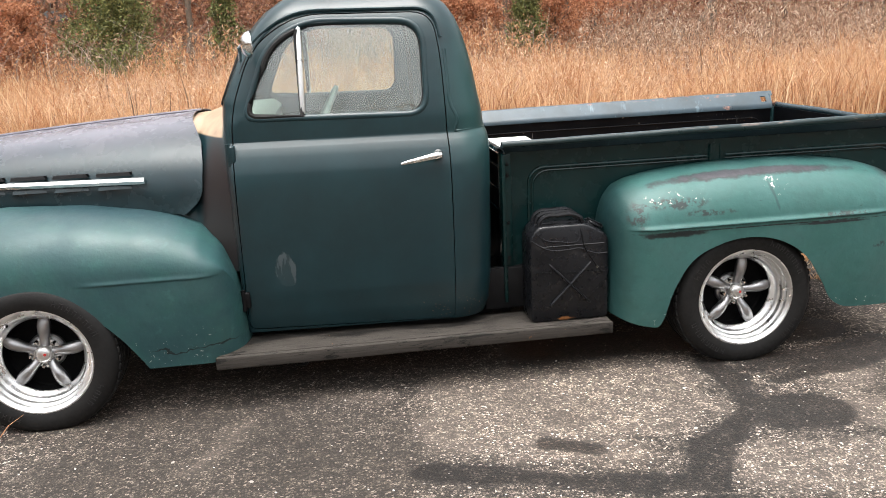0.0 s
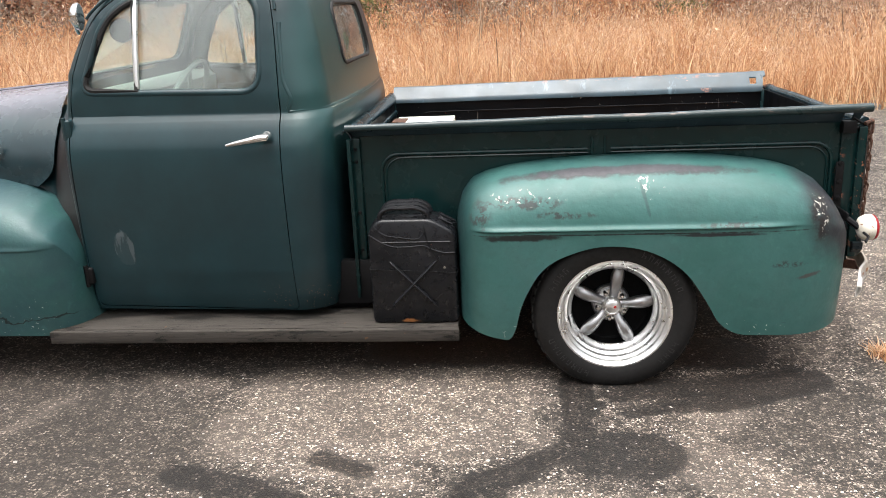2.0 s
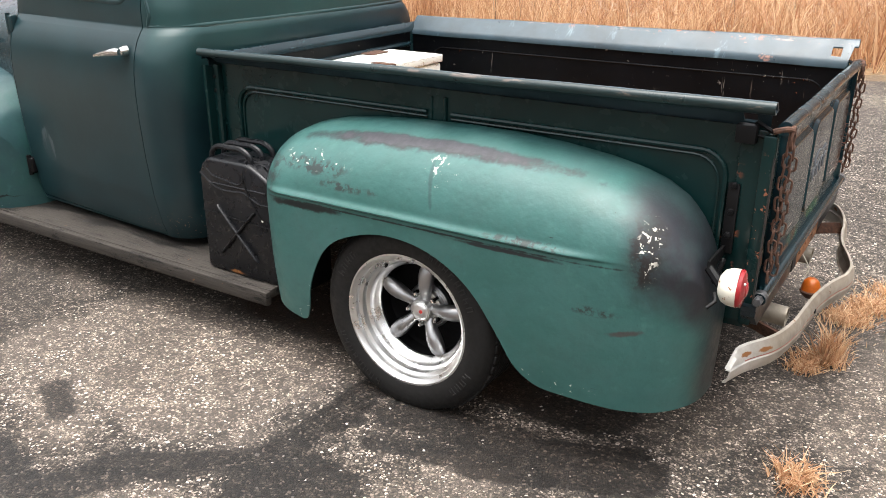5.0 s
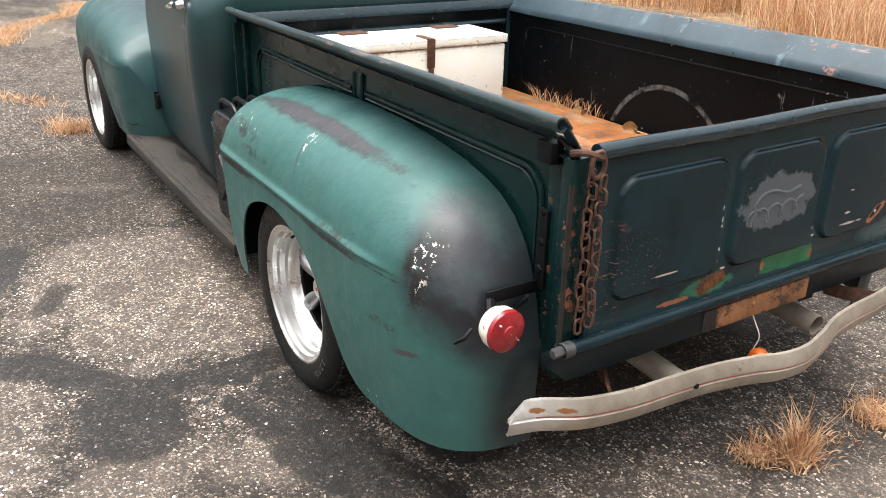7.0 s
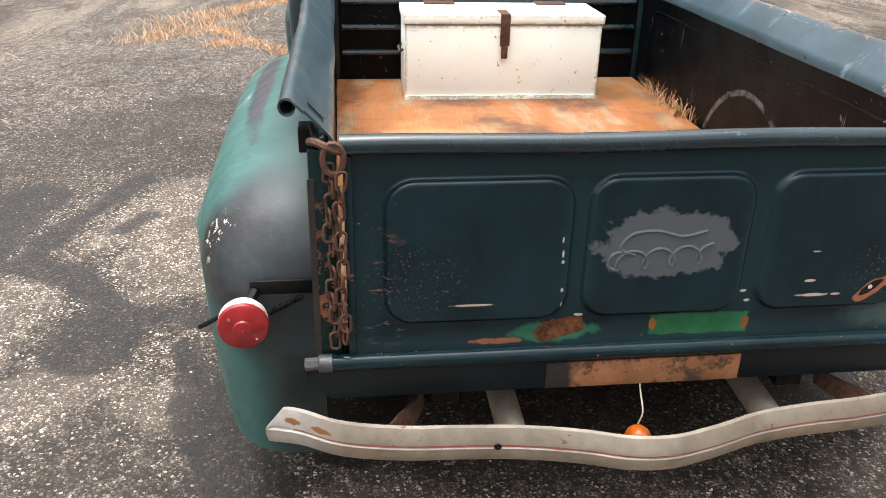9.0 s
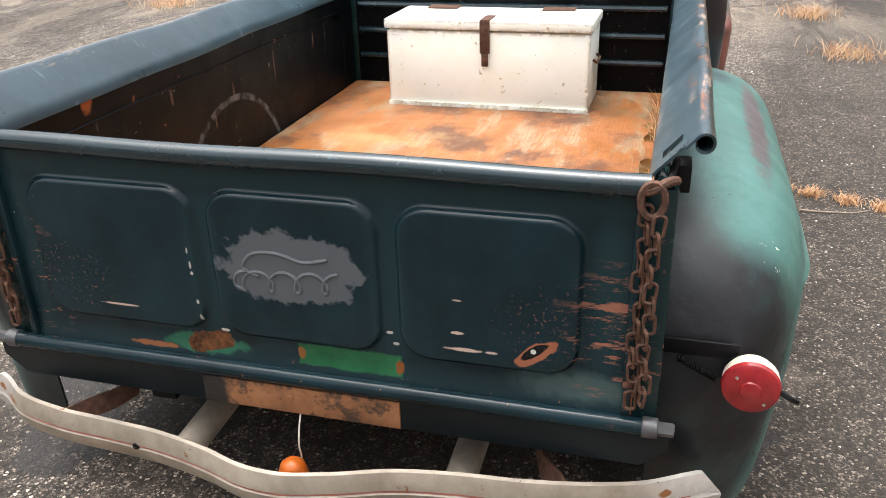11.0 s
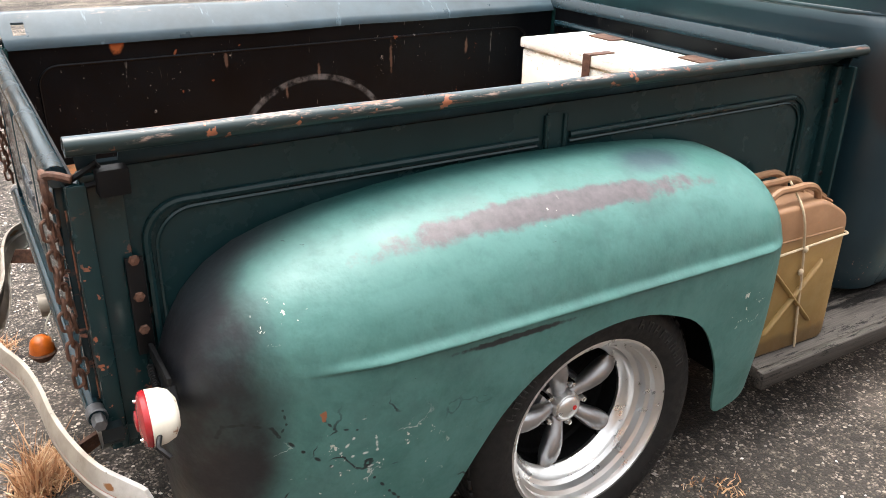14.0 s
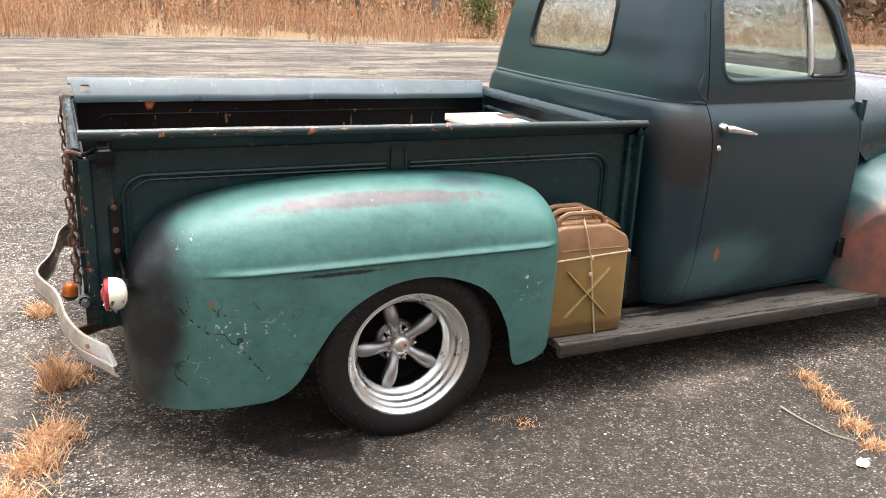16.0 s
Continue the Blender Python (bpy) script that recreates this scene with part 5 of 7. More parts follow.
for s in (-1, 1):
    bm = bmesh.new()
    y0, y1 = sorted((s * (SIDE - 0.006), s * SIDE))
    block(bm, (FRONT, y0, 0.42), (BACK, y1, 0.968))
    side = part("bed_side", bm, bed_paint, truck, "dark green pressed-steel bed side")
    bm = bmesh.new()
    y0, y1 = sorted((s * (SIDE - 0.010), s * (SIDE - 0.006)))
    block(bm, (FRONT + 0.004, y0, FLOOR), (BACK - 0.01, y1, 0.960))
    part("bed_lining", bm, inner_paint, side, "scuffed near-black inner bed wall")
    for xa, xb, da, db in ((-0.905, -0.085, 0.62, 0), (0.005, 0.842, 0, 0.55)):
        bm = bmesh.new()
        tube(bm, bead_line(xa, xb, s, da, db), 0.0078, 8, False, 1.0)
        part("bead", bm, bed_paint, side)
        bm = bmesh.new()
        tube(bm, bead_line(xa + (0.017 if da else 0), xb - (0.017 if db else 0), s, da, db, 0.879), 0.0042, 6)
        part("bead", bm, bed_paint, side)
    # inner pressing
    bm = bmesh.new()
    y = s * (SIDE - 0.010)
    tube(bm, [(-0.90, y, 0.60), (-0.90, y, 0.83)] + [(-0.90 + 0.06 - 0.06 * math.cos(a), y, 0.83 + 0.06 * math.sin(a)) for a in np.linspace(0.2, 1.57, 6)] + [(x, y, 0.892) for x in np.linspace(-0.7, 0.7, 8)] + [(0.80 + 0.06 * math.sin(a), y, 0.832 + 0.06 * math.cos(a)) for a in np.linspace(0, 1.4, 6)] + [(0.86, y, 0.60)], 0.004, 6)
    part("bead", bm, inner_paint, side)
    # centre stake channel with two ribs
    bm = bmesh.new()
    for x in (-0.068, -0.018):
        tube(bm, [(x, s * (SIDE + 0.004), 0.80), (x, s * (SIDE + 0.005), 0.945)], 0.006, 8)
    block(bm, (-0.066, s * SIDE - 0.004, 0.80), (-0.02, s * SIDE + 0.004, 0.95))
    part("stake_channel", bm, bed_paint, side)
    # front corner post and the stake pocket ahead of it
    bm = bmesh.new()
    y0, y1 = sorted((s * (SIDE - 0.005), s * (SIDE + 0.022)))
    block(bm, (-1.022, y0, 0.40), (-0.985, y1, 0.965), 0.006)
    y0, y1 = sorted((s * (SIDE - 0.03), s * (SIDE + 0.05)))
    block(bm, (-1.034, y0, 0.30), (-1.018, y1, 0.965), 0.004)
    part("front_post", bm, bed_paint, side)
    for z in (0.92, 0.87, 0.66, 0.5):
        bm = bmesh.new()
        lathe(bm, [(0.001, 0.005), (0.006, 0.004), (0.008, 0)], Matrix.Translation((-1.004, s * (SIDE + 0.022), z)) @ Euler((radians(-90 * s), 0, 0)).to_matrix().to_4x4(), 8)
        part("bolt", bm, black_metal, side)
    # rear post: a folded upright with a step
    bm = bmesh.new()
    y0, y1 = sorted((s * (SIDE - 0.008), s * (SIDE + 0.012)))
    block(bm, (0.868, y0, 0.44), (0.935, y1, 0.965), 0.006)
    y0, y1 = sorted((s * 0.618, s * (SIDE + 0.028)))
    block(bm, (0.925, y0, 0.44), (0.958, y1, 0.955), 0.006)
    post = part("rear_post", bm, bed_paint, side, "dark green corner post with rust-worn edge")
    bm = bmesh.new()
    y0, y1 = sorted((s * 0.615, s * (SIDE + 0.030)))
    block(bm, (0.956, y0, 0.50), (0.960, y0 + 0.012, 0.90))
    part("edge_strip", bm, post_edge, side, "rusted post edge")
    # flared top rail with a rolled lip
    roll = [(0.700 + 0.0155 * math.cos(a), 1.020 + 0.0155 * math.sin(a)) for a in np.linspace(radians(125), radians(-150), 16)]
    sec = [(SIDE - 0.019, 0.945), (SIDE - 0.018, 0.962), (SIDE - 0.008, 0.974), (0.688, 1.030)] + roll
    bm = bmesh.new()
    rows = []
    for x in np.linspace(FRONT - 0.012, 0.952, 60):
        dz = 0.010 * (x - 0.0) / 1.0
        wob = 0.003 * noise.noise((x * 3, s * 2.0, 0))
        rows.append([(x, s * (y + wob), z + dz * min(1, max(0, (z - 0.94) / 0.08)) + wob) for y, z in sec])
    loft(bm, rows)
    me = raw(thick(bm, 0.004))
    me = cut(me, prism([(0.868, s * 0.640), (0.902, s * 0.640), (0.902, s * 0.668), (0.868, s * 0.668)], "z", 0.9, 1.1), "DIFFERENCE")
    me = cut(me, prism([(0.925, s * 0.60), (0.99, s * 0.60), (0.99, s * 0.672), (0.940, s * 0.672)], "z", 0.9, 1.1), "DIFFERENCE")
    put("top_rail", finish(me, rail_paint, 40), side, "flared top rail, blue-grey paint scraped to rust at the lip")
    bm = bmesh.new()
    y0, y1 = sorted((s * 0.644, s * 0.668))
    block(bm, (0.860, y0, 0.930), (0.910, y1, 0.964), 0.003)
    y0, y1 = sorted((s * 0.652, s * 0.686))
    block(bm, (0.860, y0, 0.932), (0.910, y1, 0.978), 0.003)
    part("stake_pocket", bm, black_metal, side)
    # small brace under the rail end
    bm = bmesh.new()
    tube(bm, [(0.955, s * 0.652, 0.955), (0.905, s * 0.662, 0.985), (0.885, s * 0.664, 0.955), (0.945, s * 0.655, 0.945)], 0.006, 6, True)
    part("corner_brace", bm, black_metal, side)

# front wall with two horizontal ribs and a top rail
bm = bmesh.new()
block(bm, (FRONT - 0.006, -SIDE, 0.42), (FRONT, SIDE, 0.955))
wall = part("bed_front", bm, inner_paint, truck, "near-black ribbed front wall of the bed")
for z in (0.70, 0.80, 0.90):
    bm = bmesh.new()
    tube(bm, [(FRONT + 0.003, y, z) for y in np.linspace(-0.60, 0.60, 8)], 0.012, 8)
    part("rib", bm, roll_paint, wall)
bm = bmesh.new()
sec = [(FRONT + 0.006, 0.945), (FRONT + 0.004, 0.965), (FRONT - 0.012, 0.985), (FRONT - 0.030, 0.985), (FRONT - 0.034, 0.970)]
loft(bm, [[(x, y, z + 0.012) for x, z in sec] for y in np.linspace(-0.675, 0.675, 12)])
part("top_rail", thick(bm, 0.004), roll_paint, wall)

# plywood floor on the cross sills
bm = bmesh.new()
block(bm, (FRONT + 0.004, -0.628, FLOOR - 0.018), (BACK + 0.005, 0.618, FLOOR), 0.003)
part("bed_floor", bm, plywood, truck, "weathered orange-brown plywood bed floor")
bm = bmesh.new()
for x in (-0.9, -0.4, 0.1, 0.55):
    block(bm, (x - 0.03, -0.64, 0.45), (x + 0.03, 0.64, FLOOR - 0.019))
part("cross_sill", bm, black_metal, truck)

# ---- tailgate: a pressed sheet with three raised panels ----
GX = 0.958


def panel_height(y, z):
    h = 0.0
    for ya, yb in ((-0.535, -0.180), (-0.150, 0.176), (0.212, 0.530)):
        cy, hw, cz, hh, r = (ya + yb) / 2, (yb - ya) / 2, 0.747, 0.147, 0.055
        qx, qz = abs(y - cy) - hw + r, abs(z - cz) - hh + r
        d = math.hypot(max(qx, 0), max(qz, 0)) + min(max(qx, qz), 0) - r
        t = min(1, max(0, (0.006 - d) / 0.013))
        h = max(h, t * t * (3 - 2 * t))
    return 0.014 * h


ys = np.linspace(-0.606, 0.622, 330)
zs = np.concatenate([np.linspace(0.522, 0.58, 12), np.linspace(0.583, 0.91, 100), np.linspace(0.915, 0.952, 5)])
bm = bmesh.new()
loft(bm, [[(GX + 0.010 * max(0.0, (0.566 - z) / 0.044) ** 1.6 + panel_height(y, z) + 0.0015 * noise.noise((y * 4, z * 4, 3)), y, z) for y in ys] for z in zs])
gate = part("tailgate", thick(bm, 0.008), gate_paint, truck, "dark three-panel tailgate with bare grey patch and rust", angle=60)
bm = bmesh.new()
tube(bm, [(GX + 0.006, y, 0.962 + 0.002 * math.sin(y * 9)) for y in np.linspace(-0.612, 0.628, 30)], 0.019, 14)
part("gate_rail", bm, roll_paint, gate, "rounded dark top roll, worn at the edge")
bm = bmesh.new()
block(bm, (GX - 0.02, -0.606, 0.522), (GX - 0.010, 0.622, 0.955))
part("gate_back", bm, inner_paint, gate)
for y in (-0.600, 0.616):
    bm = bmesh.new()
    block(bm, (GX - 0.008, y - 0.008, 0.525), (GX + 0.014, y + 0.008, 0.945), 0.004)
    part("gate_edge", bm, gate_paint, gate)
# hinge rod with hexagon ends
bm = bmesh.new()
tube(bm, [(0.972, y, 0.521) for y in np.linspace(-0.665, 0.672, 16)], 0.017, 14)
rod = part("hinge_rod", bm, gate_paint, gate, "round hinge rod along the sill")
for y, s in ((-0.665, -1), (0.672, 1)):
    bm = bmesh.new()
    lathe(bm, [(0.001, 0.030), (0.011, 0.029), (0.0125, 0.026), (0.0125, 0.0)], Matrix.Translation((0.972, y, 0.521)) @ Euler((radians(-90 * s), 0, 0)).to_matrix().to_4x4(), 6)
    lathe(bm, [(0.0165, 0.002), (0.0185, 0.0), (0.0185, -0.024), (0.0165, -0.026)], Matrix.Translation((0.972, y, 0.521)) @ Euler((radians(-90 * s), 0, 0)).to_matrix().to_4x4(), 14)
    part("end_nut", bm, dull_steel, rod, "bare steel end nut")
# the script emblem becomes a plain raised flourish
bm = bmesh.new()
tube(bm, smooth_line([(GX + 0.013, -0.055, 0.735), (GX + 0.013, -0.085, 0.750), (GX + 0.013, -0.07, 0.775), (GX + 0.013, -0.02, 0.785), (GX + 0.013, 0.04, 0.772), (GX + 0.013, 0.085, 0.782)], 24), 0.0042, 6)
tube(bm, [(GX + 0.013, -0.085 + 0.0085 * a - 0.016 * math.sin(a), 0.722 + 0.012 * a / 22 - 0.020 * math.cos(a)) for a in np.linspace(0, 22, 110)], 0.0040, 6)
tube(bm, smooth_line([(GX + 0.013, -0.075, 0.745), (GX + 0.013, -0.10, 0.735), (GX + 0.013, -0.105, 0.712), (GX + 0.013, -0.085, 0.702)], 14), 0.0040, 6)
patch_grey = plain("dull_grey_primer", (0.085, 0.095, 0.105), 0.5, 0, 0.15, 30)
part("emblem", bm, patch_grey, gate, "raised flourish left in bare grey")
# sill channel below, bare and rusted in the middle
bm = bmesh.new()
sill = [(-0.692, 0.505), (0.694, 0.505), (0.694, 0.478), (0.648, 0.437), (-0.645, 0.437), (-0.692, 0.478)]
sill_paint = paint("black_sill_paint", (0.0052, 0.0090, 0.0112), 0.34, 0.3, 0.02)
sill_paint.set(Specular_IOR_Level=0.28)
me = prism(sill, "x", 0.935, 0.972)
sill_ob = put("rear_sill", finish(me, sill_paint), truck, "dark bed sill under the tailgate")
bm = bmesh.new()
block(bm, (0.970, -0.21, 0.437), (0.9755, 0.205, 0.498), 0.002)
part("sill_plate", bm, bare_rust, sill_ob, "orange rusted bare steel plate")
for y in (-0.12, -0.02, 0.08):
    bm = bmesh.new()
    lathe(bm, [(0.001, 0.005), (0.006, 0.004), (0.008, 0)], Matrix.Translation((0.9755, y, 0.475)) @ Euler((0, radians(90), 0)).to_matrix().to_4x4(), 8)
    part("bolt", bm, bare_rust, sill_ob)

# chains hang from the rail ends beside the gate
bm = bmesh.new()
link = [(0.0092 * math.cos(a), 0, 0.0 + 0.0075 * math.sin(a) + (0.0105 if math.sin(a) >= 0 else -0.0105)) for a in np.linspace(0, 2 * math.pi, 16, endpoint=False)]
tube(bm, link, 0.0031, 6, True)
link_me = mesh_of(bm, rust, 60)
for s in (-1, 1):
    yc = s * 0.628 + 0.004
    bm = bmesh.new()
    tube(bm, smooth_line([(0.945, s * 0.665, 0.965), (0.975, s * 0.650, 0.972), (0.985, yc, 0.962), (0.975, yc - s * 0.02, 0.955)], 14), 0.0075, 8)
    tube(bm, [(0.984 + 0.0 * k, yc + 0.018 * math.cos(k), 0.945 + 0.028 * math.sin(k)) for k in np.linspace(0, 2 * math.pi, 14, endpoint=False)], 0.006, 6, True)
    chain = part("tailgate_chain", bm, rust, truck, "rusted chain hanging beside the tailgate")
    for strand, dy, count in ((0, -0.009, 13), (1, 0.009, 12)):
        for k in range(count):
            z = 0.918 - 0.0285 * k - 0.012 * strand
            put("link", link_me, chain, "", pose(0.978 + 0.012 * strand + 0.002 * math.sin(k * 2.1), yc + dy + 0.004 * math.sin(k * 1.3 + strand), z, 4 * math.sin(k), 5 * math.cos(k * 1.7), (18 if k % 2 else 100) + 8 * math.sin(k * 3.0)))

# tail lamps
for s, x, z in ((-1, 0.932, 0.600), (1, 0.895, 0.590)):
    m = Matrix.Translation((x, s * 0.815 + 0.006, z)) @ Euler((0, radians(90), radians(-4 * s))).to_matrix().to_4x4() @ Matrix.Diagonal((0.94, 0.94, 0.90, 1))
    bm = bmesh.new()
    lathe(bm, [(0.001, -0.040), (0.026, -0.037), (0.043, -0.026), (0.050, -0.010), (0.052, 0.014), (0.050, 0.016), (0.001, 0.014)], m, 40)
    lamp = part("tail_light", bm, cream_metal, truck, "round tail light with chipped cream housing and red lens")
    bm = bmesh.new()
    lathe(bm, [(0.050, 0.012), (0.0525, 0.018), (0.0500, 0.026), (0.043, 0.030), (0.020, 0.035), (0.018, 0.038), (0.011, 0.040), (0.001, 0.0405)], m, 40)
    part("lens", bm, red_lens, lamp, "dusty red plastic lens")
    for dy, dz in ((0.026, 0.024), (-0.026, -0.024)):
        bm = bmesh.new()
        lathe(bm, [(0.001, 0.036), (0.003, 0.0355), (0.004, 0.026)], m @ Matrix.Translation((dz, dy, 0)), 8)
        part("screw", bm, chrome, lamp)
    bm = bmesh.new()
    block(bm, (0.86, min(s * 0.665, s * 0.80), z + 0.022), (0.868, max(s * 0.665, s * 0.80), z + 0.052), 0.002)
    block(bm, (0.855, min(s * 0.655, s * 0.664), z + 0.03), (0.885, max(s * 0.655, s * 0.664), z + 0.22), 0.002)
    tube(bm, [(0.864, s * 0.79, z + 0.03), (x - 0.03, s * 0.812, z + 0.0)], 0.012, 8)
    tube(bm, [(0.90, s * 0.86, z - 0.005), (0.91, s * 0.885, z - 0.015), (0.895, s * 0.90, z - 0.03)], 0.005, 6)
    part("bracket", bm, black_metal, lamp, "black strap bracket")
    bm = bmesh.new()
    tube(bm, [(0.874 + 0.006 * math.cos(a * 34), s * (0.695 + 0.07 * a / 3), z + 0.02 - 0.012 * a + 0.006 * math.sin(a * 34)) for a in np.linspace(0, 3, 170)], 0.0017, 5)
    part("cable", bm, black_metal, lamp)
    for k, zz in enumerate((0.215, 0.145, 0.08)):
        bm = bmesh.new()
        lathe(bm, [(0.001, 0.007), (0.008, 0.006), (0.011, 0)], Matrix.Translation((0.870, s * 0.663, z + zz)) @ Euler((radians(-90 * s), 0, 0)).to_matrix().to_4x4(), 6)
        part("bolt", bm, rust if s > 0 else black_metal, lamp)

# bent chrome-grey bumper with a faded red pinstripe
way = smooth_line([(0.938, -0.778, 0.358), (0.966, -0.715, 0.365), (1.014, -0.640, 0.370), (1.046, -0.515, 0.372), (1.056, -0.39, 0.373), (1.067, -0.27, 0.373), (1.092, -0.15, 0.373), (1.118, -0.06, 0.372), (1.122, 0.01, 0.372), (1.102, 0.105, 0.373), (1.066, 0.22, 0.374), (1.048, 0.33, 0.374), (1.038, 0.45, 0.374), (1.018, 0.56, 0.372), (0.984, 0.665, 0.368), (0.942, 0.735, 0.364), (0.905, 0.792, 0.358)], 140)
bm = bmesh.new()
rows = []
for i, p in enumerate(way):
    u = i / 139
    h = 0.041 * (1 + 0.12 * abs(2 * u - 1) ** 4)
    a = Vector(way[max(0, i - 1)])
    d = (Vector(way[min(139, i + 1)]) - a).normalized()
    o = Vector((d.y, -d.x, 0)).normalized()
    cap = 1.0 - 1.1 * max(0.0, (abs(2 * u - 1) - 0.952) / 0.048)
    rows.append([Vector(p) + o * q + Vector((0, 0, min(z, cap + 0.05 * z) * h)) for q, z in ((-0.006, 1.0), (0.002, 0.96), (0.010, 0.5), (0.012, 0.12), (0.007, 0.02), (0.012, -0.10), (0.010, -0.5), (0.0, -0.96), (-0.008, -1.0))])
loft(bm, rows)
bumper = part("rear_bumper", thick(bm, 0.004), bumper_paint, truck, "bent grey-chrome rear bumper with a faded red stripe")
bm = bmesh.new()
tube(bm, [Vector(p) + Vector((0.009, 0, 0.001)) for p in way[5:-5]], 0.0022, 6)
part("pinstripe", bm, stripe_red, bumper)
for s in (-1, 1):
    bm = bmesh.new()
    loft(bm, [[(x + (0.02 if j else 0), s * (y + 0.0), z) for j, z in enumerate((0.385, 0.345))] for x, y in ((0.86, 0.45), (0.92, 0.47), (0.965, 0.505), (1.014, 0.535))])
    part("bumper_iron", thick(bm, 0.008), rust, bumper, "rusted bumper bracket")
bm = bmesh.new()
lathe(bm, [(0.001, 0.006), (0.007, 0.005), (0.009, 0)], Matrix.Translation((1.070, -0.322, 0.374)) @ Euler((0, radians(90), 0)).to_matrix().to_4x4(), 8)
part("bumper_bolt", bm, black_metal, bumper)

# twin exhaust tips
for y, end in ((-0.268, 0.992), (0.312, 0.962)):
    bm = bmesh.new()
    prof = [(0.030, -0.6), (0.032, -0.6), (0.032, 0.0), (0.029, 0.0), (0.029, -0.5), (0.001, -0.5)]
    lathe(bm, prof, Matrix.Translation((end, y, 0.312)) @ Euler((0, radians(93), 0)).to_matrix().to_4x4(), 24)
    part("exhaust_pipe", bm, pipe_metal, truck, "weathered open exhaust tailpipe")

# wooden chest in the bed
chest = thing("wooden_chest", "chipped white wooden chest on the plywood bed floor", "chest", m=pose(-0.83, -0.003, FLOOR, 0, 0, -0.8))
bm = bmesh.new()
block(bm, (-0.135, -0.367, 0.0), (0.142, 0.367, 0.272), 0.004)
part("body", bm, white_wood, chest)
bm = bmesh.new()
block(bm, (-0.142, -0.374, 0.279), (0.150, 0.374, 0.312), 0.004)
lid = part("lid", bm, white_wood, chest)
bm = bmesh.new()
block(bm, (0.1425, -0.370, 0.0), (0.148, 0.370, 0.014))
part("skirting", bm, white_wood, chest)
bm = bmesh.new()
block(bm, (0.1505, -0.018, 0.20), (0.156, 0.018, 0.317), 0.002)
block(bm, (0.1505, -0.012, 0.155), (0.158, 0.012, 0.20), 0.003)
block(bm, (0.05, -0.018, 0.3125), (0.154, 0.018, 0.317), 0.002)
part("hasp", bm, rust, chest, "rusted steel hasp")
for y in (-0.22, 0.22):
    bm = bmesh.new()
    block(bm, (-0.145, y - 0.06, 0.3125), (-0.08, y + 0.06, 0.318), 0.002)
    tube(bm, [(-0.145, y - 0.05, 0.312), (-0.145, y + 0.05, 0.312)], 0.006, 8)
    part("hinge", bm, rust, chest, "rusted lid hinge")
for s in (-1, 1):
    bm = bmesh.new()
    tube(bm, [(0.05, s * 0.368, 0.17), (0.05, s * 0.382, 0.16), (-0.05, s * 0.382, 0.16), (-0.05, s * 0.368, 0.17)], 0.005, 6)
    part("handle", bm, rust, chest)


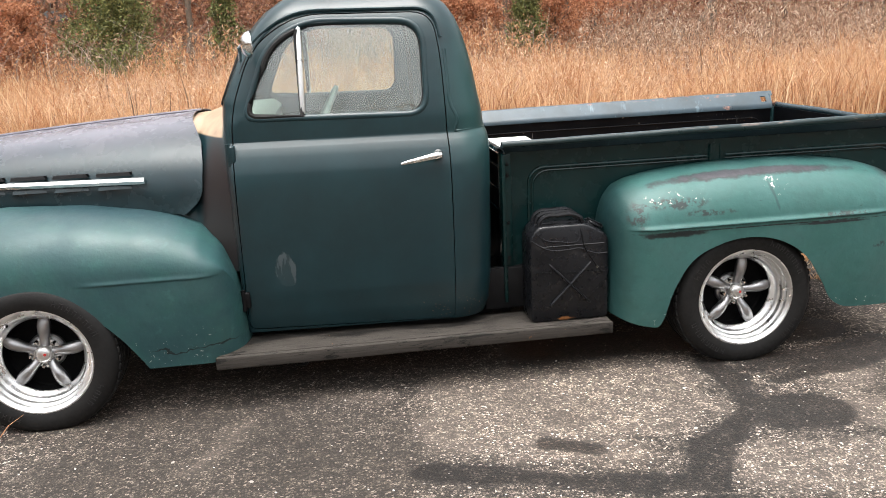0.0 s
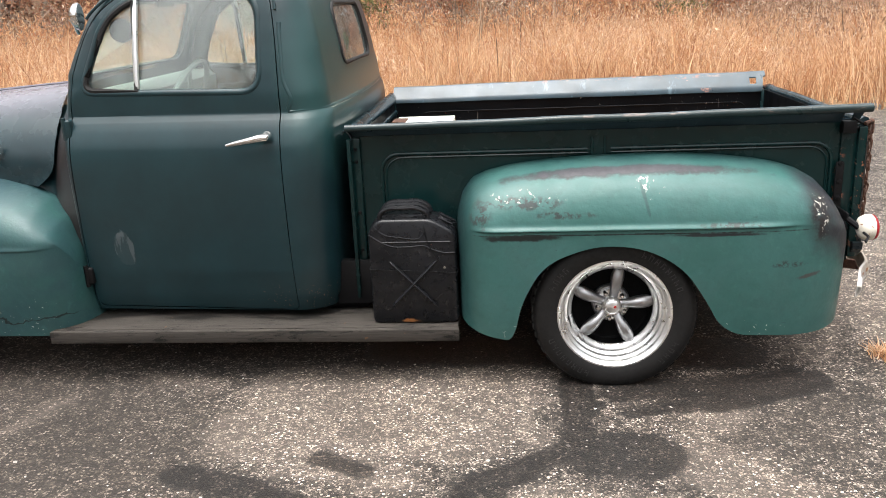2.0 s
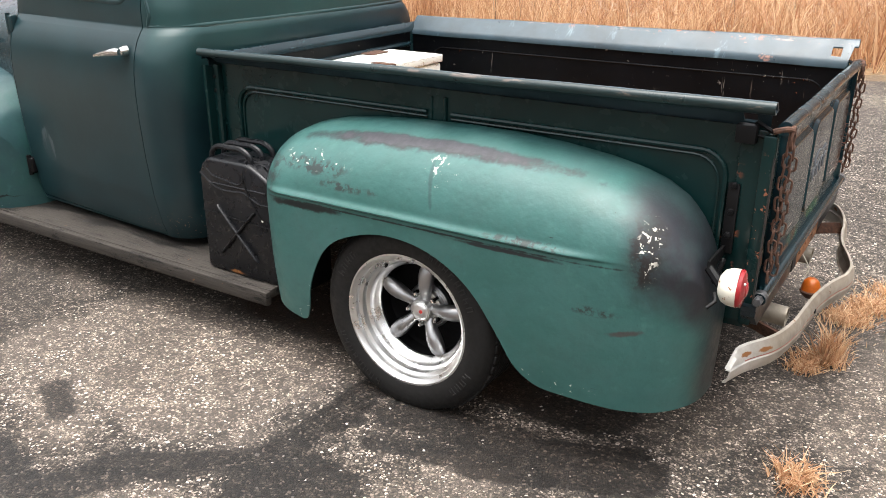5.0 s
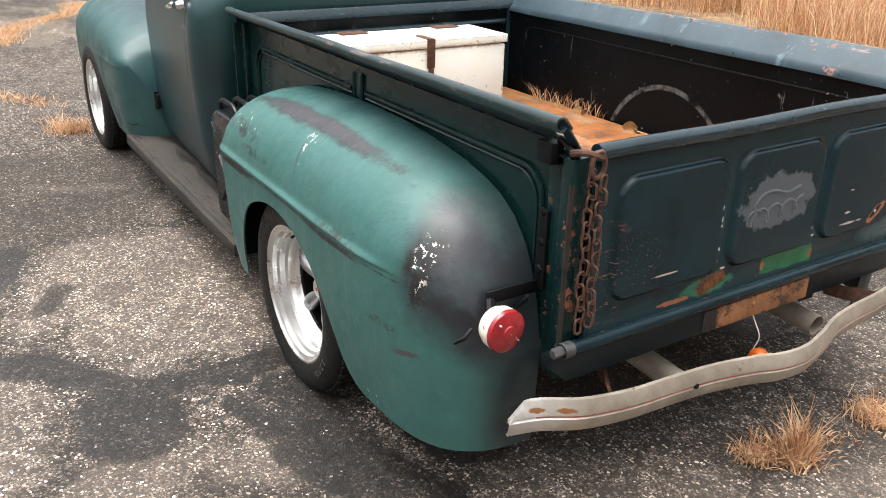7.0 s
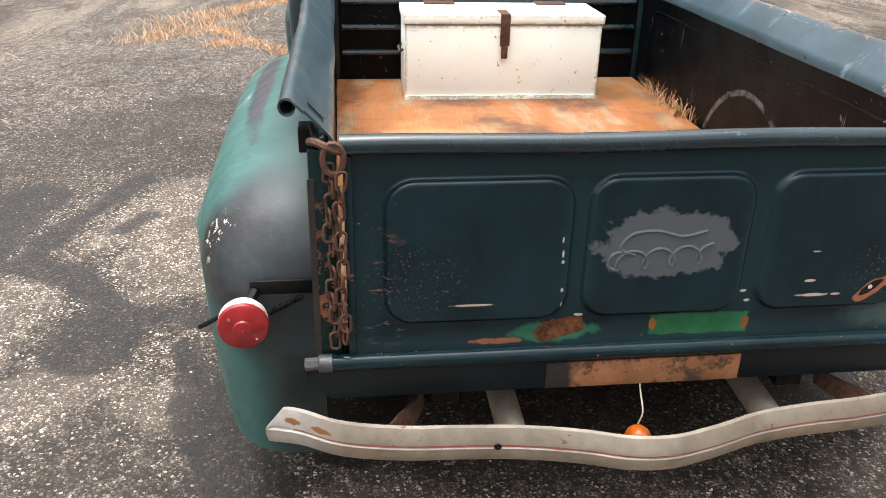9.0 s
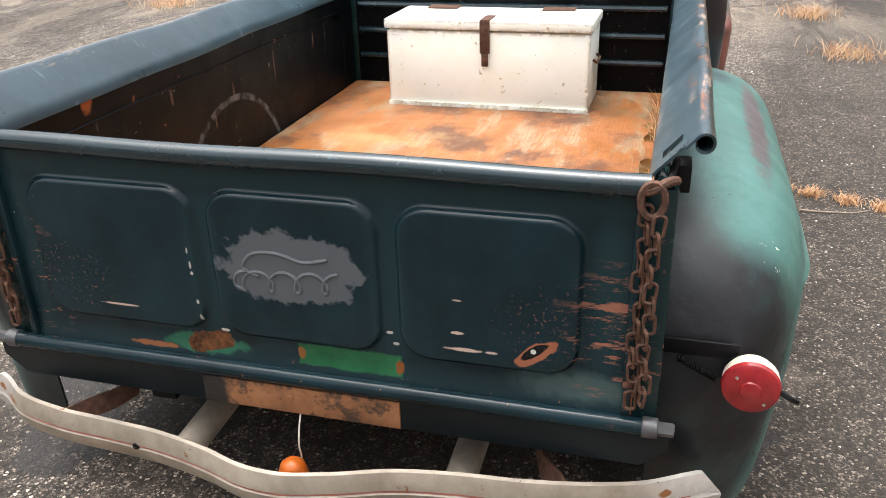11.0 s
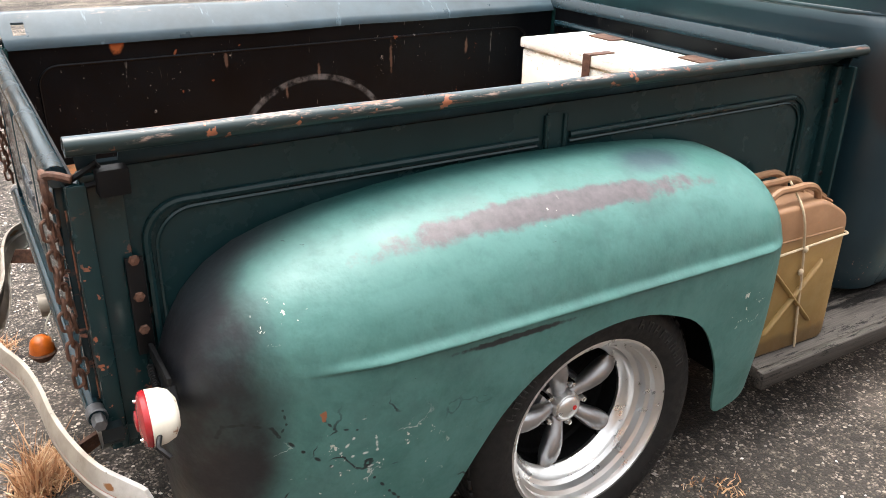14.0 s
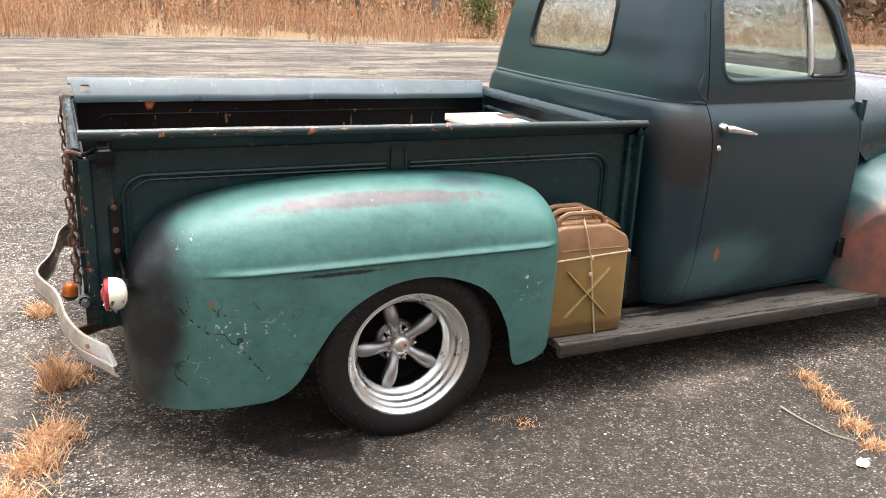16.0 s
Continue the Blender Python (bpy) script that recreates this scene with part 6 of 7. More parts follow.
def jerry_can(name, label, body, m, rope):
    """A pressed-steel fuel can, 345 x 165 x 470 mm, its long side facing -y, spout towards +x."""
    can = thing(name, label, "jerry can", "fuel cans on the running boards", m)
    w, d, h = 0.1725, 0.083, 0.455
    # side outline with the sloped shoulder under the spout
    out = rounded([(-w, 0.0), (w, 0.0), (w, 0.375), (0.075, 0.43), (-0.135, 0.43), (-w, 0.385)], [0.025, 0.025, 0.03, 0.03, 0.04, 0.05], 5)
    bm = bmesh.new()
    c = (0, 0.21)
    rows = []
    for y, k in ((-d, 0.955), (-d + 0.004, 0.985), (-d + 0.012, 1.0), (-0.010, 1.0), (-0.005, 1.012), (0.005, 1.012), (0.010, 1.0), (d - 0.012, 1.0), (d - 0.004, 0.985), (d, 0.955)):
        rows.append([(c[0] + (p[0] - c[0]) * k, y, max(0.0, c[1] + (p[1] - c[1]) * k)) for p in out])
    loft(bm, rows, True, True)
    part("tank", bm, body, can, angle=50)
    for y in (-d, d):
        for sx in (-1, 1):
            bm = bmesh.new()
            tube(bm, [(sx * t * 0.092, y, 0.168 + t * 0.094) for t in (-1, -0.96, -0.88, -0.4, 0, 0.4, 0.88, 0.96, 1)], [0.005, 0.010, 0.0125, 0.013, 0.013, 0.013, 0.0125, 0.010, 0.005], 14, False, 0.45)
            part("cross_rib", bm, body, can)
        bm = bmesh.new()
        tube(bm, [(x, y + math.copysign(0.004, -y) * -0.2, 0.34) for x in np.linspace(-0.12, 0.15, 6)], 0.003, 5)
        part("seam", bm, body, can)
    for y in (-0.055, 0.0, 0.055):
        bm = bmesh.new()
        tube(bm, smooth_line([(-0.128, y, 0.415), (-0.122, y, 0.450), (-0.10, y, 0.466), (-0.04, y, 0.470), (0.03, y, 0.467), (0.056, y, 0.452), (0.066, y, 0.420)], 18), 0.0100, 8)
        part("handle", bm, body, can)
    bm = bmesh.new()
    lean = Matrix.Translation((0.122, 0, 0.400)) @ Euler((0, radians(29), 0)).to_matrix().to_4x4()
    lathe(bm, [(0.030, -0.005), (0.030, 0.012), (0.027, 0.018), (0.001, 0.019)], lean, 20)
    block(bm, (-0.034, -0.010, 0.018), (0.040, 0.010, 0.026), 0.003, 2, lean)
    tube(bm, [lean @ Vector(p) for p in ((-0.03, -0.034, 0.012), (0.03, -0.034, 0.014), (0.048, 0, 0.016), (0.03, 0.034, 0.014), (-0.03, 0.034, 0.012))], 0.004, 6)
    part("spout_cap", bm, body, can)
    if rope:
        bm = bmesh.new()
        z = 0.315
        ring = rounded([(-w - 0.008, -d - 0.008), (w + 0.008, -d - 0.008), (w + 0.008, d + 0.008), (-w - 0.008, d + 0.008)], 0.02, 4)
        tube(bm, [(x, y, z + 0.012 * math.sin(x * 14) - 0.01 * (y < 0) * abs(x)) for x, y in ring], 0.0034, 6, True)
        tube(bm, smooth_line([(-0.01, -0.02, 0.475), (-0.03, -d - 0.004, 0.425), (0.0, -d - 0.009, 0.31), (0.01, -d - 0.010, 0.25), (0.03, -d - 0.008, 0.12), (0.05, -d - 0.006, 0.005)], 26), 0.0034, 6)
        for zz in (0.310, 0.245):
            bmesh.ops.create_icosphere(bm, subdivisions=2, radius=0.0085, matrix=Matrix.Translation((0.003, -d - 0.012, zz)) @ Matrix.Diagonal((1, 0.8, 1.2, 1)))
        part("rope", bm, rope_mat, can, "knotted white cotton rope")
    else:
        bm = bmesh.new()
        lathe(bm, [(0.001, 0.006), (0.004, 0.004), (0.005, 0)], Matrix.Translation((0.123, -d, 0.235)) @ Euler((radians(90), 0, 0)).to_matrix().to_4x4(), 8)
        part("rivet", bm, white_wood, can)
        bm = bmesh.new()
        ring = rounded([(-w - 0.003, -d - 0.003), (w + 0.003, -d - 0.003), (w + 0.003, d + 0.003), (-w - 0.003, d + 0.003)], 0.012, 4)
        tube(bm, [(x, y, 0.222 - 0.03 * x + 0.004 * math.sin(x * 25)) for x, y in ring], 0.0018, 5, True)
        tube(bm, smooth_line([(0.045, -0.055, 0.445), (0.05, -d - 0.004, 0.40), (0.065, -d - 0.004, 0.33), (0.10, -d - 0.004, 0.27), (0.124, -d - 0.005, 0.235), (0.145, -d - 0.004, 0.205)], 20), 0.0020, 5)
        part("wire", bm, black_metal, can, "thin black wire tied round the can")
        bm = bmesh.new()
        tube(bm, smooth_line([(-w + 0.004, -d - 0.001, 0.372), (-0.13, -d - 0.001, 0.345), (-0.09, -d - 0.001, 0.326), (0.0, -d - 0.001, 0.322), (0.045, -d - 0.001, 0.325), (0.075, -d - 0.001, 0.312), (0.12, -d - 0.001, 0.296), (w - 0.006, -d - 0.001, 0.296)], 30), 0.0035, 6)
        tube(bm, smooth_line([(-0.15, -d + 0.002, 0.405), (-0.11, -d - 0.001, 0.372), (-0.05, -d - 0.001, 0.360), (0.04, -d - 0.001, 0.362), (0.055, -d + 0.002, 0.392)], 22), 0.0030, 6)
        part("shoulder_seam", bm, body, can)
    return can


jerry_can("jerry_can", "scuffed black steel jerry can on the running board", can_black, pose(-0.775, -0.748, 0.240, 0, 0, 0), False)
jerry_can("jerry_can", "faded ochre steel jerry can tied with rope", can_ochre, pose(-0.734, 0.752, 0.240, 0, 0, 178), True)

# amber marker lamp hanging on its wire behind the sill
lamp = thing("hanging_marker_lamp", "orange plastic marker lamp dangling on a thin wire", "lamp", m=pose(1.015, -0.012, 0.302) @ Matrix.Scale(0.86, 4))
bm = bmesh.new()
lathe(bm, [(0.001, 0.062), (0.015, 0.060), (0.028, 0.048), (0.034, 0.028), (0.035, 0.012), (0.001, 0.012)], None, 24)
part("lens", bm, amber, lamp, "cloudy orange lens")
bm = bmesh.new()
lathe(bm, [(0.001, -0.02), (0.02, -0.018), (0.036, 0.0), (0.040, 0.008), (0.036, 0.013), (0.001, 0.013)], None, 24)
part("base", bm, rust, lamp)
bm = bmesh.new()
tube(bm, smooth_line([(0.0, 0.0, 0.01), (-0.03, 0.008, 0.04), (-0.02, 0.012, 0.09), (-0.045, 0.008, 0.14), (-0.06, 0.008, 0.165)], 16), 0.0022, 5)
part("wire", bm, cream_metal, lamp)

# ---- ground: one sheet, worn asphalt that gives way to a field ----
asphalt = Mat("worn_asphalt", 0.85)
b = asphalt
STONE = 108.0


def stones(scale, stops):
    sep = b.t.nodes.new("ShaderNodeSeparateColor")
    b.t.links.new(b.voronoi(scale, "F1", "Color"), sep.inputs[0])
    return b.ramp(sep.outputs[0], *stops)


grit = stones(STONE, ((0.0, (0.016, 0.014, 0.012)), (0.35, (0.052, 0.044, 0.037)), (0.62, (0.120, 0.102, 0.086)), (0.86, (0.22, 0.19, 0.165)), (0.96, (0.56, 0.51, 0.455))))
fine = stones(190, ((0.0, (0.016, 0.014, 0.012)), (0.45, (0.060, 0.052, 0.045)), (0.8, (0.17, 0.148, 0.128)), (0.96, (0.50, 0.45, 0.40))))
gap = b.rng(b.voronoi(STONE, "DISTANCE_TO_EDGE"), 0.04, 0.16)
c = b.mix(gap, (0.020, 0.018, 0.016), grit)
c = b.mix(b.rng(b.noise(16, 4, 0.6), 0.50, 0.62), c, fine)
# dry, bleached and dirty patches at two scales
c = b.mix(b.rng(b.noise(0.8, 6, 0.65), 0.40, 0.68, 0, 1), c, (1.35, 1.33, 1.30), "MULTIPLY")
c = b.mix(b.rng(b.noise(2.6, 6, 0.7), 0.46, 0.66, 0, 1), c, (0.62, 0.60, 0.58), "MULTIPLY")


def field(name):
    n = b.t.nodes.new("ShaderNodeAttribute")
    n.attribute_name = name
    return n.outputs["Fac"]


def inside(name, soft, rag):
    """1 inside the strokes of a field, 0 outside, with a ragged border."""
    k = b.t.nodes.new("ShaderNodeMath")
    k.operation = "MULTIPLY_ADD"
    b.put(k.inputs[0], ragged)
    k.inputs[1].default_value = 2 * rag
    b.put(k.inputs[2], b.calc_raw(field(name), -rag))
    return b.rng(k.outputs[0], soft, -soft)


ragged = b.noise(7, 7, 0.68)
# moist patches, with the shade beneath the truck painted into the same field
damp_shade = inside("damp_shade", 0.20, 0.28)
c = b.mix(b.calc("MULTIPLY", damp_shade, 0.35), c, (0.062, 0.054, 0.047))
c = b.mix(damp_shade, c, (0.62, 0.60, 0.58), "MULTIPLY")
dry = inside("dry", 0.06, 0.10)
c = b.mix(dry, c, b.mix(0.15, b.mix(1.0, c, (1.36, 1.32, 1.27), "MULTIPLY"), (0.30, 0.27, 0.245)))
# oil and water stains, and shade painted along the truck's underside
wet_shade = inside("wet_shade", 0.014, 0.065)
c = b.mix(wet_shade, c, b.mix(b.specks(95, 0.020), (0.21, 0.195, 0.185), (0.85, 0.80, 0.76)), "MULTIPLY")
# further off: bleached, cracked and weedy
far = b.rng(b.vec("LENGTH", b.co, (0, 0, 0)), 4.0, 8.0)
bleach = b.rng(b.noise(0.7, 9, 0.76, 0.8, None, (0.45, 1.25, 1)), 0.45, 0.56)
c = b.mix(b.calc("MULTIPLY", far, b.calc("MULTIPLY", bleach, 0.8)), c, b.mix(0.5, b.mix(1.0, c, (1.6, 1.5, 1.38), "MULTIPLY"), (0.34, 0.30, 0.25)))
bend = b.t.nodes.new("ShaderNodeTexNoise")
b.t.links.new(b.co, bend.inputs["Vector"])
bend.inputs["Scale"].default_value, bend.inputs["Detail"].default_value = 0.8, 6
straight, b.co = b.co, b.vec("ADD", b.co, b.vec("MULTIPLY", bend.outputs["Color"], (2.2, 2.2, 0)))
crk = b.rng(b.voronoi(0.30, "DISTANCE_TO_EDGE"), 0.012, 0.004)
b.co = straight
crk = b.calc("MULTIPLY", crk, b.rng(b.noise(0.6, 3), 0.45, 0.55))
c = b.mix(b.calc("MULTIPLY", far, crk), c, (0.06, 0.048, 0.036))
litter = b.calc("MULTIPLY", b.rng(b.noise(5, 6, 0.75, 0, None, (0.6, 1.6, 1)), 0.62, 0.70), b.rng(b.noise(0.3, 4), 0.5, 0.62))
c = b.mix(b.calc("MULTIPLY", far, b.rng(b.noise(0.9, 9, 0.78, 0.4, b.vec("ADD", b.co, (4, 1, 0)), (0.3, 1.3, 1)), 0.47, 0.56, 0, 0.8)), c, (0.44, 0.42, 0.40), "MULTIPLY")
c = b.mix(b.calc("MULTIPLY", far, litter), c, (0.22, 0.12, 0.055))
sepxyz = b.t.nodes.new("ShaderNodeSeparateXYZ")
b.t.links.new(b.co, sepxyz.inputs[0])
rag = b.calc_raw(sepxyz.outputs[1], b.rng(b.noise(0.5, 4), 0.2, 0.8, -1.2, 1.2))
meadow = b.calc("MAXIMUM", b.rng(rag, 6.4, 7.1), b.rng(rag, -20.5, -21.5))
soil = b.ramp(b.noise(6, 6, 0.7), (0.3, (0.10, 0.065, 0.035)), (0.7, (0.34, 0.22, 0.11)))
c = b.mix(meadow, c, soil)
asphalt.set(Base_Color=b.mix(1.0, c, (1.06, 1.01, 0.965), "MULTIPLY"), Roughness=b.rng(wet_shade, 0, 1, 0.9, 0.6))
grain = b.calc("ADD", b.calc("MULTIPLY", gap, 0.6), b.calc("MULTIPLY", b.noise(90, 5), 0.4))
asphalt.bump(grain, 0.95, 0.007)


# strokes on the lot: two ends and a half width, in metres
# dark strokes beneath the truck paint its shade; the others are stains
WET_SHADE = (
    (-0.15, -0.91, -0.13, -1.05, 0.075), (-0.13, -1.05, -0.18, -1.34, 0.065), (-0.08, -1.42, 0.03, -1.42, 0.150), (-0.20, -1.40, -0.48, -1.60, 0.065), (-0.48, -1.60, -0.58, -1.80, 0.085),
    (-0.60, -1.82, -0.95, -1.76, 0.065), (-0.95, -1.76, -1.25, -1.64, 0.05), (-1.25, -1.64, -1.50, -1.56, 0.07), (-1.30, -1.98, -0.60, -2.05, 0.14), (-1.04, -1.45, -0.89, -1.53, 0.045),
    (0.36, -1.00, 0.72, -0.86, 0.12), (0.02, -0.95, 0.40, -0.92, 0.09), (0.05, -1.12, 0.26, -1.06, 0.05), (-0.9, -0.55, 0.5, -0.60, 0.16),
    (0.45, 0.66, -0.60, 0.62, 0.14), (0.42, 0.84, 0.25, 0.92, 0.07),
)
DAMP_SHADE = (
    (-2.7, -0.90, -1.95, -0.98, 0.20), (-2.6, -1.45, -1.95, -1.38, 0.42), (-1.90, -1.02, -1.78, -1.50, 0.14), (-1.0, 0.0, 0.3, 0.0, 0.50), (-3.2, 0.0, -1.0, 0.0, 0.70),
    (-6.5, 2.6, -0.1, 1.75, 1.0), (-5.0, 4.2, -1.0, 3.6, 0.7), (1.04, 0.02, 1.15, 0.35, 0.09), (-2.4, -1.95, -1.5, -2.1, 0.28), (0.62, -1.15, 0.90, -1.05, 0.08), (0.40, -1.26, 0.62, -1.32, 0.12), (-1.62, -1.35, -1.75, -1.75, 0.22),
)
DRY = (
    (-1.28, -0.92, -0.45, -0.95, 0.20), (-1.28, -1.25, -0.58, -1.22, 0.24), (-1.10, -1.48, -0.80, -1.58, 0.10), (0.32, -1.20, 0.40, -1.12, 0.07), (0.26, -1.54, 0.36, -1.48, 0.08),
    (0.80, -0.60, 1.02, -0.22, 0.12), (1.25, -0.35, 1.35, 0.35, 0.14), (-2.34, -1.35, -2.17, -1.03, 0.025), (-1.92, -0.80, -1.62, -0.90, 0.035), (-1.48, 0.80, -1.18, 0.90, 0.14), (0.86, 0.72, 0.74, 0.98, 0.14),
    (1.35, -1.25, 1.55, -0.50, 0.22), (1.45, 0.80, 1.65, 1.50, 0.30), (-0.9, -2.7, 0.6, -2.4, 0.30), (-0.10, 1.02, -0.05, 1.06, 0.05), (0.26, -1.50, 0.50, -1.76, 0.14), (0.22, -1.36, 0.30, -1.12, 0.04), (-0.35, -1.80, 0.20, -1.90, 0.14), (-0.30, -1.66, 0.10, -1.74, 0.06), (-0.40, -1.20, -0.32, -1.32, 0.06),
)


def axis_steps(lo, hi, step):
    """Even steps near the truck that widen towards the horizon."""
    out = 0.3 * 1.32 ** np.arange(28)
    out = out[np.cumsum(out) < 590]
    return np.concatenate([lo - np.cumsum(out)[::-1], np.arange(lo, hi, step), hi + np.cumsum(out)])


gx, gy = axis_steps(-4.2, 2.2, 0.022), axis_steps(-2.8, 2.8, 0.022)
px, py = np.meshgrid(gx, gy)
px, py = px.ravel(), py.ravel()
w, h = len(gx), len(gy)
i = (np.arange(h - 1)[:, None] * w + np.arange(w - 1)[None, :]).ravel()
me = bpy.data.meshes.new("ground")
me.from_pydata(np.stack([px, py, 0 * px], 1).tolist(), [], np.stack([i, i + 1, i + w + 1, i + w], 1).tolist())
for name, strokes in (("wet_shade", WET_SHADE), ("damp_shade", DAMP_SHADE), ("dry", DRY)):
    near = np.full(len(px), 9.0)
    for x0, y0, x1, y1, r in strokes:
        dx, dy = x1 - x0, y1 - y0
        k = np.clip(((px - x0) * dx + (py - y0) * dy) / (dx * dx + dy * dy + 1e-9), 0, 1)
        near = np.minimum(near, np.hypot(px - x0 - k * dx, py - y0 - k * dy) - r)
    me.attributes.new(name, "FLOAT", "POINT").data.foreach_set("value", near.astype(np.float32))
me.materials.append(asphalt.m)
ground = new("ground", me)
tagged(ground, "worn stony asphalt lot with dark oil stains and painted shade under the truck, running into field", "ground", kind="structure")

# ---- plants ----
rnd = np.random.default_rng(7)


def leafy(name, stops, rough=0.8, glow=0.0):
    m = Mat(name, rough)
    m.set(Base_Color=m.ramp(m.island(), *stops))
    if glow:
        thin = m.t.nodes.new("ShaderNodeBsdfTranslucent")
        blend = m.t.nodes.new("ShaderNodeMixShader")
        blend.inputs[0].default_value = glow
        m.t.links.new(m.b.inputs["Base Color"].links[0].from_socket, thin.inputs["Color"])
        m.t.links.new(m.b.outputs[0], blend.inputs[1])
        m.t.links.new(thin.outputs[0], blend.inputs[2])
        m.t.links.new(blend.outputs[0], m.t.nodes["Material Output"].inputs["Surface"])
    return m


straw = leafy("dry_straw", ((0.0, (0.30, 0.145, 0.070)), (0.35, (0.52, 0.29, 0.155)), (0.7, (0.70, 0.45, 0.26)), (1.0, (0.84, 0.66, 0.44))), 0.8, 0.4)
straw_red = leafy("red_broomsedge", ((0.0, (0.24, 0.11, 0.06)), (0.4, (0.45, 0.22, 0.11)), (0.75, (0.58, 0.34, 0.18)), (1.0, (0.66, 0.50, 0.32))), 0.8, 0.4)
sedge = leafy("rusty_broomsedge", ((0.0, (0.15, 0.075, 0.045)), (0.4, (0.34, 0.165, 0.085)), (0.75, (0.47, 0.27, 0.15)), (1.0, (0.60, 0.44, 0.29))), 0.8, 0.4)
oak_leaf = leafy("russet_leaves", ((0.0, (0.11, 0.052, 0.035)), (0.5, (0.25, 0.112, 0.066)), (1.0, (0.40, 0.21, 0.12))), 0.8, 0.35)
grey_leaf = leafy("grey_brown_weeds", ((0.0, (0.13, 0.085, 0.055)), (0.6, (0.30, 0.20, 0.13)), (1.0, (0.52, 0.42, 0.31))), 0.8, 0.35)
pine_leaf = leafy("pine_needles", ((0.0, (0.045, 0.060, 0.015)), (0.6, (0.12, 0.14, 0.035)), (1.0, (0.24, 0.23, 0.08))))
bark = plain("grey_bark", (0.12, 0.09, 0.065), 0.9, 0, 0.35, 9, 0.6)


def blades(name, xy, height, width, material, label, lean=0.25, group=""):
    """Thin bent blades, each a strip of two faces, at the places xy."""
    n = len(xy)
    h = height * rnd.uniform(0.55, 1.15, n)
    a, w = rnd.uniform(0, 2 * np.pi, n), width * rnd.uniform(0.6, 1.4, n)
    la, ll = rnd.uniform(0, 2 * np.pi, n), lean * h * rnd.uniform(0.2, 1.6, n)
    side = np.stack([np.cos(a) * w, np.sin(a) * w, 0 * a], 1)
    base = np.stack([xy[:, 0], xy[:, 1], 0 * a], 1)
    mid = base + np.stack([np.cos(la) * ll * 0.35, np.sin(la) * ll * 0.35, h * 0.6], 1)
    tip = base + np.stack([np.cos(la) * ll, np.sin(la) * ll, h], 1)
    v = np.stack([base - side, base + side, mid + side * 0.8, mid - side * 0.8, tip], 1).reshape(-1, 3)
    i = np.arange(n)[:, None] * 5
    faces = (i + np.array([0, 1, 2, 3])).tolist() + (i + np.array([3, 2, 4])).tolist()
    me = bpy.data.meshes.new("blades")
    me.from_pydata(v.tolist(), [], faces)
    me.materials.append(material.m)
    return tagged(new(name, me), label, "grass", group, "stuff")


def edge(x):
    return 7.2 + 0.5 * np.sin(x * 0.8) + 0.3 * np.sin(x * 2.3 + 1)


def clumped(n, x0, x1, depth, power=1.6, clump=0.25, per=14):
    k = n // per
    cx = rnd.uniform(x0, x1, k)
    cy = edge(cx) + depth * rnd.uniform(0, 1, k) ** power + rnd.normal(0, 0.35, k)
    xy = np.repeat(np.stack([cx, cy], 1), per, 0) + rnd.normal(0, clump, (k * per, 2))
    return xy, np.repeat(rnd.uniform(0.55, 1.2, k) * (0.9 + 0.25 * np.sin(cx * 1.1 + 2 * np.sin(cy)) + 0.15 * np.sin(cx * 3.1)), per)


xy, tall = clumped(100000, -16, 14, 8, 1.2, 0.14)
blades("field_grass", xy, 0.80 * tall, 0.0045, straw, "tall dry straw-coloured grass at the asphalt's edge", 0.5)
xy, tall = clumped(40000, -18, 16, 9, 0.9, 0.16)
blades("red_field_grass", xy, 0.95 * tall, 0.0050, straw_red, "taller reddish stems among the straw-coloured grass", 0.45)
xy, tall = clumped(80000, -45, 40, 26, 1.0, 0.4)
blades("far_grass", xy, 0.88 * tall, 0.010, straw, "tall dry straw-coloured grass filling the field", 0.3)
xy, tall = clumped(9000, -45, 40, 30, 0.6, 0.4, 6)
blades("weed_stand", xy, 1.4 * tall, 0.012, grey_leaf, "grey-brown dead weeds standing in the grass", 0.12)
twigs = leafy("grey_twigs", ((0.0, (0.10, 0.075, 0.06)), (0.6, (0.22, 0.17, 0.14)), (1.0, (0.36, 0.30, 0.25))))
blades("twig_stand", np.stack([rnd.uniform(-40, 38, 3500), rnd.uniform(17, 30, 3500)], 1), 2.3, 0.009, twigs, "bare grey shoots of scrub before the woods", 0.9)


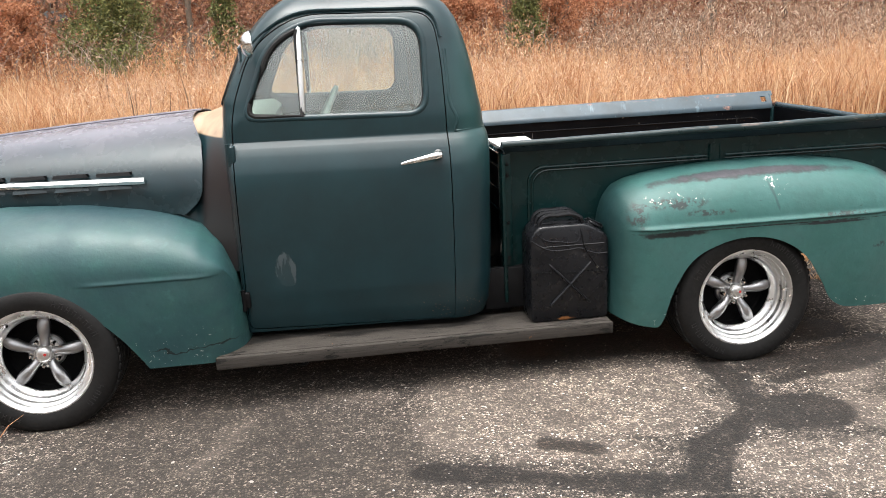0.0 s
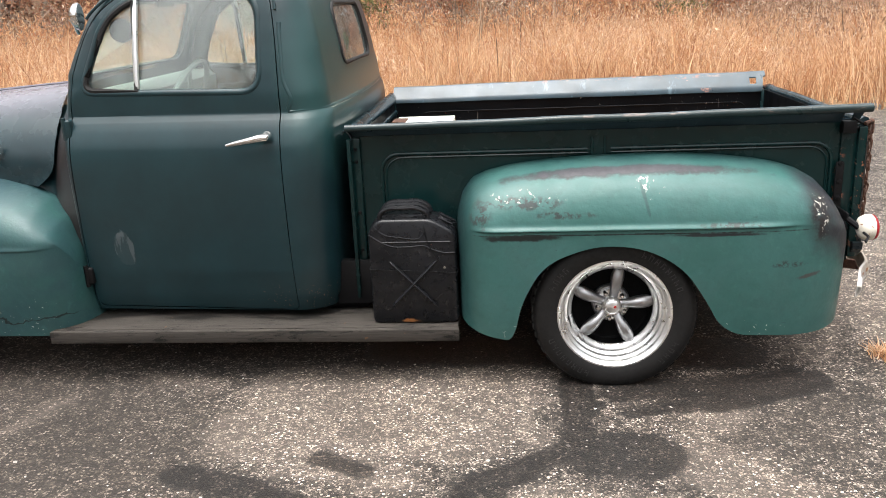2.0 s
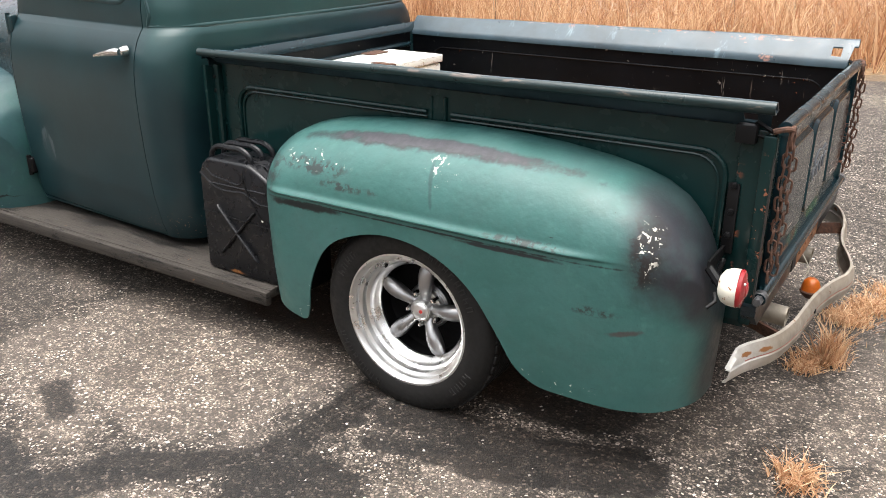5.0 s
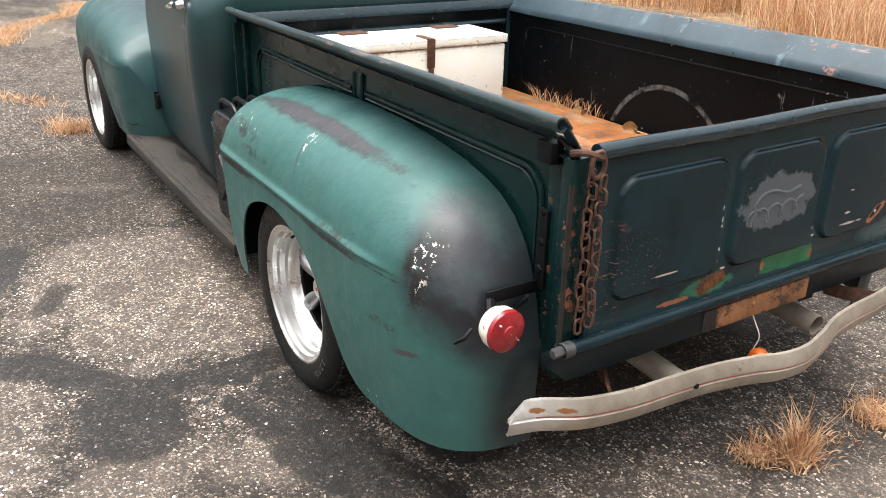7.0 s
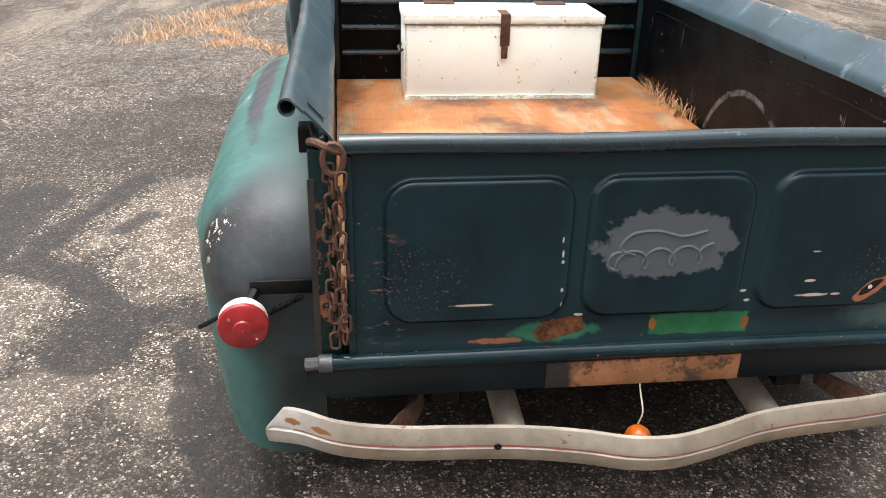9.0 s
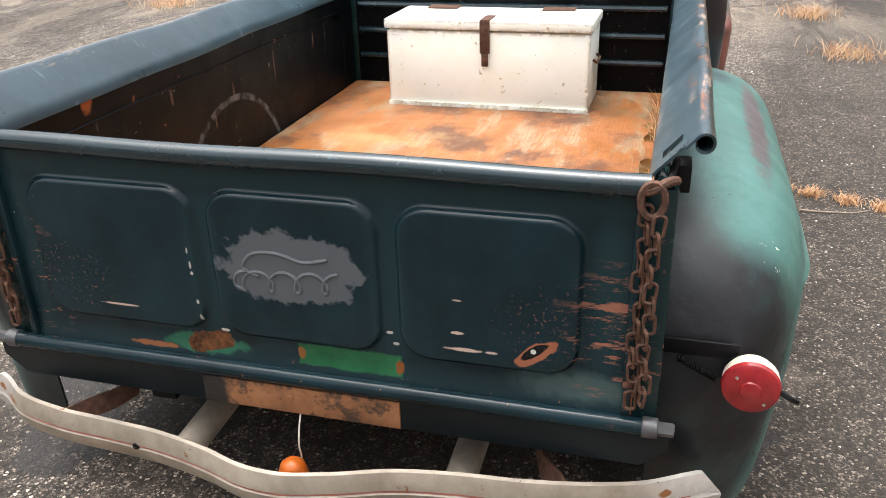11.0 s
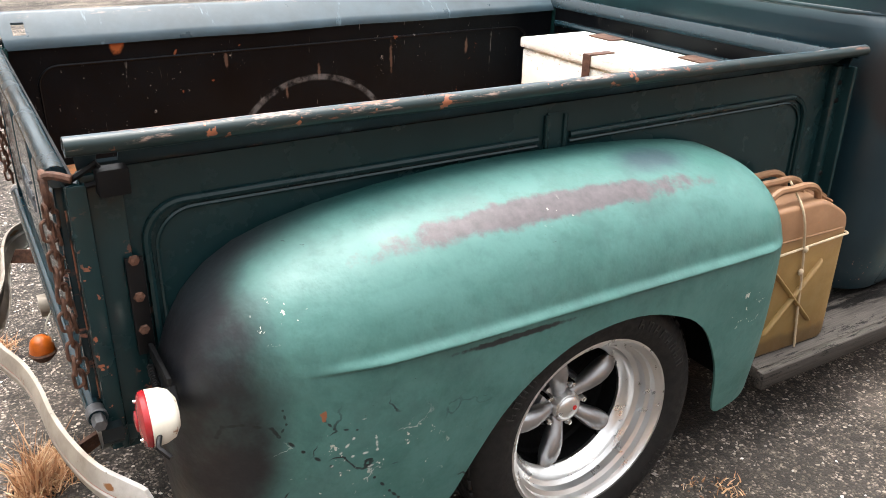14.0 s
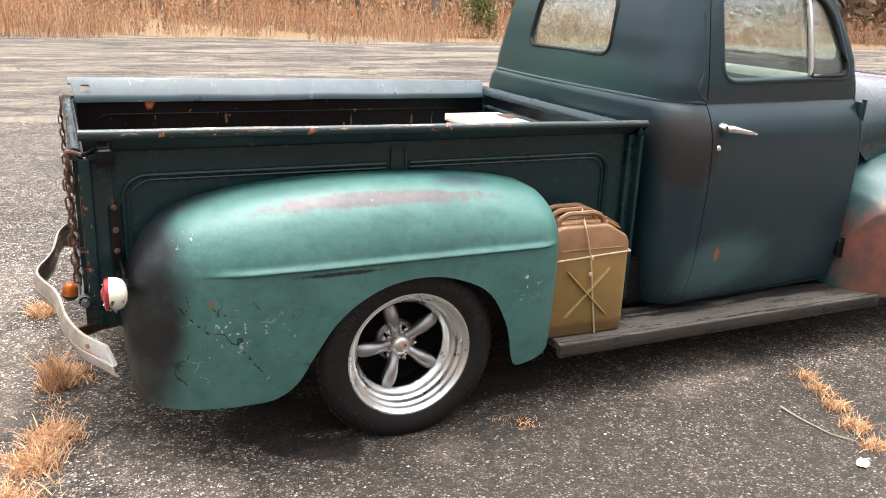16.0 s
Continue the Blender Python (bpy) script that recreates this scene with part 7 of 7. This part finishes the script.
def seed_heads(name, n, x0, x1, y0, y1, low, high, size, material, label, per=9):
    """Feathery heads: small slivers round the upper part of many stems."""
    k = n // per
    p = np.stack([rnd.uniform(x0, x1, k), y0 + (y1 - y0) * rnd.uniform(0, 1, k) ** 1.3, rnd.uniform(low, high, k)], 1)
    p[:, 1] += 0.5 * np.sin(p[:, 0] * 0.8)
    p[:, 2] *= 0.85 + 0.2 * np.sin(p[:, 0] * 1.1) + 0.15 * np.sin(p[:, 0] * 2.7 + p[:, 1])
    p = np.repeat(p, per, 0) + rnd.normal(0, 1, (k * per, 3)) * np.array([0.035, 0.035, 0.09])
    lie = rnd.normal(0, 1, (k * per, 3)) * np.array([0.6, 0.6, 1.0]) + np.array([0, 0, 0.7])
    lie /= np.linalg.norm(lie, axis=1)[:, None]
    side = np.cross(lie, rnd.normal(0, 1, (k * per, 3)))
    side /= np.linalg.norm(side, axis=1)[:, None]
    q = size * rnd.uniform(0.5, 1.5, k * per)[:, None]
    v = np.stack([p - lie * q, p + side * q * 0.22, p + lie * q, p - side * q * 0.22], 1).reshape(-1, 3)
    me = bpy.data.meshes.new("heads")
    me.from_pydata(v.tolist(), [], (np.arange(k * per)[:, None] * 4 + np.arange(4)).tolist())
    me.materials.append(material.m)
    return tagged(new(name, me), label, "grass", "", "stuff")


plume = leafy("pale_plumes", ((0.0, (0.36, 0.20, 0.12)), (0.4, (0.58, 0.38, 0.25)), (0.8, (0.68, 0.48, 0.32)), (1.0, (0.78, 0.62, 0.46))), 0.8, 0.4)
brush = leafy("brown_brush", ((0.0, (0.15, 0.085, 0.055)), (0.5, (0.34, 0.21, 0.14)), (0.85, (0.50, 0.36, 0.26)), (1.0, (0.72, 0.60, 0.47))), 0.8, 0.4)
seed_heads("grass_plumes", 60000, -16, 14, 7.4, 15, 0.35, 0.95, 0.030, plume, "pale feathery seed heads over the dry grass")
seed_heads("tall_plumes", 46000, 4.0, 17, 10.0, 19, 0.5, 2.0, 0.040, brush, "tall brownish-pink weeds with feathery tops behind the grass", 14)
seed_heads("russet_plumes", 30000, -18, 4, 13, 20, 0.6, 1.5, 0.045, straw_red, "reddish feathery tops of the taller grass", 12)
n = 60000
k = n // 14
cx = rnd.uniform(-60, 30, k)
cy = -20.6 + 1.2 * np.sin(cx * 0.7) + 0.7 * np.sin(cx * 1.9 + 1) - 10 * rnd.uniform(0, 1, k)
stand = 0.5 + 0.5 * np.sin(cx * 0.55 + 1.7 * np.sin(cy * 0.5)) + 0.4 * np.sin(cx * 1.7 + cy)
cx, cy = cx[stand > 0.45], cy[stand > 0.45]
k = len(cx)
blades("red_grass", np.repeat(np.stack([cx, cy], 1), 14, 0) + rnd.normal(0, 0.3, (k * 14, 2)), np.repeat(rnd.uniform(0.35, 1.2, k), 14), 0.006, sedge, "tall reddish broomsedge along the lot's far edge", 0.5)
seed_heads("broomsedge_plumes", 50000, -60, 20, -21.2, -31, 0.25, 1.25, 0.05, sedge, "feathery reddish heads of broomsedge across the lot", 10)
seed_heads("dead_weeds", 24000, -60, 20, -20.6, -27, 0.05, 0.6, 0.05, grey_leaf, "low dead weeds and leaves along the lot's far edge", 16)


def tuft(x, y, r, h, n, tall=0.0):
    xy = np.stack([x + r * rnd.normal(0, 0.5, n), y + r * rnd.normal(0, 0.5, n)], 1)
    blades("grass_tuft", xy, h, 0.0022, straw, "tuft of dry orange grass in the asphalt", 1.3 if not tall else 0.5, "tufts in the asphalt")


for x, y, r, h, n in ((1.09, 0.12, 0.055, 0.045, 420), (1.03, 0.03, 0.05, 0.032, 300), (1.10, 0.52, 0.075, 0.040, 620), (1.14, -0.65, 0.07, 0.05, 260), (1.16, 0.68, 0.085, 0.045, 520), (1.22, 0.88, 0.09, 0.04, 360), (1.0, 0.10, 0.05, 0.03, 60), (1.12, 0.30, 0.10, 0.02, 60), (-0.42, 0.985, 0.05, 0.016, 46), (-0.36, 0.93, 0.05, 0.012, 30), (-1.71, 1.06, 0.04, 0.03, 120), (-1.66, 1.17, 0.045, 0.032, 160), (-1.61, 1.29, 0.05, 0.032, 180), (-1.55, 1.43, 0.05, 0.032, 180), (-1.49, 1.56, 0.05, 0.032, 150), (-1.42, 1.75, 0.06, 0.04, 130), (-4.6, 1.9, 0.25, 0.10, 260), (-6.3, 1.8, 0.25, 0.12, 260), (-6.2, -4.9, 0.3, 0.14, 260), (-2.8, -3.9, 0.15, 0.08, 160), (-3.4, -1.0, 0.14, 0.10, 260), (-4.55, -1.55, 0.16, 0.06, 200)):
    tuft(x, y, r, h, n)
tuft(1.10, 0.13, 0.035, 0.15, 170, 1.0)
# a line of dry grass grown along a crack in the lot
u = rnd.uniform(0, 1, 3600) ** 0.9
spread_at = 0.10 + 0.26 * np.exp(-(((u - 0.17) / 0.09) ** 2))
xy = np.stack([-4.6 - 5.2 * u + rnd.normal(0, 0.5, 3600) * spread_at, -2.36 + 2.6 * u + 0.12 * np.sin(u * 17) + rnd.normal(0, 0.8, 3600) * spread_at], 1)
blades("crack_grass", xy, 0.055, 0.0030, straw, "dry orange grass growing along a crack in the asphalt", 1.4)
u = rnd.uniform(0, 1, 500)
xy = np.stack([-5.3 + 1.15 * u + rnd.normal(0, 0.05, 500), -1.75 + 0.75 * u + rnd.normal(0, 0.05, 500)], 1)
blades("crack_grass", xy, 0.045, 0.0030, straw, "short dry grass along a crack in the asphalt", 1.4)


def bare_tree(seed, height, spread=0.5, depth=4):
    r = random.Random(seed)
    bm = bmesh.new()

    def limb(p, d, length, rad, level):
        pts, q, e = [p], Vector(p), Vector(d)
        for _ in range(4):
            e = (e + Vector((r.gauss(0, 0.14), r.gauss(0, 0.14), r.gauss(0.03, 0.08)))).normalized()
            q = q + e * length / 4
            pts.append(q.copy())
        tube(bm, pts, [rad * (1 - 0.13 * i) for i in range(5)], 5, False, 1.0, False)
        if level:
            for i in range(3 if level > 1 else 4):
                t = r.choice(pts[2:])
                nd = (e + Vector((r.gauss(0, spread), r.gauss(0, spread), r.gauss(0.1, 0.3)))).normalized()
                limb(t, nd, length * r.uniform(0.5, 0.75), rad * 0.5, level - 1)

    limb((0, 0, -0.05), Vector((r.gauss(0, 0.08), r.gauss(0, 0.08), 1)).normalized(), height * 0.5, height * 0.013, depth)
    return mesh_of(bm, bark, 80)


def leaf_cloud(n, centres, spread, size, squash=0.7):
    """Many small folded leaves about the centres."""
    c = centres[rnd.integers(0, len(centres), n)]
    p = c + rnd.normal(0, 1, (n, 3)) * spread * np.array([1, 1, squash])
    p[:, 2] = np.abs(p[:, 2]) + 0.02
    u = rnd.normal(0, 1, (n, 3))
    u /= np.linalg.norm(u, axis=1)[:, None]
    w = np.cross(u, rnd.normal(0, 1, (n, 3)))
    w /= np.linalg.norm(w, axis=1)[:, None]
    s = size * rnd.uniform(0.5, 1.4, n)[:, None]
    v = np.stack([p - u * s, p + w * s * 0.45, p + u * s, p - w * s * 0.45], 1).reshape(-1, 3)
    me = bpy.data.meshes.new("leaves")
    me.from_pydata(v.tolist(), [], (np.arange(n)[:, None] * 4 + np.arange(4)).tolist())
    return me


tree_mes = [bare_tree(s, h) for s, h in ((3, 9.0), (11, 11.0), (23, 8.0))]
big_mes = [bare_tree(s, h, 0.55, 5) for s, h in ((5, 19.0), (31, 17.0))]
for i, (x, y) in enumerate(((-14.0, -30), (-24.5, -30.5), (-19.5, -33), (-9.0, -34), (-31, -33))):
    t = thing("bare_tree", "tall bare winter tree across the lot", "tree", "bare trees round the lot", pose(x, y, 0, 0, 0, 70 * i))
    put("trunk", big_mes[i % 2], t)
spots = [(-9.5, -27), (-4.5, -31)] + [(rnd.uniform(-38, 34), rnd.uniform(21, 42)) for _ in range(30)] + [(rnd.uniform(-50, 20), rnd.uniform(-44, -30)) for _ in range(14)]
for i, (x, y) in enumerate(spots):
    t = thing("bare_tree", "bare grey winter tree behind the field", "tree", "bare trees round the lot", pose(x, y, 0, 0, 0, rnd.uniform(0, 360)))
    put("trunk", tree_mes[i % 3], t)

# russet thickets behind the grass, in front of the woods
k = 700
cx = rnd.uniform(-45, 42, k)
cen = np.stack([cx, edge(cx) * 0.3 + 20 + 16 * rnd.uniform(0, 1, k), rnd.uniform(0.2, 3.2, k) ** 1.2], 1)
me = leaf_cloud(170000, cen, 0.75, 0.050)
me.materials.append(oak_leaf.m)
tagged(new("russet_thicket", me), "russet brown thicket of dead oak leaves", "bushes", kind="stuff")
k = 500
cen = np.stack([rnd.uniform(-45, 42, k), 18 + 14 * rnd.uniform(0, 1, k), rnd.uniform(0.2, 1.3, k)], 1)
me = leaf_cloud(90000, cen, 0.55, 0.042)
me.materials.append(grey_leaf.m)
tagged(new("weed_thicket", me), "grey-brown dead weeds before the woods", "bushes", kind="stuff")
k = 2200
turn = rnd.uniform(0, 2 * np.pi, k)
reach = rnd.uniform(44, 54, k)
cen = np.stack([reach * np.cos(turn), reach * np.sin(turn), 0.2 + rnd.uniform(0, 1, k) * np.where(np.sin(turn) < -0.3, 11, 17)], 1)
me = leaf_cloud(160000, cen, 1.5, 0.36)
me.materials.append(grey_leaf.m)
tagged(new("far_woods", me), "grey-brown winter woods in the distance", "woods", kind="stuff")
k = 500
cen = np.stack([rnd.uniform(-70, 40, k), -30 - 10 * rnd.uniform(0, 1, k), rnd.uniform(0.2, 3.0, k)], 1)
me = leaf_cloud(50000, cen, 0.9, 0.12)
me.materials.append(grey_leaf.m)
tagged(new("far_thicket", me), "grey-brown thicket beyond the red grass", "bushes", kind="stuff")


k = 420
cen = np.stack([rnd.uniform(-55, 50, k), 37 + 4 * rnd.uniform(0, 1, k), rnd.uniform(0.2, 6.5, k)], 1)
me = leaf_cloud(60000, cen, 1.1, 0.16)
me.materials.append(oak_leaf.m)
tagged(new("far_oaks", me), "dense russet oak scrub at the foot of the woods", "woods", kind="stuff")


def pine(x, y, h, r):
    t = thing("pine_tree", "young green pine at the edge of the woods", "tree", "young pines", pose(x, y, 0))
    bm = bmesh.new()
    tube(bm, [(0, 0, -0.05), (0.03, 0, h * 0.5), (0, 0.02, h * 0.95)], [0.05, 0.035, 0.01], 6)
    put("trunk", mesh_of(bm, bark), t)
    cen = []
    for i in range(46):
        z = rnd.uniform(0.12, 1)
        a, q = rnd.uniform(0, 6.28), r * (1.05 - z) * rnd.uniform(0.3, 1)
        cen.append((q * math.cos(a), q * math.sin(a), z * h))
    me = leaf_cloud(15000, np.array(cen), 0.17 * r, 0.045)
    me.materials.append(pine_leaf.m)
    put("crown", me, t)


for x, y, h, r in ((-7.5, 21.5, 4.0, 1.6), (-9.6, 27, 4.5, 1.6), (-5.0, 25, 3.3, 0.8), (5.0, 24.0, 2.7, 0.95), (-12.9, -24, 1.4, 0.8)):
    pine(x, y, h, r)



def young_oak(x, y, h, r):
    """A young oak that still holds its dead leaves."""
    t = thing("young_oak", "young oak holding its russet dead leaves", "tree", "young oaks", pose(x, y, 0, 0, 0, rnd.uniform(0, 360)))
    bm = bmesh.new()
    tube(bm, [(0, 0, -0.05), (0.05, 0.02, h * 0.45), (0.02, 0.05, h * 0.9)], [0.055, 0.04, 0.012], 6)
    for k in range(9):
        a, z = k * 2.4, h * (0.25 + 0.06 * k)
        tube(bm, [(0.03, 0.02, z), (0.4 * r * math.cos(a), 0.4 * r * math.sin(a), z + 0.12 * h), (0.8 * r * math.cos(a), 0.8 * r * math.sin(a), z + 0.2 * h)], [0.02, 0.013, 0.005], 5)
    put("trunk", mesh_of(bm, bark), t)
    cen = []
    for k in range(40):
        z, a = rnd.uniform(0.22, 1), rnd.uniform(0, 6.28)
        q = r * math.sqrt(max(0.05, 1 - (2 * z - 1.1) ** 2)) * rnd.uniform(0.4, 1)
        cen.append((q * math.cos(a), q * math.sin(a), z * h))
    me = leaf_cloud(9000, np.array(cen), 0.20 * r, 0.055)
    me.materials.append(copper.m)
    put("crown", me, t)


copper = leafy("copper_oak_leaves", ((0.0, (0.20, 0.075, 0.035)), (0.5, (0.40, 0.17, 0.085)), (1.0, (0.56, 0.30, 0.17))), 0.8, 0.4)
for x, y, h, r in ((2.7, 24.5, 2.5, 1.0), (3.7, 26.0, 2.9, 0.9), (6.3, 25.0, 2.4, 0.8), (-2.6, 27.0, 2.6, 0.9), (-11.5, 25.0, 2.8, 1.0), (8.6, 27.5, 2.8, 1.0)):
    young_oak(x, y, h, r)

# far fields beyond keep the horizon closed
blades("distant_grass", np.stack([rnd.uniform(-90, 90, 16000), np.where(rnd.random(16000) < 0.5, rnd.uniform(-60, -29, 16000), rnd.uniform(30, 48, 16000))], 1), 1.4, 0.05, straw_red, "reddish grass far across the fields", 0.2)


# ---- small litter ----
# dry leaves and stalks caught along the bed wall
def leaf(x, y, z, size, turn, tip):
    t = thing("dry_leaf", "curled dry yellow-brown leaf", "leaf", "leaves in the truck bed", pose(x, y, z, tip, 8, turn))
    bm = bmesh.new()
    rows = []
    for u in np.linspace(0, 1, 7):
        w = size * 0.42 * math.sin(math.pi * (0.06 + 0.90 * u)) ** 0.8
        rows.append([(size * (u - 0.5), w * v, 0.12 * size * (v * v + (u - 0.5) ** 2) + 0.001) for v in (-1, -0.5, 0, 0.5, 1)])
    loft(bm, rows)
    part("blade", thick(bm, 0.0012), leaf_dry, t)


for x, y, z, s, a, tip in ((-0.46, 0.60, FLOOR + 0.004, 0.07, 20, 30), (-0.42, 0.59, FLOOR + 0.004, 0.06, 110, 40), (-0.15, 0.60, FLOOR + 0.006, 0.08, 60, 50), (-0.10, 0.585, FLOOR + 0.002, 0.06, 150, 10), (-0.60, 0.60, FLOOR + 0.002, 0.05, 10, 20), (-0.55, 0.585, FLOOR + 0.002, 0.05, 80, 10)):
    leaf(x, y, z, s * 0.75, a, tip + 25)
xy = np.stack([rnd.uniform(-0.78, -0.30, 120), 0.612 + rnd.normal(0, 0.008, 120)], 1)
stalks = blades("dry_stalks", xy, 0.07, 0.0016, straw, "dry grass stalks caught along the bed wall", 0.9)
stalks.location.z = FLOOR

twig = thing("twig", "thin grey twig lying on the asphalt", "twig")
bm = bmesh.new()
tube(bm, smooth_line([(-1.395, 1.22, 0.010), (-1.40, 1.27, 0.005), (-1.405, 1.36, 0.005), (-1.42, 1.44, 0.004), (-1.455, 1.51, 0.008)], 20), [0.0045 - 0.00015 * i for i in range(20)], 6)
part("stick", bm, plain("pale_twig", (0.30, 0.24, 0.18), 0.8, 0, 0.3, 30), twig)
scrap_mat = plain("dirty_white_scrap", (0.75, 0.74, 0.70), 0.6, 0, 0.1, 30)
scrap = thing("paper_scrap", "crumpled white scrap on the asphalt", "litter", m=pose(-1.355, 1.62, 0.002, 0, 0, 30))
bm = bmesh.new()
loft(bm, [[(0.03 * u + 0.006 * noise.noise((u, v, 1)), 0.02 * v * (1 - 0.4 * u * u), 0.004 + 0.012 * abs(noise.noise((u * 1.3, v * 1.7, 5)))) for v in np.linspace(-1, 1, 7)] for u in np.linspace(-1, 1, 9)])
part("sheet", thick(bm, 0.001), scrap_mat, scrap)

# loose pebbles over the asphalt round the truck
pebble_mat = Mat("pale_pebbles", 0.8)
pebble_mat.set(Base_Color=pebble_mat.ramp(pebble_mat.island(), (0.0, (0.10, 0.09, 0.08)), (0.6, (0.30, 0.27, 0.24)), (1.0, (0.70, 0.67, 0.62))))
n = 5000
px, py = rnd.uniform(-4.5, 2.6, n), rnd.uniform(-4.0, 4.0, n)
size = rnd.uniform(0.0025, 0.0065, n) * np.where(rnd.random(n) < 0.04, 1.7, 1)
ang = rnd.uniform(0, 6.28, n)
octa = np.array([(1, 0, 0.35), (0, 0.8, 0.35), (-1.1, 0.1, 0.35), (0, -0.75, 0.35), (0.1, 0.05, 0.95), (0.0, 0.0, -0.3)])
rot = np.stack([np.cos(ang), -np.sin(ang), np.sin(ang), np.cos(ang)], 1).reshape(-1, 2, 2)
v = octa[None] * size[:, None, None] * np.array([1, 1, 0.8])
v[:, :, :2] = np.einsum("nij,nkj->nki", rot, v[:, :, :2])
v += np.stack([px, py, 0 * px], 1)[:, None]
tri = np.array([(0, 1, 4), (1, 2, 4), (2, 3, 4), (3, 0, 4), (1, 0, 5), (2, 1, 5), (3, 2, 5), (0, 3, 5)])
me = bpy.data.meshes.new("pebbles")
me.from_pydata(v.reshape(-1, 3).tolist(), [], (np.arange(n)[:, None, None] * 6 + tri).reshape(-1, 3).tolist())
me.materials.append(pebble_mat.m)
tagged(new("pebbles", me), "loose pale pebbles scattered on the asphalt", "gravel", kind="stuff")
